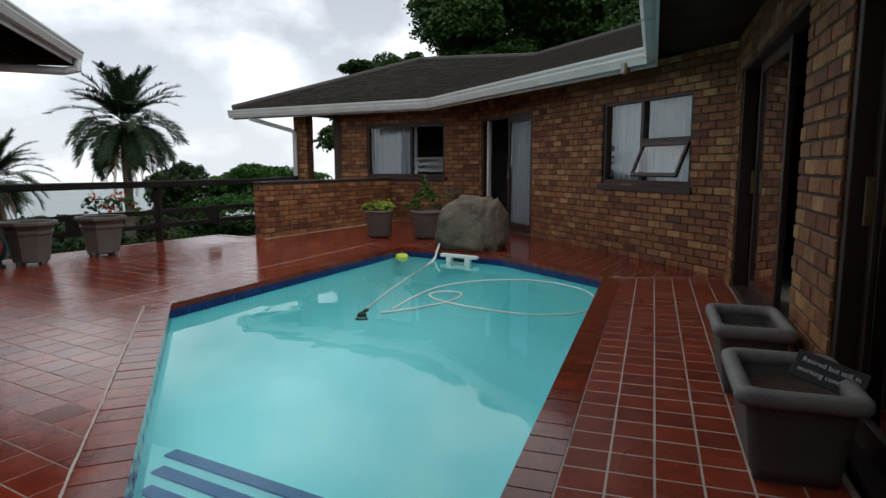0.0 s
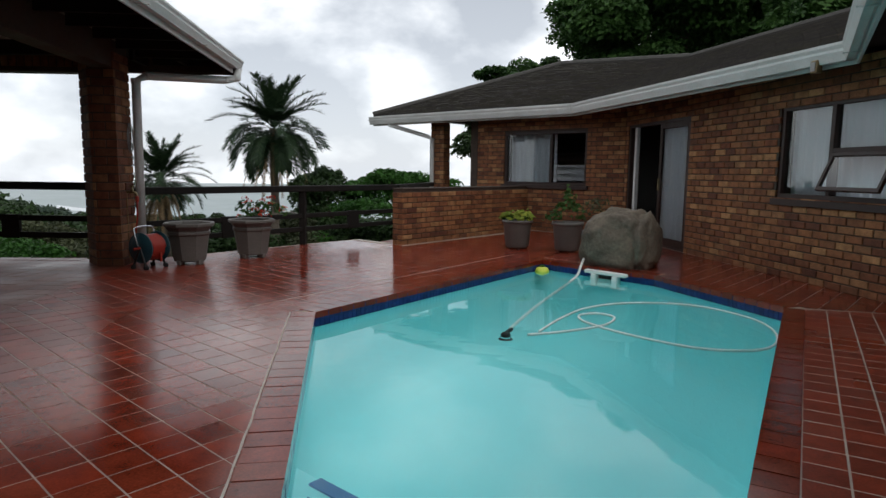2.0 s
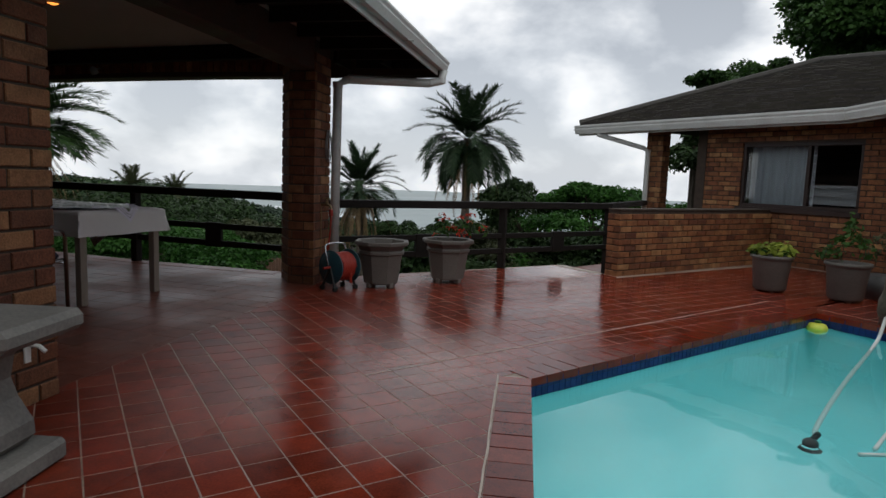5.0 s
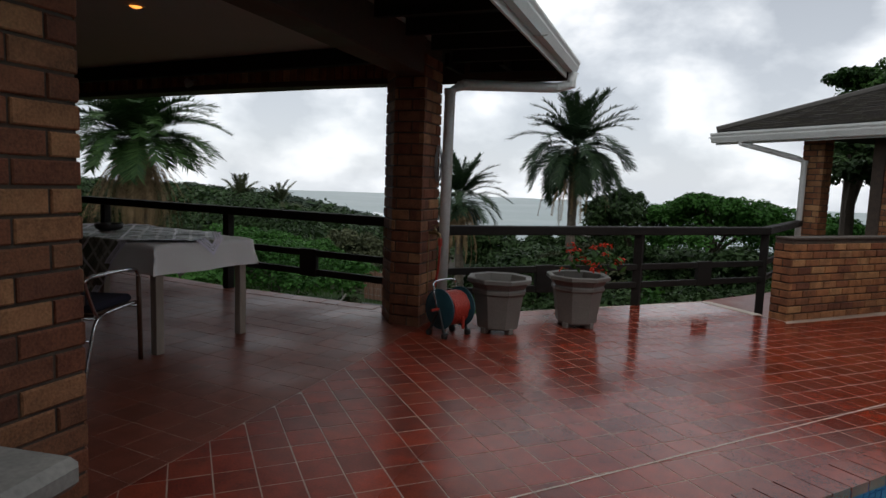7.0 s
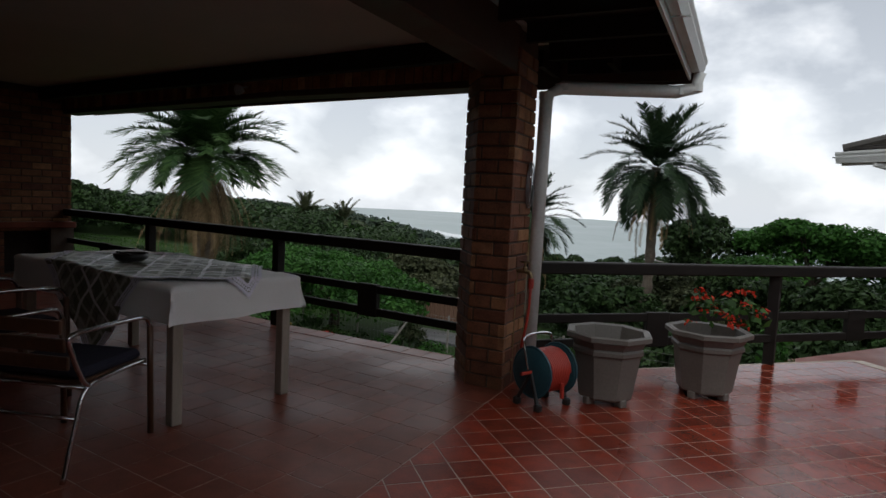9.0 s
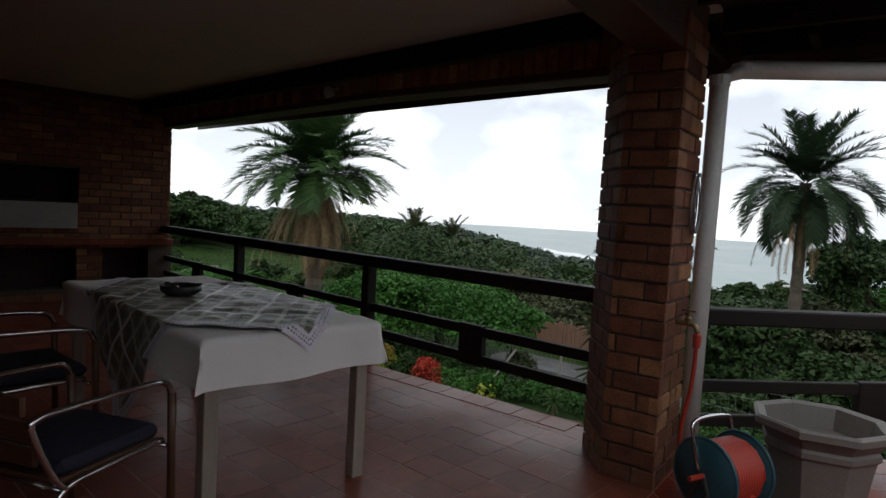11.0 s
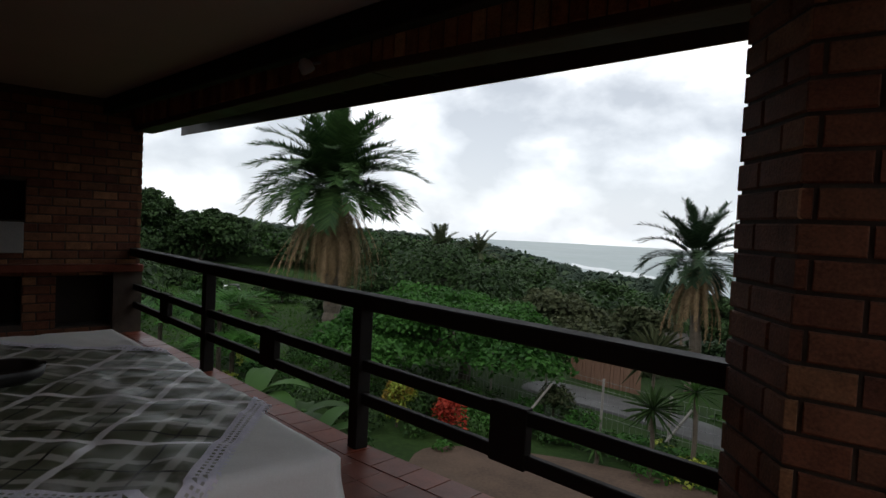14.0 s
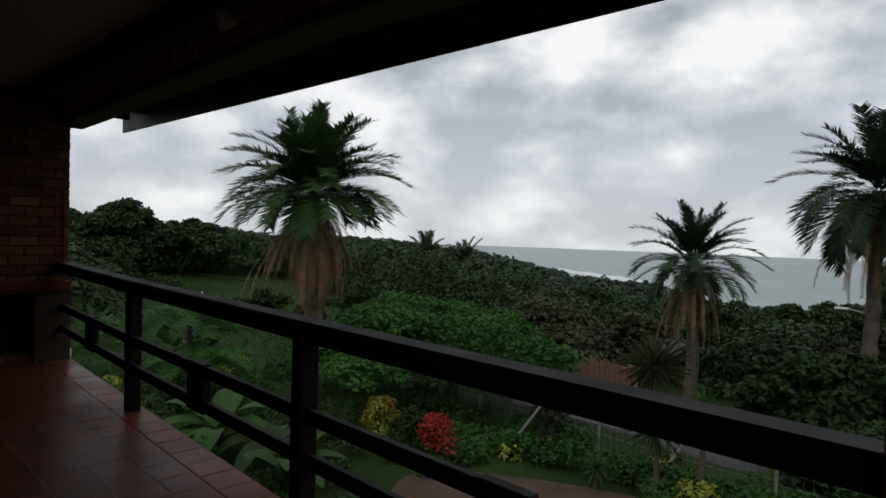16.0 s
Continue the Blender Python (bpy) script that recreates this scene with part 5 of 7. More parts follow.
    ob = cloth("table_overlay", [(a, b) for a in range(k) for b in range(k)], 0.02, 0.0, OVERLAY)
    ob.matrix_world = m
    tagged(ob, "sheer green-grey chequered overlay laid over the tablecloth", "table overlay")
    hem = thing("lace_trim", m, "pale lilac crocheted lace edging of the overlay", "lace")
    st = 0.009
    n = int(side / st)
    ring = lambda a, b: min(a, b, n - 1 - a, n - 1 - b)
    keep = [(a, b) for a in range(-2, n + 2) for b in range(-2, n + 2) if ring(a, b) < 6 and not (ring(a, b) in (1, 3) and (a + b) % 2) and not (ring(a, b) == -2 and (a + b) % 2)]
    part_hem = cloth("hem", keep, st, 0.007, LACE)
    part_hem.parent = hem
    ash = thing("ashtray", m @ pose(0.06, 0.12, H + 0.034), "round black glazed ashtray on the table", "ashtray")
    part("bowl", lathe([(0.085, 0.0), (0.115, 0.02), (0.12, 0.05), (0.112, 0.056), (0.10, 0.05), (0.085, 0.02), (0.02, 0.015)], 28), BLACK, ash, smooth=True)
    for a in (0.4, 2.5, 4.6):
        part("rest", boxes((0.095, 0.122, -0.012, 0.012, 0.05, 0.062), m=pose(0, 0, 0, 0, 0, math.degrees(a)), bevel=0.003), BLACK, ash)


table()


def chair(m, label):
    """A metal armchair with a slatted back, dark cushion and bent chrome arms."""
    root = thing("armchair", m, label, "chair", "armchairs round the table")
    part("seat", boxes((-0.24, 0.24, -0.22, 0.24, 0.41, 0.43), bevel=0.006), CHAIRWOOD, root)
    part("cushion", boxes((-0.235, 0.235, -0.20, 0.25, 0.43, 0.485), bevel=0.02), NAVY, root, "dark navy seat cushion")
    for z in (0.50, 0.59, 0.68):
        part("back_slat", boxes((-0.23, 0.23, -0.29 - (z - 0.5) * 0.25, -0.27 - (z - 0.5) * 0.25, z, z + 0.065), bevel=0.005), CHAIRWOOD, root)
    for x in (-0.27, 0.27):
        pts = curve([(x, -0.37, 0.0), (x, -0.29, 0.24), (x, -0.22, 0.40), (x, -0.05, 0.425), (x, 0.22, 0.43)], 6)
        part("rear_leg", tube(pts, 0.0125, 8), CHROME, root, "bent chrome tube leg", smooth=True)
        pts = curve([(x, -0.20, 0.405), (x, -0.25, 0.46), (x, -0.33, 0.64), (x, -0.31, 0.675), (x, -0.22, 0.68), (x, 0.12, 0.672), (x, 0.23, 0.655), (x, 0.265, 0.60)], 6)
        part("arm", tube(pts, 0.0125, 8), CHROME, root, "bent chrome tube arm", smooth=True)
        part("front_leg", tube([(x, 0.265, 0.61), (x, 0.27, 0.40), (x, 0.28, 0.0)], 0.017, 8), CHAIRWOOD, root, "brown front leg", smooth=True)
    for y, z in ((0.24, 0.40), (-0.21, 0.40), (-0.275, 0.27)):
        part("cross_bar", tube([(-0.27, y, z), (0.27, y, z)], 0.010, 8), CHROME, root, smooth=True)
    return root


c1 = chair(pose(-4.03, 5.76, 0, 0, 0, 17) @ Matrix.Scale(1.06, 4), "chrome armchair with dark cushion drawn up to the table")
c2 = copy_thing(c1, pose(-5.15, 5.98, 0, 0, 0, -4) @ Matrix.Scale(1.06, 4))
c2["label"] = "chrome armchair with dark cushion beside another chair"


def garden_table():
    root = thing("concrete_table", pose(-1.92, 3.44, 0, 0, 0, 8), "grey cast concrete garden table on a scrolled pedestal", "garden table")
    part("top", boxes((-0.85, 0.42, -0.24, 0.24, 0.59, 0.68), bevel=0.025), CONCRETE, root)
    prof = [(0.19, 0.10), (0.23, 0.14), (0.225, 0.20), (0.16, 0.30), (0.13, 0.38), (0.15, 0.48), (0.20, 0.54), (0.24, 0.59)]
    bm = bmesh.new()
    left = [[bm.verts.new((sx * r, sy * 0.16, z)) for r, z in prof] for sx in (-1, 1) for sy in (-1, 1)]
    for i in range(len(prof) - 1):
        for a, b in ((0, 1), (1, 3), (3, 2), (2, 0)):
            bm.faces.new((left[a][i], left[b][i], left[b][i + 1], left[a][i + 1]))
    for e in (0, -1):
        bm.faces.new([left[k][e] for k in (0, 1, 3, 2)])
    part("pedestal", bm, CONCRETE, root)
    part("plinth", boxes((-0.30, 0.32, -0.24, 0.24, 0.0, 0.10), bevel=0.02), CONCRETE, root)
    clipm = thing("hose_bracket", pose(-2.265, 4.15, 0.30), "small white plastic bracket on the column", "bracket")
    part("plate", boxes((-0.012, 0.0, -0.02, 0.02, -0.06, 0.06), bevel=0.003), HOSEWHITE, clipm)
    part("hook", tube([(0, 0, 0.04), (0.05, 0.02, 0.03), (0.08, 0.03, 0.0)], 0.012, 8), HOSEWHITE, clipm)


garden_table()


def braai():
    m, _ = along(*LEFTWALL)
    root = thing("fireplace", m, "built-in brick barbecue fireplace with black firebox", "fireplace")
    for s0, s1, z0, z1 in HOLE11:
        part("recess", boxes((s0, s1, -0.30, -0.29, z0, z1), (s0, s0 + 0.008, -0.29, -0.02, z0, z1), (s1 - 0.008, s1, -0.29, -0.02, z0, z1), (s0 + 0.008, s1 - 0.008, -0.29, -0.02, z1 - 0.008, z1), (s0 + 0.008, s1 - 0.008, -0.29, -0.02, z0, z0 + 0.008)), SOOT, root, "sooty recess")
    part("shelf", boxes((0.0, 2.8, 0.0, 0.18, 0.75, 0.84), bevel=0.01), TILE_DRY, root, "red-brown tiled shelf")
    part("front_panel", boxes((1.20, 2.58, 0.02, 0.045, 0.96, 1.30), bevel=0.006), PANEL, root, "pale grey steel panel")
    part("pier", boxes((-0.02, 0.30, 0.0, 0.05, 0.0, 0.745)), MORTAR, root)


braai()


def lamps():
    root = thing("spot_lamp", pose(-5.68, 8.66, 2.50), "small round grey spot lamp under the beam", "lamp")
    part("arm", tube([(0, 0.12, 0.05), (0, 0.03, 0.02)], 0.01, 8), WIRE, root)
    part("head", lathe([(0.02, 0.05), (0.045, 0.02), (0.05, -0.04), (0.035, -0.045)], 14, m=pose(0, 0, 0, 40)), PANEL, root, smooth=True)
    for x, y in ((-4.39, 6.66),):
        d = thing("downlight", pose(x, y, 2.775), "recessed ceiling downlight glowing warm orange", "ceiling light")
        part("ring", lathe([(0.05, -0.004), (0.075, -0.008), (0.075, 0.0)], 20, cap=False), PANEL, d)
        part("bulb", lathe([(0.048, -0.002), (0.03, -0.012), (0.005, -0.016)], 16), LAMPGLOW, d)
    e = thing("eave_lamp", pose(5.32, 6.30, 2.36), "small brown box lamp under the gutter", "lamp")
    part("box", boxes((-0.035, 0.035, -0.05, 0.05, -0.08, 0.05), bevel=0.006), BRASS, e)
    part("lens", boxes((-0.045, -0.037, -0.035, 0.035, -0.06, 0.03)), PANEL, e)


lamps()


# ---- garden, hillside and sea ----
# skyline of the land towards the sea: bearing in degrees, slope from the eye
SKYLINE = ([91.5, 94.7, 98.5, 104.9, 109.5, 113.4, 115.9, 118.0, 121.1, 124.7, 126.8, 131.5, 134.6, 143.1, 149.7, 152.1, 155.6, 158.4],
           [-0.0425, -0.0500, -0.0600, -0.0650, -0.0695, -0.0643, -0.0592, -0.0500, -0.0413, -0.0272, -0.0266, -0.0174, -0.0160, -0.0130, -0.0012, 0.0056, 0.0263, 0.0192])
HEADLAND = ([60, 104, 109.5, 115.9, 121.1, 124.7, 131.5, 147, 170, 180], [-0.11, -0.11, -0.0695, -0.0592, -0.0413, -0.0275, -0.0174, -0.012, -0.012, -0.05])


def ground_z(x, y):
    d = -0.35 * (x + 3) + 0.94 * (y - 8.6)
    z = np.interp(d, [-80, -30, -8, 0.5, 8, 14, 25, 45, 90, 180, 420, 900, 1150, 1300], [3, 0.5, -1.5, -2.95, -3.0, -3.3, -4.3, -6.5, -13, -24, -52, -92, -108, -112])
    z = z + 7.5 * np.exp(-(((x + 95) / 48) ** 2 + ((y - 66) / 40) ** 2)) + 10 * np.exp(-(((x + 330) / 130) ** 2 + ((y - 190) / 110) ** 2))
    k = np.asarray(x, float) / np.maximum(5.0, np.asarray(y, float) - 5.0)
    z = z - 3.0 * np.clip((k + 0.55) / 0.25, 0, 1) * np.clip((d - 22) / 40, 0, 1)
    # the wooded headland that runs down to the beach
    r, az = np.hypot(x + 2.9, y - 6.9), np.degrees(np.arctan2(y - 6.9, x + 2.9))
    near, far = np.clip((r - 130) / 220, 0, 1), np.clip((1000 - r) / 250, 0, 1)
    cape = 1.5 - 6.0 + np.interp(az, HEADLAND[0], HEADLAND[1]) * r
    z = z + near * far * np.maximum(0, cape - z)
    rough = np.clip((d - 6) / 30, 0, 1)
    return z + rough * (0.5 * np.sin(x * 0.21 + 1) * np.cos(y * 0.17) + 0.9 * np.sin(x * 0.043) * np.sin(y * 0.051 + 2))


def terrain():
    rings = np.concatenate([np.arange(0.0, 40, 1.2), np.geomspace(41, 1500, 70)])
    k = 140
    ang = np.linspace(0, 2 * math.pi, k, endpoint=False)
    X = -3 + rings[:, None] * np.cos(ang)[None]
    Y = 9 + rings[:, None] * np.sin(ang)[None]
    Z = ground_z(X, Y)
    verts = np.stack([X, Y, Z], -1).reshape(-1, 3).tolist()
    faces = [(i * k + j, i * k + (j + 1) % k, (i + 1) * k + (j + 1) % k, (i + 1) * k + j) for i in range(len(rings) - 1) for j in range(k)]
    return raw("ground", verts, faces, GRASS, None, "structure", "sloping green garden and hillside ground", smooth=True)


tagged(terrain(), category="ground")
bm = bmesh.new()
bm.faces.new([bm.verts.new((4850 * math.cos(a), 4850 * math.sin(a), -105)) for a in np.linspace(0, 2 * math.pi, 96, endpoint=False)])
tagged(part("water_sea", bm, SEA), "grey-green sea under a cloudy sky", "sea", kind="structure")


def surf_line():
    """White water along the beach below the headland."""
    verts, faces = [], []
    for i, az in enumerate(np.linspace(108.5, 116.5, 60)):
        r = 106.0 / -(np.interp(az, *HEADLAND) + 0.0035)
        for e in (-120, 40 + 25 * math.sin(i * 0.35 + 1)):
            verts.append((-2.9 + (r + e) * math.cos(radians(az)), 6.9 + (r + e) * math.sin(radians(az)), -104.6))
    faces = [(2 * i, 2 * i + 1, 2 * i + 3, 2 * i + 2) for i in range(59)]
    tagged(raw("water_surf", verts, faces, SURF, None, "structure", "white surf along the distant beach"), category="sea")


surf_line()


def patch(name, pts, material, label, lift=0.02, n=14):
    """A worn patch of ground draped on the slope."""
    cx, cy = np.mean(pts, axis=0)
    verts, faces = [(cx, cy, float(ground_z(cx, cy)) + lift)], []
    ring = [p.to_2d() for p in curve([(x, y, 0) for x, y in pts], 8, closed=True)]
    k = len(ring)
    for r in range(1, n + 1):
        for p in ring:
            x, y = cx + (p.x - cx) * r / n, cy + (p.y - cy) * r / n
            verts.append((x, y, float(ground_z(x, y)) + lift * (1.0 if r < n else -1.0)))
    for j in range(k):
        faces.append((0, 1 + j, 1 + (j + 1) % k))
        for r in range(n - 1):
            a, b = 1 + r * k + j, 1 + r * k + (j + 1) % k
            faces.append((a, a + k, b + k, b))
    return tagged(raw(name, verts, faces, material, None, "structure", label, smooth=True), category="ground")


patch("soil_bed", [(-10.2, 15.4), (-7.0, 17.4), (-2.6, 17.2), (0.5, 14.0), (-2, 11.5), (-7, 12.2)], EARTH, "bare brown earth yard below the terrace", 0.05)
patch("driveway", [(-11.5, 21.5), (-8.0, 20.9), (-5.6, 20.3), (-5.0, 21.0), (-6.5, 22.3), (-11.5, 23.6)], ASPHALT, "grey garden road beyond the wire fence", 0.05)


def frond(verts, faces, base, yaw, lift, length, droop, width, n, rng, leaf=0.3, bare=0.14, vee=0.45, sway=0.0):
    """One feathered palm leaf: a rib that arches towards its tip, with narrow leaflets on both sides."""
    prev, ang, way = Vector(base), lift, yaw
    step = length / n
    for i in range(n):
        t = i / n
        ang -= droop / n * (0.5 + 1.0 * t)
        way += sway / n
        d = Vector((math.cos(way), math.sin(way), 0))
        side = Vector((-d.y, d.x, 0))
        dirv = d * math.cos(ang) + Vector((0, 0, math.sin(ang)))
        cur = prev + dirv * step
        up = dirv.cross(side)
        w = 0.022 * (1 - t) + 0.005
        k = len(verts)
        verts += [prev - side * w, prev + side * w, cur + side * w, cur - side * w]
        faces.append((k, k + 1, k + 2, k + 3))
        if t > bare:
            u = (t - bare) / (1 - bare)
            size = leaf * (0.55 + 0.45 * min(1, u * 4)) * (1 - 0.4 * u ** 3)
            for sd in (-1, 1):
                for at in (0.0, 0.5):
                    p = prev.lerp(cur, at)
                    spread = 0.98 - 0.22 * u
                    tip = p + (side * sd * spread + dirv * (0.55 + 0.3 * u) + up * (vee + 0.35 * (rng.random() - 0.5)) - Vector((0, 0, 0.12 + 0.2 * rng.random()))) * size * (0.8 + 0.35 * rng.random())
                    hw = dirv * width
                    k = len(verts)
                    verts += [p - hw * 0.7, p.lerp(tip, 0.45) - hw, tip, p.lerp(tip, 0.45) + hw, p + hw * 0.7]
                    faces.append((k, k + 1, k + 2, k + 3, k + 4))
        prev = cur
    return verts, faces


def palm(x, y, top, reach, n, seed, material, label, skirt=0, trunk=0.22, lean=0.0, low=-0.45):
    r = random.Random(seed)
    gz = float(ground_z(x, y)) - 0.1
    root = thing("palm_tree", pose(x, y, gz), label, "palm tree", "garden date palms")
    h = top - gz
    pts = [(lean * math.sin(1.2 * t) + 0.05 * math.sin(t * 5), 0.05 * math.sin(t * 4), h * t) for t in np.linspace(0, 1, 24)]
    bm = tube(pts, trunk * 1.15, 12, r1=trunk * 0.9)
    for v in bm.verts:
        v.co += Vector((v.co.x - lean * math.sin(1.2 * v.co.z / h), v.co.y, 0)) * (0.13 * math.sin(v.co.z * 34))
    part("trunk", bm, BARK, root, "ringed grey-brown trunk")
    cx = pts[-1][0]
    v, f = [], []
    for i in range(n):
        t = i / n
        yaw = i * 2.39996 + r.uniform(-0.3, 0.3)
        lift = 1.48 - (1.48 - low) * t ** 0.8 + r.uniform(-0.15, 0.15)
        length = reach * (0.86 + 0.3 * r.random()) * (0.9 + 0.12 * math.sin(3.14 * t))
        frond(v, f, (cx + 0.1 * math.cos(yaw), 0.1 * math.sin(yaw), h + 0.15 - 0.3 * t), yaw, lift, length, 0.3 + 0.8 * min(1, 2.2 * t) + 0.45 * r.random(), max(0.016, 0.0108 * reach), 32, r, 0.19 * reach, 0.17, 0.35, r.uniform(-0.35, 0.35))
    raw("crown", v, f, material, root, label="arching feathered fronds")
    if skirt:
        v, f = [], []
        for i in range(skirt):
            yaw = i * 2.39996
            frond(v, f, (cx + 0.2 * math.cos(yaw), 0.2 * math.sin(yaw), h - 0.05 - 0.6 * r.random()), yaw, -0.6 - 0.75 * r.random(), reach * (0.55 + 0.75 * r.random()), 0.75, 0.016, 20, r, 0.06 * reach, 0.1, 0.0)
        raw("dead_fronds", v, f, DEADFROND, root, label="hanging dry brown fronds")
    return root


palm(-21.7, 23.2, 2.72, 3.45, 96, 1, FROND, "broad date palm with a skirt of dry fronds", 190, 0.32, low=0.12)
palm(-8.21, 26.6, 0.75, 1.9, 46, 2, FROND_BLUE, "small date palm beyond the balustrade", 46, 0.16, low=-0.1)
palm(-3.85, 26.6, 2.90, 2.3, 72, 3, FROND_BLUE, "tall slender date palm", 16, 0.17, 0.25, low=-0.6)
palm(-37.3, 49.8, -1.1, 2.9, 26, 4, LEAF_OLIVE, "distant palm among the trees", 0, 0.2)
palm(-34.4, 51.9, -1.3, 2.4, 22, 5, LEAF_OLIVE, "distant palm among the trees", 0, 0.2)


def tree(name, x, y, blobs, material, density, size, label, seed, limbs=6, trunk=0.2, category="tree", flat=1.0):
    """A trunk with limbs to each clump of the crown; blobs are in the world."""
    rg = np.random.default_rng(seed)
    gz = float(ground_z(x, y)) - 0.1
    root = thing(name, pose(x, y, gz), label, category, "garden and hillside trees")
    b = [(bx - x, by - y, bz - gz, rx, ry, rz) for bx, by, bz, rx, ry, rz in blobs]
    zmid = min(q[2] for q in b)
    bm = tube([(0, 0, 0), (0.05, 0.02, zmid * 0.5), (0, 0, max(0.3, zmid))], trunk, 9, r1=trunk * 0.7)
    part("trunk", bm, TRUNK, root)
    for q in b[:limbs]:
        part("limb", tube(curve([(0, 0, max(0.25, zmid * 0.8)), (q[0] * 0.4, q[1] * 0.4, zmid + (q[2] - zmid) * 0.5), (q[0] * 0.95, q[1] * 0.95, q[2])], 4), trunk * 0.5, 6, r1=trunk * 0.12), TRUNK, root)
    # smaller clumps round each large one break up the outline
    more = []
    for q in b:
        k = 16
        for _ in range(k):
            d = rg.normal(size=3)
            d /= np.linalg.norm(d)
            d[2] = abs(d[2]) * 0.9 - 0.15
            s = 0.22 + 0.22 * rg.random()
            more.append((q[0] + d[0] * q[3] * 0.85, q[1] + d[1] * q[4] * 0.85, q[2] + d[2] * q[5] * 0.85, q[3] * s, q[4] * s, q[5] * s * 0.9))
    c, n, s = clumps(rg, [(a, bb, cc, rx * 0.82, ry * 0.82, rz * 0.82) for a, bb, cc, rx, ry, rz in b] + more, density, size, flat)
    leaf_mesh("crown", c, n, s, material, root, rng=rg)
    return root


def heap(rg, cx, cy, cz, R, H, k):
    out = [(cx, cy, cz, R * 0.7, R * 0.7, H * 0.7)]
    for _ in range(k):
        a, q = rg.uniform(0, 6.283), math.sqrt(rg.random())
        out.append((cx + R * q * math.cos(a), cy + R * q * math.sin(a), cz + H * (0.75 * (1 - q * q)) - 0.1 * H, R * rg.uniform(0.22, 0.38), R * rg.uniform(0.22, 0.38), H * rg.uniform(0.22, 0.36)))
    return out


rg = np.random.default_rng(5)
# dark trees that close the slope to the west, then the trees before the sea
for i, (x, y, top, R, H, mat) in enumerate(((-62, 28.5, 2.6, 6.5, 5.0, LEAF_DARK), (-63.5, 35.1, 3.1, 6.5, 5.2, LEAF_DARK), (-57, 38, 1.7, 5.0, 4.2, LEAF_DARK), (-67, 45.7, 1.2, 6.0, 4.2, LEAF_DARK), (-73.2, 54.7, 0.5, 6.0, 4.0, LEAF_DARK),
                                           (-40, 48, -1.0, 4.2, 2.8, LEAF_DARK), (-35, 47.6, -0.9, 4.0, 3.0, LEAF_MID), (-26.7, 50.8, -1.4, 4.2, 3.2, LEAF_DARK), (-21.9, 48.7, -1.5, 4.0, 3.0, LEAF_DARK), (-17.9, 49.3, -1.8, 4.0, 3.2, LEAF_MID), (-14.3, 46, -1.8, 3.6, 3.2, LEAF_DARK),
                                           (-11.4, 44, -1.6, 3.4, 3.4, LEAF_DARK), (-8.3, 45, -1.1, 3.4, 3.6, LEAF_DARK), (-5.0, 43.5, -0.6, 3.2, 3.4, LEAF_DARK), (-2.5, 40, -0.2, 3.0, 3.2, LEAF_DARK), (-36.6, 41, -1.6, 3.2, 2.4, LEAF_DARK), (-30, 40, -2.0, 3.2, 2.4, LEAF_OLIVE), (-24, 40, -2.2, 3.4, 2.6, LEAF_DARK))):
    tree("broadleaf_tree", x, y, heap(rg, x, y, top - (0.85 if x < -50 else 1.1) * H, R, H, 16), mat, 20 if x < -50 else 42, 0.2 if x < -50 else 0.125, "dense dark green tree on the slope", 300 + i, trunk=0.25)
tree("flamboyant_tree", -12.9, 20.6, heap(rg, -12.9, 20.6, -2.0, 3.6, 2.2, 14), LEAF_BRIGHT, 55, 0.075, "wide bright green feathery tree", 21)
tree("shrub_tree", -16.5, 31.5, heap(rg, -16.5, 31.5, -3.6, 3.6, 2.6, 12), LEAF_OLIVE, 30, 0.11, "grey-green tree with pale seed heads", 22)
tree("shrub_tree", -12.0, 30.0, heap(rg, -12.0, 30.0, -3.7, 3.0, 2.6, 10), LEAF_OLIVE, 30, 0.11, "grey-green tree with pale seed heads", 23)
tree("broadleaf_tree", -1.9, 33.0, heap(rg, -1.9, 33.0, -0.9, 2.3, 2.8, 10), LEAF_DARK, 42, 0.10, "dark green tree with a round head", 24)
tree("acacia_tree", 1.7, 31.5, heap(rg, 1.7, 31.5, -0.6, 3.4, 2.3, 18), LEAF_BRIGHT, 40, 0.09, "flat-topped bright green acacia", 25)
tree("acacia_tree", 6.0, 31.5, heap(rg, 6.0, 31.5, -1.2, 2.6, 2.1, 14), LEAF_BRIGHT, 40, 0.09, "flat-topped bright green acacia", 26)
tree("broadleaf_tree", 17.0, 34.0, heap(rg, 17.0, 34.0, 8.4, 6.4, 5.6, 30), LEAF_MID, 34, 0.13, "huge dark green tree behind the house", 27, trunk=0.45)
tree("broadleaf_tree", 14.3, 33.0, heap(rg, 14.3, 33.0, 5.0, 4.2, 4.2, 20), LEAF_MID, 40, 0.12, "dense green tree behind the house", 31, trunk=0.35)
tree("broadleaf_tree", 12.0, 34.5, heap(rg, 12.0, 34.5, 5.2, 2.6, 2.6, 12), LEAF_MID, 48, 0.11, "dense green tree behind the house", 32, trunk=0.3)
tree("broadleaf_tree", 22.5, 25.5, heap(rg, 22.5, 25.5, 6.6, 5.6, 4.4, 20), LEAF_MID, 30, 0.14, "huge dark green tree behind the house", 28, trunk=0.45)
tree("broadleaf_tree", 8.5, 34.0, heap(rg, 8.5, 34.0, 5.8, 2.7, 2.1, 12), LEAF_MID, 50, 0.11, "smaller green tree behind the roof", 29)
tree("broadleaf_tree", 3.9, 20.2, heap(rg, 3.9, 20.2, 1.9, 1.3, 1.2, 7), LEAF_DARK, 60, 0.09, "dark leafy tree beside the house corner", 30)
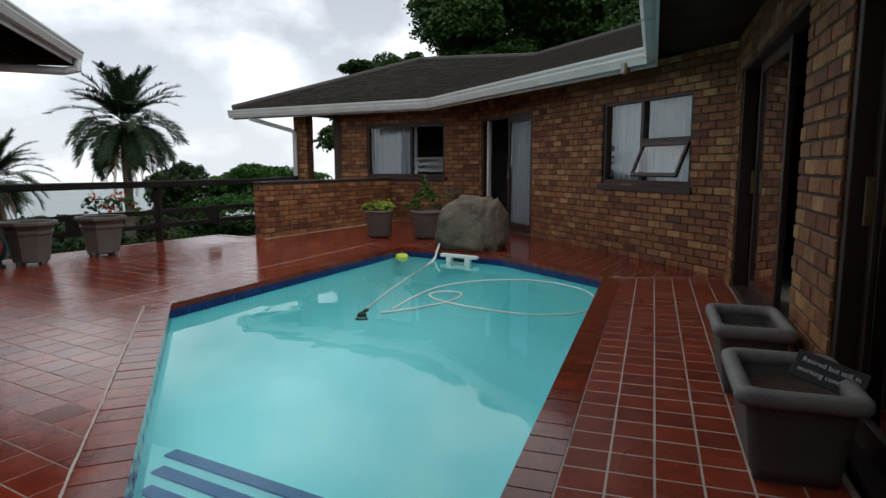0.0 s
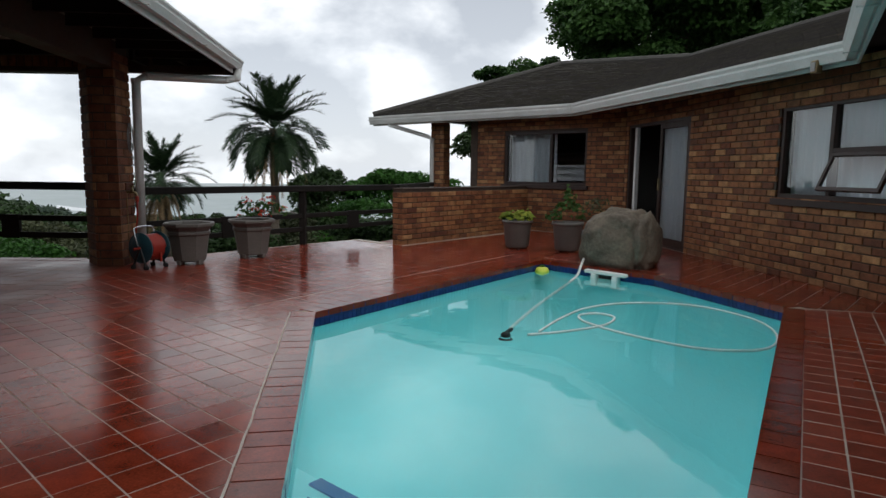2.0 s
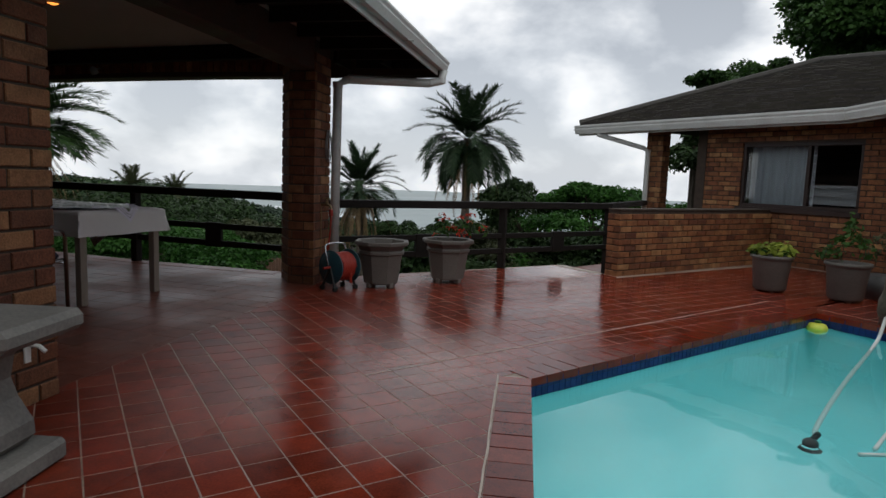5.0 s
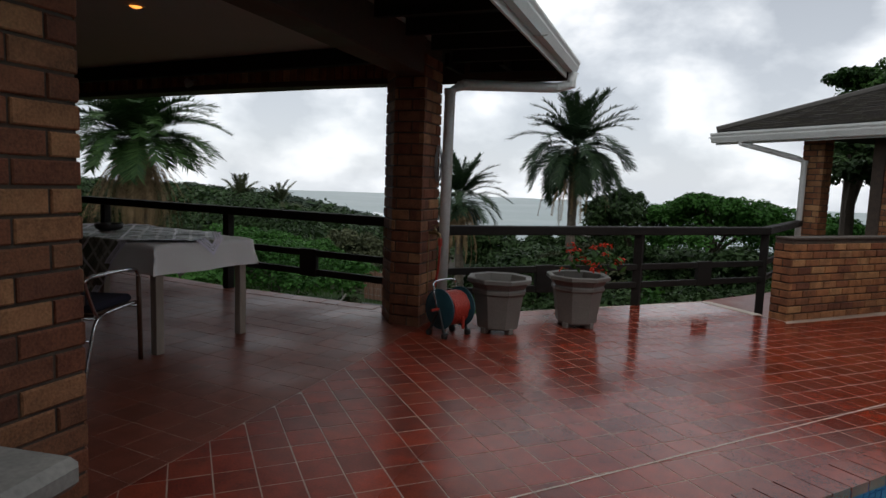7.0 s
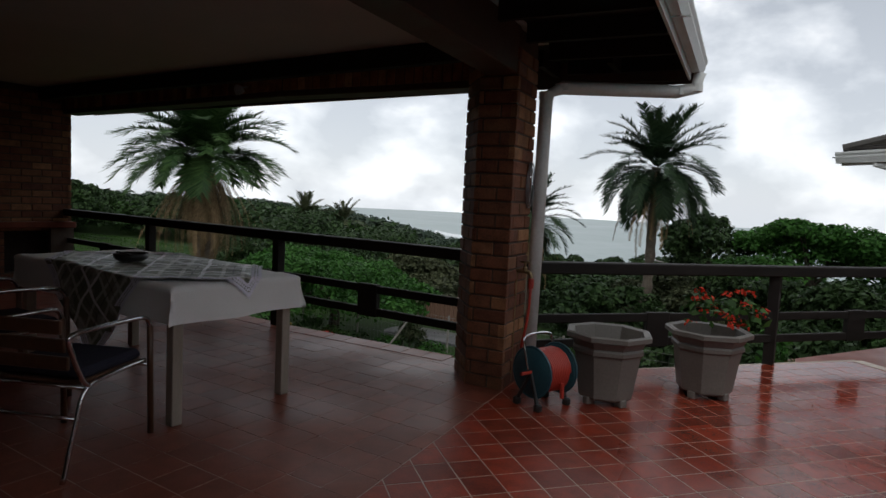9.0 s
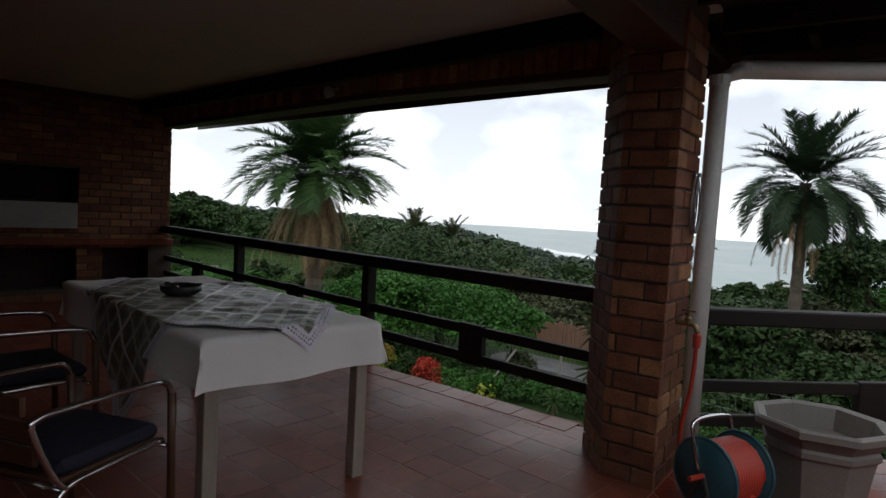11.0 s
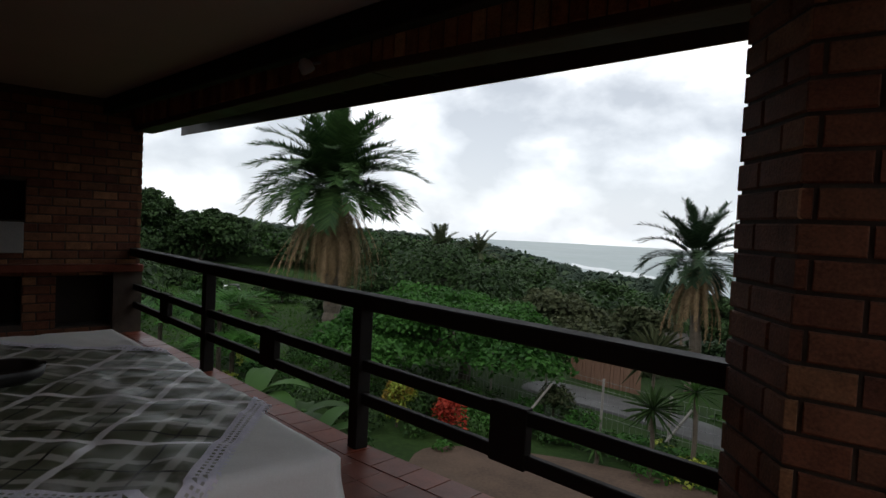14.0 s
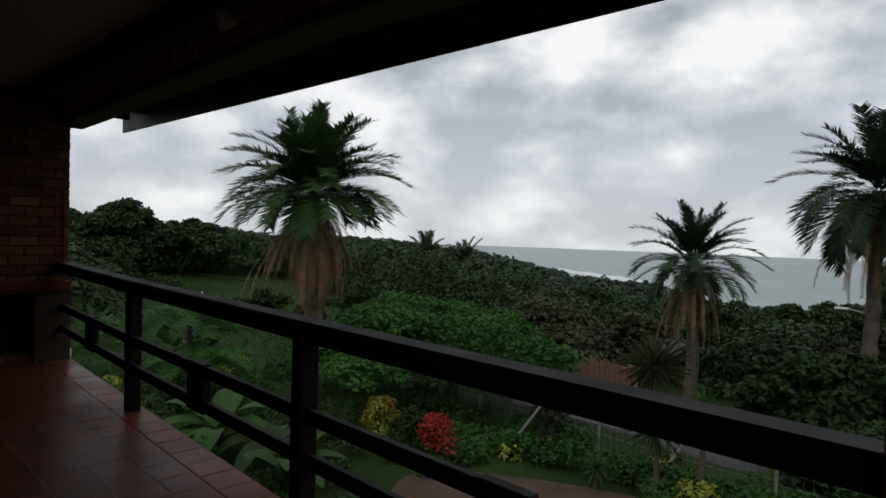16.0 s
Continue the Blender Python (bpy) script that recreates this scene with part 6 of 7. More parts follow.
tree("broadleaf_tree", -11.3, 42.2, heap(rg, -11.3, 42.2, -3.88, 2.2, 2.4, 9), LEAF_DARK, 42, 0.11, "dark green tree before the sea", 33)
tree("broadleaf_tree", -9.5, 42.7, heap(rg, -9.5, 42.7, -3.61, 2.2, 2.4, 9), LEAF_DARK, 42, 0.11, "dark green tree before the sea", 34)
tree("broadleaf_tree", -7.6, 43.1, heap(rg, -7.6, 43.1, -3.55, 2.2, 2.4, 9), LEAF_DARK, 42, 0.11, "dark green tree before the sea", 35)
for i, (x, y, z, R, H, mat) in enumerate(((-4.6, 24.5, -2.9, 2.4, 2.1, LEAF_DARK), (1.6, 20.5, -2.6, 2.0, 1.7, LEAF_DARK), (2.8, 24.5, -2.0, 2.4, 1.9, LEAF_DARK), (-2.0, 17.2, -3.0, 1.3, 1.2, LEAF_MID), (4.8, 23.0, -1.6, 2.0, 1.7, LEAF_MID), (-7.0, 30.5, -3.6, 2.6, 2.0, LEAF_DARK), (0.6, 17.6, -3.1, 1.4, 1.3, LEAF_DARK), (-3.4, 29.0, -2.6, 2.4, 2.0, LEAF_OLIVE), (3.6, 19.0, -2.2, 1.4, 1.4, LEAF_DARK), (-16.5, 27.5, -3.2, 2.4, 2.0, LEAF_MID), (-19.5, 30.0, -3.6, 3.2, 2.6, LEAF_DARK), (-22, 24.5, -4.0, 1.8, 1.5, LEAF_MID), (-1.6, 20.6, -3.0, 1.6, 1.5, LEAF_DARK), (0.6, 21.5, -2.6, 1.9, 1.7, LEAF_DARK), (-1.6, 22.8, -2.8, 1.8, 1.7, LEAF_DARK), (-3.0, 19.2, -3.1, 0.9, 0.8, LEAF_MID), (-4.0, 20.6, -3.2, 1.1, 1.0, LEAF_DARK), (-3.4, 22.2, -3.2, 1.4, 1.2, LEAF_DARK), (-5.2, 23.2, -3.4, 1.2, 1.0, LEAF_MID), (1.5, 29.6, -2.6, 3.0, 1.9, LEAF_DARK), (5.6, 29.6, -2.7, 2.8, 1.9, LEAF_DARK), (-1.6, 30.5, -2.8, 2.4, 1.8, LEAF_DARK))):
    tree("shrub", x, y, heap(rg, x, y, z, R, H, 8), mat, 42, 0.10, "dense green garden shrub", 40 + i, category="shrub")


def woods():
    """Trees over the hillside down to the sea, thinning in detail with distance."""
    # the two farthest bands use the leaf colour paled for haze
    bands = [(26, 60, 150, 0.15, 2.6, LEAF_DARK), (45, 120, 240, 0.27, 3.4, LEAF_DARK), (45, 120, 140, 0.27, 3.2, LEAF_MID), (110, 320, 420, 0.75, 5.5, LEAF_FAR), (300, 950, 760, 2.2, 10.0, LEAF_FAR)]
    for i, (r0, r1, k, size, big, mat) in enumerate(bands):
        q = np.random.default_rng(60 + i)
        blobs = []
        while len(blobs) < k:
            r = math.sqrt(q.uniform(r0 * r0, r1 * r1))
            a = q.uniform(radians(62), radians(178))
            x, y = -3 + r * math.cos(a), 9 + r * math.sin(a)
            # a clearing of lawn on the slope to the west
            if math.hypot(x + 34, y - 27) < 11 or math.hypot(x + 52, y - 40) < 15 or (r < 60 and -24 < x < 8 and y < 34):
                continue
            R = big * q.uniform(0.55, 1.2) * (0.8 if x / max(5, y - 5) > -0.6 else 1.0)
            # the crowns step down towards the sea
            crest = np.interp(math.degrees(math.atan2(y - 6.9, x + 2.9)), *SKYLINE)
            H = R * q.uniform(0.65, 0.95)
            top = min(float(ground_z(x, y)) + R * 0.55 + H, 1.49 + crest * math.hypot(x + 2.9, y - 6.9) + q.uniform(-0.4, 0.1) * max(1.0, r / 90))
            blobs.append((x, y, top - H, R, R, H))
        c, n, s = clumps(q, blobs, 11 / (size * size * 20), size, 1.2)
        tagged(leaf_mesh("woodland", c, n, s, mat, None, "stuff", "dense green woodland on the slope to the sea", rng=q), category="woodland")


woods()


def low_growth():
    q = np.random.default_rng(90)
    pts = []
    for _ in range(420):
        x, y = q.uniform(-24, 1), q.uniform(11.5, 20)
        inyard = -9.4 < x < 0 and 11.4 < y < 17.2
        if inyard or (-0.35 * (x + 3) + 0.94 * (y - 8.6)) < 1.2:
            continue
        R = q.uniform(0.15, 0.42)
        pts.append((x, y, float(ground_z(x, y)) + R * 0.4, R, R, R * 0.8))
    for i, mat in enumerate((LEAF_MID, LEAF_BRIGHT, LEAF_YELLOW, LEAF_DARK)):
        sel = pts[i::4] if i != 2 else pts[2::16]
        c, n, s = clumps(q, sel, 140, 0.05)
        tagged(leaf_mesh("undergrowth", c, n, s, mat, None, "stuff", "low mixed garden undergrowth", rng=q), category="undergrowth")
    # lawn on the western slope
    n = 26000
    x, y = q.uniform(-58, -14, n), q.uniform(11, 46, n)
    z = ground_z(x, y)
    c = np.stack([x, y, z + 0.04], -1)
    nn = q.normal(size=(n, 3)) * np.array([1, 1, 0.3])
    tagged(leaf_mesh("grass", c, nn, 0.05 + 0.10 * q.random(n), GRASSLEAF, None, "stuff", "rough green lawn grass", 0.25, q), category="grass")
    # low hedge round the yard
    for k in range(26):
        t = k / 25
        hx, hy = -11.0 + 9.6 * t, 17.3 + 0.7 * math.sin(3 * t)
        hz = float(ground_z(hx, hy))
        c, nn, s = clumps(q, [(0, 0, 0.18, 0.36, 0.30, 0.26), (0.2, 0.1, 0.3, 0.2, 0.2, 0.2)], 150, 0.05)
        hd = thing("hedge_plant", pose(hx, hy, hz), "low green border plant along the yard", "plant", "border plants round the yard")
        leaf_mesh("foliage", c, nn, s, LEAF_BRIGHT if k % 3 else LEAF_MID, hd, rng=q)


low_growth()


def spiky(x, y, top, n, reach, material, label, name="yucca"):
    r = random.Random(int(x * 100))
    gz = float(ground_z(x, y)) - 0.05
    root = thing(name, pose(x, y, gz), label, "plant")
    h = top - gz
    part("stem", tube([(0, 0, 0), (0.03, 0, h * 0.5), (0, 0, h)], 0.05, 8, r1=0.04), BARK, root)
    v, f = [], []
    for i in range(n):
        yaw, el = i * 2.39996, 1.3 - 2.0 * i / n
        d = Vector((math.cos(yaw) * math.cos(el), math.sin(yaw) * math.cos(el), math.sin(el)))
        side = Vector((-math.sin(yaw), math.cos(yaw), 0)) * 0.025
        b, L = Vector((0, 0, h)), reach * r.uniform(0.8, 1.15)
        k = len(v)
        v += [b - side * 0.6, b + side * 0.6, b + d * L * 0.6 + side - Vector((0, 0, 0.02)), b + d * L - Vector((0, 0, 0.16 * L)), b + d * L * 0.6 - side - Vector((0, 0, 0.02))]
        f.append((k, k + 1, k + 2, k + 3, k + 4))
    raw("leaves", v, f, material, root, label="stiff sword-shaped leaves")
    return root


spiky(-6.2, 17.3, -1.7, 70, 0.62, LEAF_DARK, "spiky green yucca on a stem by the yard")
spiky(-5.6, 17.8, -1.35, 50, 0.45, LEAF_MID, "thin spiky dragon tree by the yard")
spiky(-7.3, 20.4, -1.3, 80, 0.9, LEAF_OLIVE, "grey-green spiky yucca below the palm")
spiky(-7.2, 17.2, -2.6, 40, 0.35, LEAF_MID, "low spiky green plant in the border", "agave")
spiky(-4.2, 16.4, -2.6, 50, 0.6, LEAF_DARK, "low spiky green plant in the border", "agave")


def shrub(x, y, R, H, mats, label, seed, size=0.06, name="croton_shrub"):
    q = np.random.default_rng(seed)
    gz = float(ground_z(x, y))
    root = thing(name, pose(x, y, gz), label, "shrub", "coloured garden shrubs")
    part("stem", tube([(0, 0, 0), (0, 0, H * 0.7)], 0.03, 6), TRUNK, root)
    for m in mats:
        b = [(q.uniform(-1, 1) * R * 0.5, q.uniform(-1, 1) * R * 0.5, H * q.uniform(0.35, 0.8), R * 0.5, R * 0.5, H * 0.3) for _ in range(5)]
        c, n, s = clumps(q, b, 150, size)
        leaf_mesh("foliage", c, n, s, m, root, aspect=0.3, rng=q)


shrub(-10.05, 16.3, 0.40, 0.9, (LEAF_RED, LEAF_RED), "rounded croton shrub with red leaves", 101)
shrub(-11.3, 16.0, 0.42, 1.05, (LEAF_GOLD, LEAF_YELLOW), "gold and green croton shrub", 102)
shrub(-10.7, 16.3, 0.42, 0.95, (LEAF_MID, LEAF_DARK), "dark green shrub between crotons", 103)
shrub(-12.6, 15.6, 0.4, 0.8, (LEAF_MID, LEAF_DARK), "low dark green shrub", 104)
shrub(-0.43, 11.96, 0.5, 3.2, (LEAF_YELLOW, LEAF_BRIGHT), "tall yellow-green shrub below the terrace edge", 106)
shrub(-9.2, 19.2, 0.5, 0.9, (LEAF_DARK, LEAF_OLIVE), "rounded grey-green shrub behind the fence", 105)


def big_leaves(x, y, n, L, W, material, label, name="banana_plant"):
    r = random.Random(int(x * 10))
    gz = float(ground_z(x, y))
    root = thing(name, pose(x, y, gz), label, "plant")
    part("stem", tube([(0, 0, 0), (0.05, 0, 0.5)], 0.09, 8, r1=0.06), LEAF_MID, root)
    for i in range(n):
        yaw = i * 2.39996 + r.uniform(-0.3, 0.3)
        el = r.uniform(0.5, 1.35)
        v, f = [], []
        p, a = Vector((0, 0, 0.35)), el
        side = Vector((-math.sin(yaw), math.cos(yaw), 0))
        for k in range(10):
            t = k / 9
            w = W * math.sin(math.pi * min(1, 0.08 + 0.9 * t)) ** 0.7
            v += [p - side * w + Vector((0, 0, 0.25 * w)), p, p + side * w + Vector((0, 0, 0.25 * w))]
            a -= 0.16
            p = p + Vector((math.cos(yaw) * math.cos(a), math.sin(yaw) * math.cos(a), math.sin(a))) * L / 9
        for k in range(9):
            f += [(3 * k, 3 * k + 1, 3 * k + 4, 3 * k + 3), (3 * k + 1, 3 * k + 2, 3 * k + 5, 3 * k + 4)]
        raw("leaf", v, f, material, root, smooth=True)
    return root


big_leaves(-13.6, 13.9, 9, 1.5, 0.24, LEAF_MID, "broad-leaved green banana plant below the balustrade")
big_leaves(-12.3, 14.2, 8, 1.3, 0.2, LEAF_DARK, "broad-leaved green banana plant below the balustrade")
big_leaves(-10.9, 13.4, 7, 1.1, 0.18, LEAF_MID, "broad-leaved green plant below the balustrade")
for x, y, top, reach in ((-18.6, 16.2, -1.3, 1.7), (-20.5, 15.4, -1.7, 1.4), (-17.0, 15.6, -2.1, 1.3)):
    r = random.Random(int(x * 7))
    gz = float(ground_z(x, y))
    fern = thing("tree_fern", pose(x, y, gz), "bright green feathery tree fern", "fern", "tree ferns on the lawn")
    part("stem", tube([(0, 0, 0), (0, 0, top - gz)], 0.07, 8), TRUNK, fern)
    v, f = [], []
    for i in range(18):
        frond(v, f, (0, 0, top - gz), i * 2.39996, 0.75 - 0.03 * i, reach * r.uniform(0.8, 1.1), 1.1, 0.018, 22, r, 0.26 * reach)
    raw("crown", v, f, LEAF_BRIGHT, fern, label="light green fern fronds")


def wire_fence():
    root = thing("wire_fence", pose(0, 0, 0), "sagging wire mesh fence on leaning grey poles", "fence")
    line = [(-14.0, 20.4), (-11.4, 19.8), (-9.6, 19.5), (-8.0, 19.2), (-6.4, 18.9), (-4.6, 18.7), (-1.5, 18.4)]
    for i, (x, y) in enumerate(line):
        g = float(ground_z(x, y))
        part("pole", tube([(x, y, g - 0.1), (x + 0.02, y, g + 1.25)], 0.03, 8), POLE, root)
    for x, y in ((-8.9, 18.0), (-6.0, 18.4)):
        g = float(ground_z(x, y))
        part("brace", tube([(x - 0.55, y - 0.2, g - 0.05), (x + 0.1, y + 0.3, g + 1.1)], 0.028, 8), POLE, root, "leaning pale brace pole")
    for h in (0.1, 0.4, 0.7, 1.0, 1.2):
        part("strand", tube([(x, y, float(ground_z(x, y)) + h) for x, y in line], 0.005, 4), WIRE, root)
    bm = bmesh.new()
    for (x0, y0), (x1, y1) in zip(line, line[1:]):
        k = int(math.dist((x0, y0), (x1, y1)) / 0.14)
        for j in range(k):
            t = j / k
            x, y = x0 + (x1 - x0) * t, y0 + (y1 - y0) * t
            g = float(ground_z(x, y))
            box(bm, x - 0.002, x + 0.002, y - 0.002, y + 0.002, g + 0.05, g + 1.2)
    part("wire_mesh", bm, WIRE, root)["kind"] = "stuff"


wire_fence()


def hut():
    x, y = -10.3, 24.6
    g = float(ground_z(x, y))
    root = thing("reed_screen", pose(x, y, g, 0, 0, -12), "brown reed screen wall beside the garden road", "fence")
    for i in range(22):
        part("reed_panel", boxes((-1.3 + 0.12 * i, -1.3 + 0.12 * i + 0.105, -0.03 + 0.01 * (i % 3), 0.03, 0.0, 1.15 + 0.06 * math.sin(i * 1.7)), bevel=0.006), REEDFENCE, root)
    house = thing("thatched_house", pose(-13.9, 38.0, float(ground_z(-13.9, 38.0)) - 0.1, 0, 0, 10), "low dark-roofed house among the trees", "house")
    part("wall", boxes((-2.0, 2.0, -1.6, 1.6, 0, 1.3)), POLE, house)
    bm = bmesh.new()
    e = [bm.verts.new(p) for p in ((-2.5, -2.0, 1.25), (2.5, -2.0, 1.25), (2.5, 2.0, 1.25), (-2.5, 2.0, 1.25), (-1.2, 0, 2.5), (1.2, 0, 2.5))]
    for q in ((0, 1, 5, 4), (1, 2, 5), (2, 3, 4, 5), (3, 0, 4), (0, 3, 2, 1)):
        bm.faces.new([e[i] for i in q])
    part("roof", bm, THATCH, house, "dark grey roof")
    part("window", boxes((-0.6, 0.6, -1.63, -1.6, 0.5, 1.1)), BLACK, house)


hut()


def street_lamp():
    x, y = -5.1, 39.5
    g = float(ground_z(x, y))
    root = thing("street_lamp", pose(x, y, g), "grey street lamp on a slim pole", "street lamp")
    h = -1.5 - g
    part("pole", tube([(0.9, 0, 0), (0.9, 0, h - 0.1), (0.75, 0, h - 0.02), (0.1, 0, h + 0.1)], 0.05, 8), POLE, root)
    part("head", boxes((-0.5, 0.12, -0.11, 0.11, h + 0.06, h + 0.18), bevel=0.04), WHITE, root, "pale lamp head")


street_lamp()


def ride_on_mower():
    x, y = -42.6, 31.9
    g = float(ground_z(x, y))
    root = thing("ride_on_mower", pose(x, y, g, 0, 0, 35), "small dark ride-on mower standing on the lawn", "mower")
    part("bonnet", boxes((0.1, 0.75, -0.28, 0.28, 0.25, 0.62), bevel=0.07), BLACK, root)
    part("deck", boxes((-0.7, 0.75, -0.35, 0.35, 0.16, 0.26), bevel=0.03), WHITE, root)
    part("seat", boxes((-0.55, -0.15, -0.24, 0.24, 0.4, 0.5), (-0.6, -0.5, -0.24, 0.24, 0.5, 0.85), bevel=0.03), WHITE, root, "pale worn seat")
    part("steering_column", tube([(0.1, 0, 0.5), (-0.05, 0, 0.82)], 0.025, 8), BLACK, root)
    for px, rr in ((-0.5, 0.24), (0.5, 0.17)):
        for py in (-0.36, 0.36):
            part("wheel", lathe([(0.05, -0.07), (rr - 0.03, -0.07), (rr, 0.0), (rr - 0.03, 0.07), (0.05, 0.07)], 14, m=pose(px, py, rr, 90)), BLACK, root)


def parked_car():
    x, y = -70.4, 40.1
    g = float(ground_z(x, y))
    root = thing("parked_car", pose(x, y, g, 0, 0, 60), "small white car parked under the far trees", "car")
    part("body", boxes((-1.7, 1.7, -0.72, 0.72, 0.3, 0.85), bevel=0.12), WHITE, root)
    part("cabin", boxes((-0.9, 0.8, -0.62, 0.62, 0.85, 1.35), bevel=0.14), WHITE, root)
    for py in (-0.625, 0.625):
        part("side_window", boxes((-0.7, 0.6, py - 0.01, py + 0.01, 0.92, 1.22)), BLACK, root)
    part("windscreen", boxes((0.79, 0.815, -0.48, 0.48, 0.92, 1.22)), BLACK, root)
    for px in (-1.05, 1.1):
        for py in (-0.66, 0.66):
            part("wheel", lathe([(0.06, -0.09), (0.26, -0.09), (0.29, 0.0), (0.26, 0.09), (0.06, 0.09)], 14, m=pose(px, py, 0.29, 90)), BLACK, root)


ride_on_mower()
parked_car()
# rounded bushes about the lawn
for i, (x, y, R, H) in enumerate(((-38, 27.5, 1.5, 1.3), (-34.5, 30.5, 1.7, 1.4), (-46, 30, 1.6, 1.5), (-30.5, 25.5, 1.1, 1.0), (-50, 26, 2.2, 2.0), (-27.5, 28, 1.3, 1.2), (-33, 22, 1.0, 0.9), (-44, 24, 1.4, 1.2), (-25.5, 20.5, 0.9, 0.8), (-55, 31, 2.2, 2.0), (-29, 33, 1.8, 1.6), (-24.8, 31, 1.6, 1.4))):
    z = float(ground_z(x, y))
    tree("shrub", x, y, heap(rg, x, y, z + 0.35 * H, R, H, 8), (LEAF_MID, LEAF_DARK, LEAF_DARK, LEAF_OLIVE)[i % 4], 40, 0.10, "rounded green bush on the lawn", 400 + i, category="shrub", trunk=0.06)
vent = thing("vent_pipe", pose(-10.9, 10.0, -3.0), "short white vent pipe outside the veranda corner", "pipe")
part("tube", lathe([(0.07, 0.0), (0.07, 2.85)], 14), WHITE, vent, smooth=True)
part("cap", lathe([(0.085, 2.82), (0.085, 2.92), (0.05, 2.96)], 14), WHITE, vent, smooth=True)


# ---- bricks and tiles, piece by piece ----
COURSE, STRETCH, JOINT = 0.100, 0.268, 0.014
PIECE_MESHES = {}


def brick_data(material=BRICK):
    """A brick's visible shell of unit length, worn along its front edges."""
    if material.name not in PIECE_MESHES:
        h, c = COURSE - JOINT, 0.006
        back = [(0, -0.05, 0), (1, -0.05, 0), (1, -0.05, h), (0, -0.05, h)]
        mid = [(0, -c, 0), (1, -c, 0), (1, -c, h), (0, -c, h)]
        front = [(0.02, 0, c), (0.98, 0, c), (0.98, 0, h - c), (0.02, 0, h - c)]
        me = bpy.data.meshes.new("brick")
        f = [(8, 9, 10, 11)]
        for a in (0, 4):
            f += [(a + i, a + (i + 1) % 4, a + 4 + (i + 1) % 4, a + 4 + i) for i in range(4)]
        me.from_pydata(back + mid + front, [], f)
        me.materials.append(material)
        PIECE_MESHES[material.name] = me
    return PIECE_MESHES[material.name]


def brickwork(parent, p, q, z0, z1, holes=(), near=None, limit=300, shift=0.0, course=0.0885, stretch=0.238, material=BRICK):
    """Stretcher courses on the face to the left of the way p to q, cut at openings."""
    m, ln = along(p, q)
    out, row, z = [], 0, z0
    while z + course <= z1 + 0.03:
        x = -(stretch / 2 if row % 2 else 0) - shift
        gaps = [(h[0], h[1]) for h in holes if h[2] < z + course * 0.6 and h[3] > z + course * 0.4]
        while x < ln:
            spans = [(max(0.0, x), min(ln, x + stretch - JOINT))]
            for a, b in gaps:
                spans = [s for u, v in spans for s in ((u, min(v, a)), (max(u, b), v)) if s[1] - s[0] > 0.03]
            out += [(u, v, z) for u, v in spans if v - u > 0.03]
            x += stretch
        z += course
        row += 1
    if near:
        c = m.inverted() @ Vector((*near, 1.0))
        out.sort(key=lambda b: (b[0] - c.x) ** 2 + (b[2] - 1.0) ** 2)
    me = brick_data(material)
    co = [v.co.copy() for v in me.vertices]
    polys = [tuple(f.vertices) for f in me.polygons]
    verts, faces = [], []
    for i, (u, v, z) in enumerate(out):
        mm = m @ pose(u, random.uniform(-0.003, 0.003), z) @ Matrix.Diagonal((v - u, 1, (course - JOINT) / (COURSE - JOINT), 1))
        if i < limit:
            ob = new("brick", me)
            ob.parent = parent
            ob.matrix_basis = mm
        else:
            k = len(verts)
            verts += [mm @ c for c in co]
            faces += [tuple(k + j for j in f) for f in polys]
    if verts:
        raw("brickwork", verts, faces, material, parent, "stuff")


brickwork(wall_1, W1B, W1A, 0.0, 2.55, HOLE1, (4.5, 13))
brickwork(wall_2, W2B, W1B, 0.0, 2.55, HOLE2, (5.66, 7.5))
brickwork(wall_3, W3B, W2B, 0.0, 2.55, [(9.2 - b, 9.2 - a, c, d) for a, b, c, d in HOLE3], (3.6, 2.3))
# end wall in the brick darkened for veranda shade
brickwork(wall_11, *LEFTWALL, 0.0, 2.7, HOLE11, (-9.8, 9.0), course=0.1, stretch=0.268, material=BRICK_RED_SHADED)
brickwork(wall_11, (-10.3, 9.73), (-9.99, 9.68), 0.0, 2.7, course=0.1, stretch=0.268, material=BRICK_RED_SHADED)
brickwork(lowwall, (LOW0[0] + 2.75, LOW0[1] + 2.81), LOW0, 0.0, 0.93)
# the low wall's end and back
d = along(LOW0, LOW1)[0]
E0 = (d @ Vector((0, 0.22, 0)))[:2]
brickwork(lowwall, LOW0, E0, 0.0, 0.93)
part("coping", boxes((0.0, 3.88, -0.004, 0.225, 0.920, 0.945), m=d, bevel=0.004), MORTAR, lowwall, "mortared wall top")
for ob, pts in ((column_1, COL), (column_2, NEARCOL), (column_3, PORCH)):
    ring = pts if area(pts) > 0 else pts[::-1]
    for i in range(len(ring)):
        brickwork(ob, ring[(i + 1) % len(ring)], ring[i], 0.0, 2.62 if ob is not column_3 else 2.5, (), None, 60, 0.0 if i % 2 else 0.15, 0.105, 0.285, BRICK if ob is column_3 else BRICK_RED_SHADED)


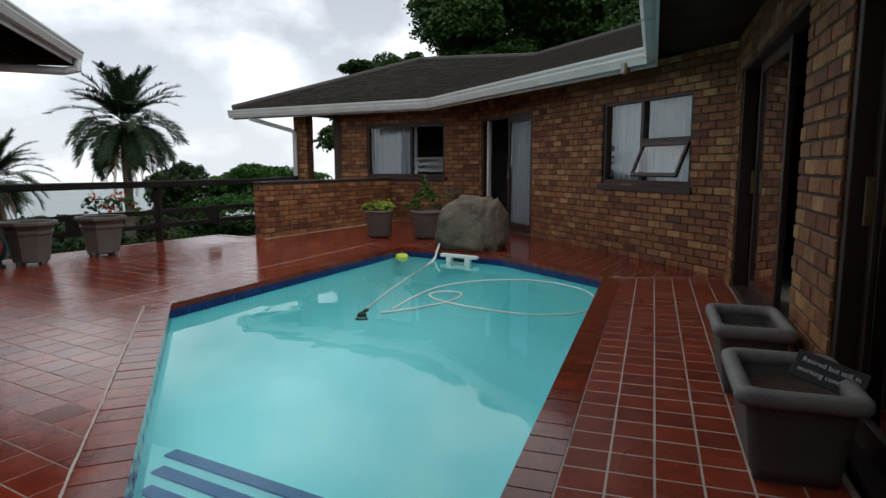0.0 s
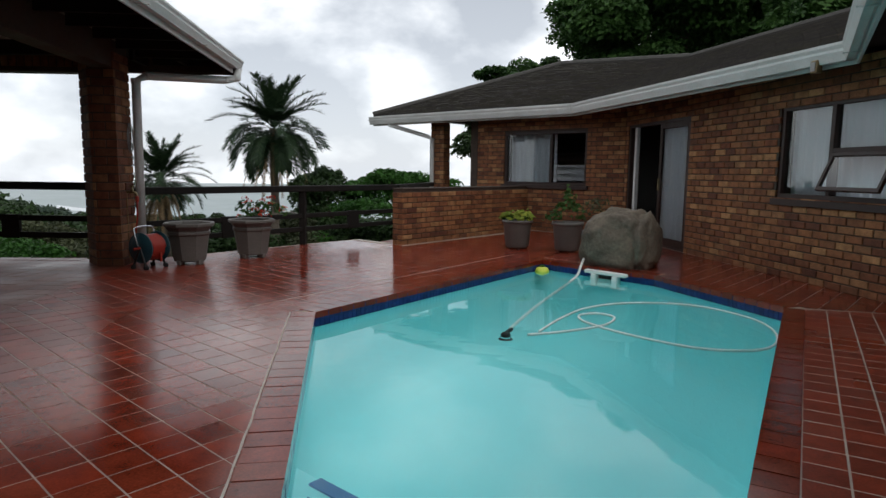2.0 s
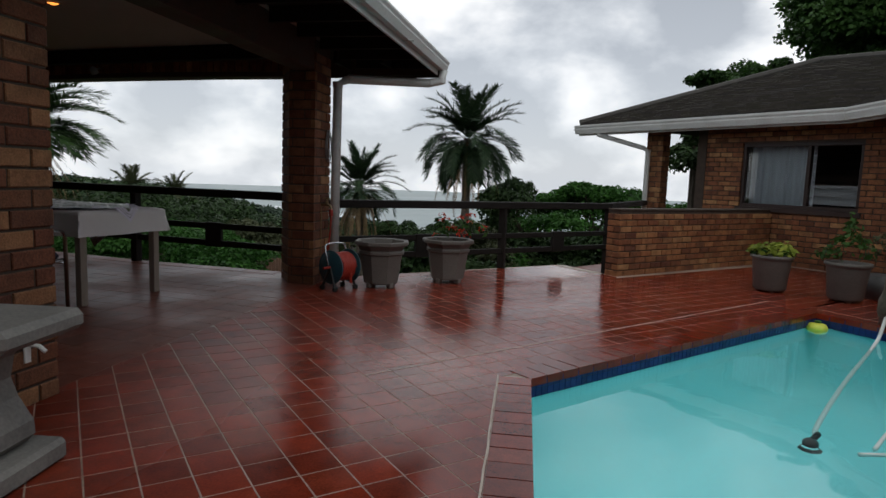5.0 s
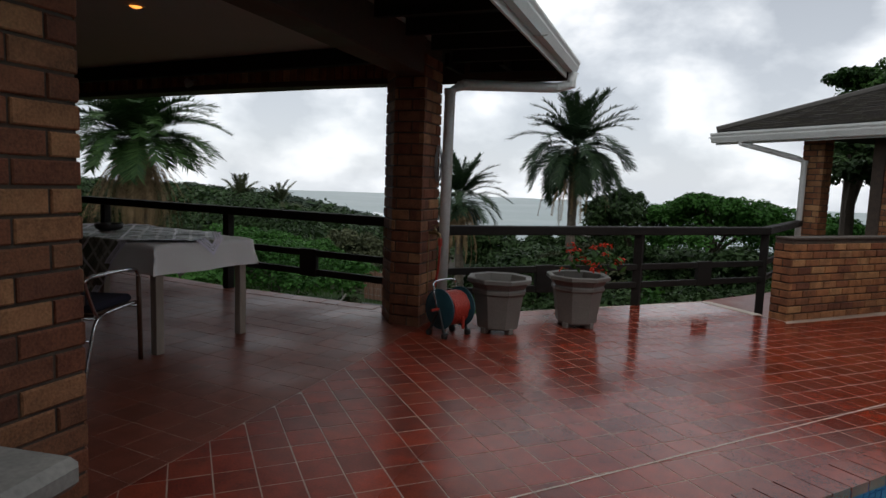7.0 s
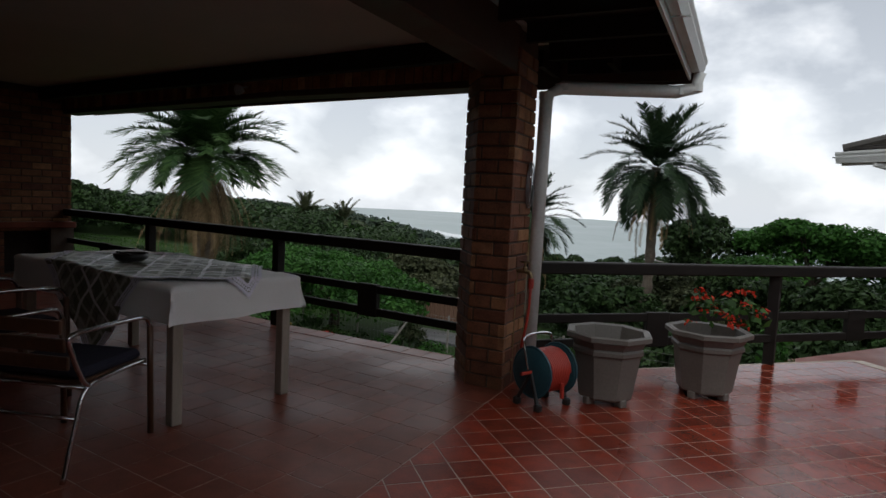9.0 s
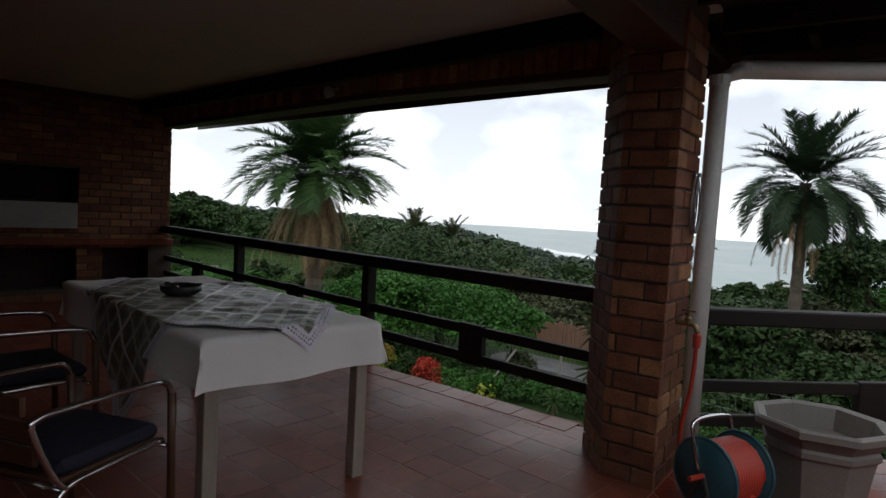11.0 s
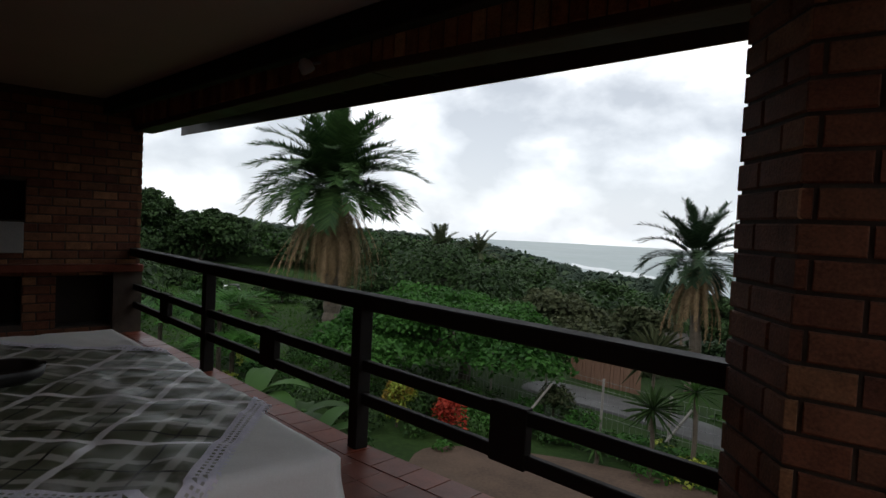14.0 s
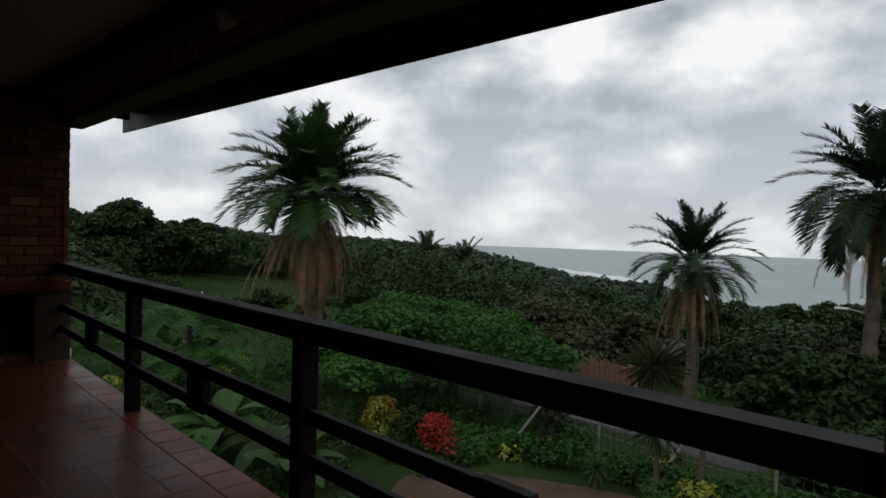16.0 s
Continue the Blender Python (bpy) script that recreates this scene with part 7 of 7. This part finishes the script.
def tile_data(key, material, pitch, joint, thick=0.012):
    if key not in PIECE_MESHES:
        a, c = (pitch - joint) / 2, 0.0016
        lo = [(-a, -a, -thick), (a, -a, -thick), (a, a, -thick), (-a, a, -thick)]
        mid = [(x, y, -c) for x, y, _ in lo]
        b = a - c
        top = [(-b, -b, 0), (b, -b, 0), (b, b, 0), (-b, b, 0)]
        f = [(8, 9, 10, 11)]
        for k in (0, 4):
            f += [(k + i, k + (i + 1) % 4, k + 4 + (i + 1) % 4, k + 4 + i) for i in range(4)]
        me = bpy.data.meshes.new("tile")
        me.from_pydata(lo + mid + top, [], f)
        me.materials.append(material)
        PIECE_MESHES[key] = me
    return PIECE_MESHES[key]


def pave(zones, angle, pitch, joint, material, key, near, limit, origin=(0, 0)):
    """Square tiles over convex zones (counter-clockwise), trimmed at their edges."""
    me = tile_data(key, material, pitch, joint)
    ca, sa = math.cos(radians(angle)), math.sin(radians(angle))
    whole, cut = [], []
    for poly in zones:
        us = [((x - origin[0]) * ca + (y - origin[1]) * sa, -(x - origin[0]) * sa + (y - origin[1]) * ca) for x, y in poly]
        i0, i1 = int(min(u for u, _ in us) / pitch) - 1, int(max(u for u, _ in us) / pitch) + 2
        j0, j1 = int(min(v for _, v in us) / pitch) - 1, int(max(v for _, v in us) / pitch) + 2
        h = (pitch - joint) / 2
        for i in range(i0, i1):
            for j in range(j0, j1):
                cu, cv = (i + 0.5) * pitch, (j + 0.5) * pitch
                sq = [(cu - h, cv - h), (cu + h, cv - h), (cu + h, cv + h), (cu - h, cv + h)]
                for a, b in zip(us, us[1:] + us[:1]):
                    sq = clip(sq, a, b)
                    if len(sq) < 3:
                        break
                if len(sq) < 3:
                    continue
                ar = area(sq)
                back = lambda p: (origin[0] + p[0] * ca - p[1] * sa, origin[1] + p[0] * sa + p[1] * ca)
                if ar > 0.999 * (2 * h) ** 2:
                    whole.append(back((cu, cv)))
                elif ar > 0.0006:
                    cut.append([back(p) for p in sq])
    whole.sort(key=lambda p: (p[0] - near[0]) ** 2 + (p[1] - near[1]) ** 2)
    co = [v.co.copy() for v in me.vertices]
    polys = [tuple(f.vertices) for f in me.polygons]
    verts, faces = [], []
    for n, (x, y) in enumerate(whole):
        mm = pose(x, y, random.uniform(0.0010, 0.0018), random.uniform(-0.32, 0.32), random.uniform(-0.32, 0.32), angle)
        if n < limit:
            ob = new("tile", me)
            ob.parent = floor
            ob.matrix_basis = mm
        else:
            k = len(verts)
            verts += [mm @ c for c in co]
            faces += [tuple(k + q for q in f) for f in polys]
    for poly in cut:
        k, n = len(verts), len(poly)
        verts += [(x, y, 0.0013) for x, y in poly] + [(x, y, -0.012) for x, y in poly]
        faces += [tuple(range(k, k + n))] + [(k + n + i, k + n + (i + 1) % n, k + (i + 1) % n, k + i) for i in range(n)]
    raw("tiles", verts, faces, material, floor, "stuff")


DECK = [[(-2.36, -2.9), (0.5, -2.9), (0.34, 1.5), (0.07, 5.42), (-2.36, 5.42)],
        [(-2.36, 5.42), (0.07, 5.42), (5.40, 11.40), (4.0, 12.95), (-2.36, 6.80)],
        [(-2.36, 6.80), (1.16, 10.204), (1.16, 10.32), (0.38, 11.18), (-2.36, 8.70)],
        [(0.5, -2.9), (0.76, -1.95), (0.9, -0.06), (0.34, 1.5)], [(0.9, -0.06), (1.70, 1.14), (0.42, 1.62), (0.34, 1.5)]]
FAR = [[(2.97, 8.76), (4.33, 7.34), (5.68, 7.34), (5.44, 11.4)], [(4.33, 7.34), (4.80, 5.42), (5.80, 5.05), (5.68, 7.34)]]
SIDE = [[(4.732, 5.367), (0.862, -0.033), (0.75, -1.95), (5.79, 5.04)]]
COVERED = [[(-5.2, -2.9), (-2.366, -2.9), (-2.366, 8.70), (-3.1, 8.76), (-5.2, 8.88)], [(-11.4, -2.9), (-5.2, -2.9), (-5.2, 8.88), (-10.0, 9.66), (-11.4, 2.2)]]
pave(DECK + FAR, 42.7, 0.198, 0.0065, TILE, "deck_tile", (-0.9, 5.6), 300, (-2.03, 6.55))
side_bed = bmesh.new()
side_bed.faces.new([side_bed.verts.new((x, y, 0.0004)) for x, y in SIDE[0]])
part("grout_bed", side_bed, GROUT, floor, "pale grout of the walkway")
pave(SIDE, math.degrees(math.atan2(U[1], U[0])), 0.177, 0.0085, TILE_SIDE, "side_tile", (3.2, 3.0), 260, (4.732, 5.367))
pave(COVERED, -7.0, 0.236, 0.003, TILE_DRY, "covered_tile", (-4.5, 8.0), 300, (-5.1, 8.78))


def edge_tiles():
    """A row of larger nosing tiles along the open edge of the veranda."""
    me = None
    line = [(-3.12, 8.80), (-5.2, 8.92), (-6.6, 9.14), (-10.0, 9.68)]
    for p, q in zip(line, line[1:]):
        m, ln = along(p, q)
        k = max(1, round(ln / 0.24))
        for j in range(k):
            if me is None:
                ob = part("edge_tile", boxes((0.015, 0.985, -0.03, 0.19, -0.03, 0.005), bevel=0.002), TILE_DRY, floor)
                me = ob.data
            else:
                ob = new("edge_tile", me)
                ob.parent = floor
            ob.matrix_basis = m @ pose(j * ln / k, 0, random.uniform(-0.001, 0.001)) @ Matrix.Diagonal((ln / k, 1, 1, 1))


edge_tiles()


def pool_coping():
    me = None
    for i in range(len(POOL)):
        p, q = POOL[i], POOL[(i + 1) % len(POOL)]
        m, ln = along(p, q)
        k = max(1, round(ln / 0.155))
        w = ln / k
        for j in range(k):
            if me is None:
                bm = boxes((0.03, 0.97, -0.97, 0.06, -0.05, 0.006), bevel=0.0)
                ob = part("coping_tile", bm, TILE, pool)
                me = ob.data
            else:
                ob = new("coping_tile", me)
                ob.parent = pool
            ob.matrix_basis = m @ pose(j * w, 0, random.uniform(-0.001, 0.002)) @ Matrix.Diagonal((w, 0.168 if i == 1 else 0.2, 1, 1))

    # pale cracked joint along the outer edge of the coping
    for i in (3, 5):
        m, ln = along(POOL[i], POOL[(i + 1) % len(POOL)])
        pts = [m @ Vector((s, -0.205 + 0.007 * noise.noise(Vector((s * 4, i, 0))), 0.0075)) for s in np.arange(-0.02, ln + 0.15, 0.08)]
        ribbon("edge_joint", pts, 0.0065, GROUT, pool, "pale joint round the coping")
    # pale movement joint that crosses the paving beside the pool
    m, ln = along(POOL[5], POOL[4])
    pts = [m @ Vector((q, 0.60 + 0.008 * noise.noise(Vector((q * 5, 2, 0))), 0.004)) for q in np.arange(-0.9, ln + 0.3, 0.07)]
    ribbon("movement_joint", pts, 0.007, GROUT, pool, "pale cracked joint across the paving")


pool_coping()


def lintel():
    """Bricks on end along the inner face of the front beam."""
    for owner, p, q in ((lintel_1, FRONT[0], FRONT[1]), (lintel_2, FRONT[1], FRONT[2])):
        m, ln = along(p, q)
        for j in range(int(ln / 0.1)):
            ob = new("brick", brick_data())
            ob.parent = owner
            ob.matrix_basis = m @ pose(j * 0.1 + 0.094, 0.135, 2.50) @ pose(0, 0, 0, 0, -90, 0) @ Matrix.Diagonal((0.26, 1, 1, 1))


lintel()
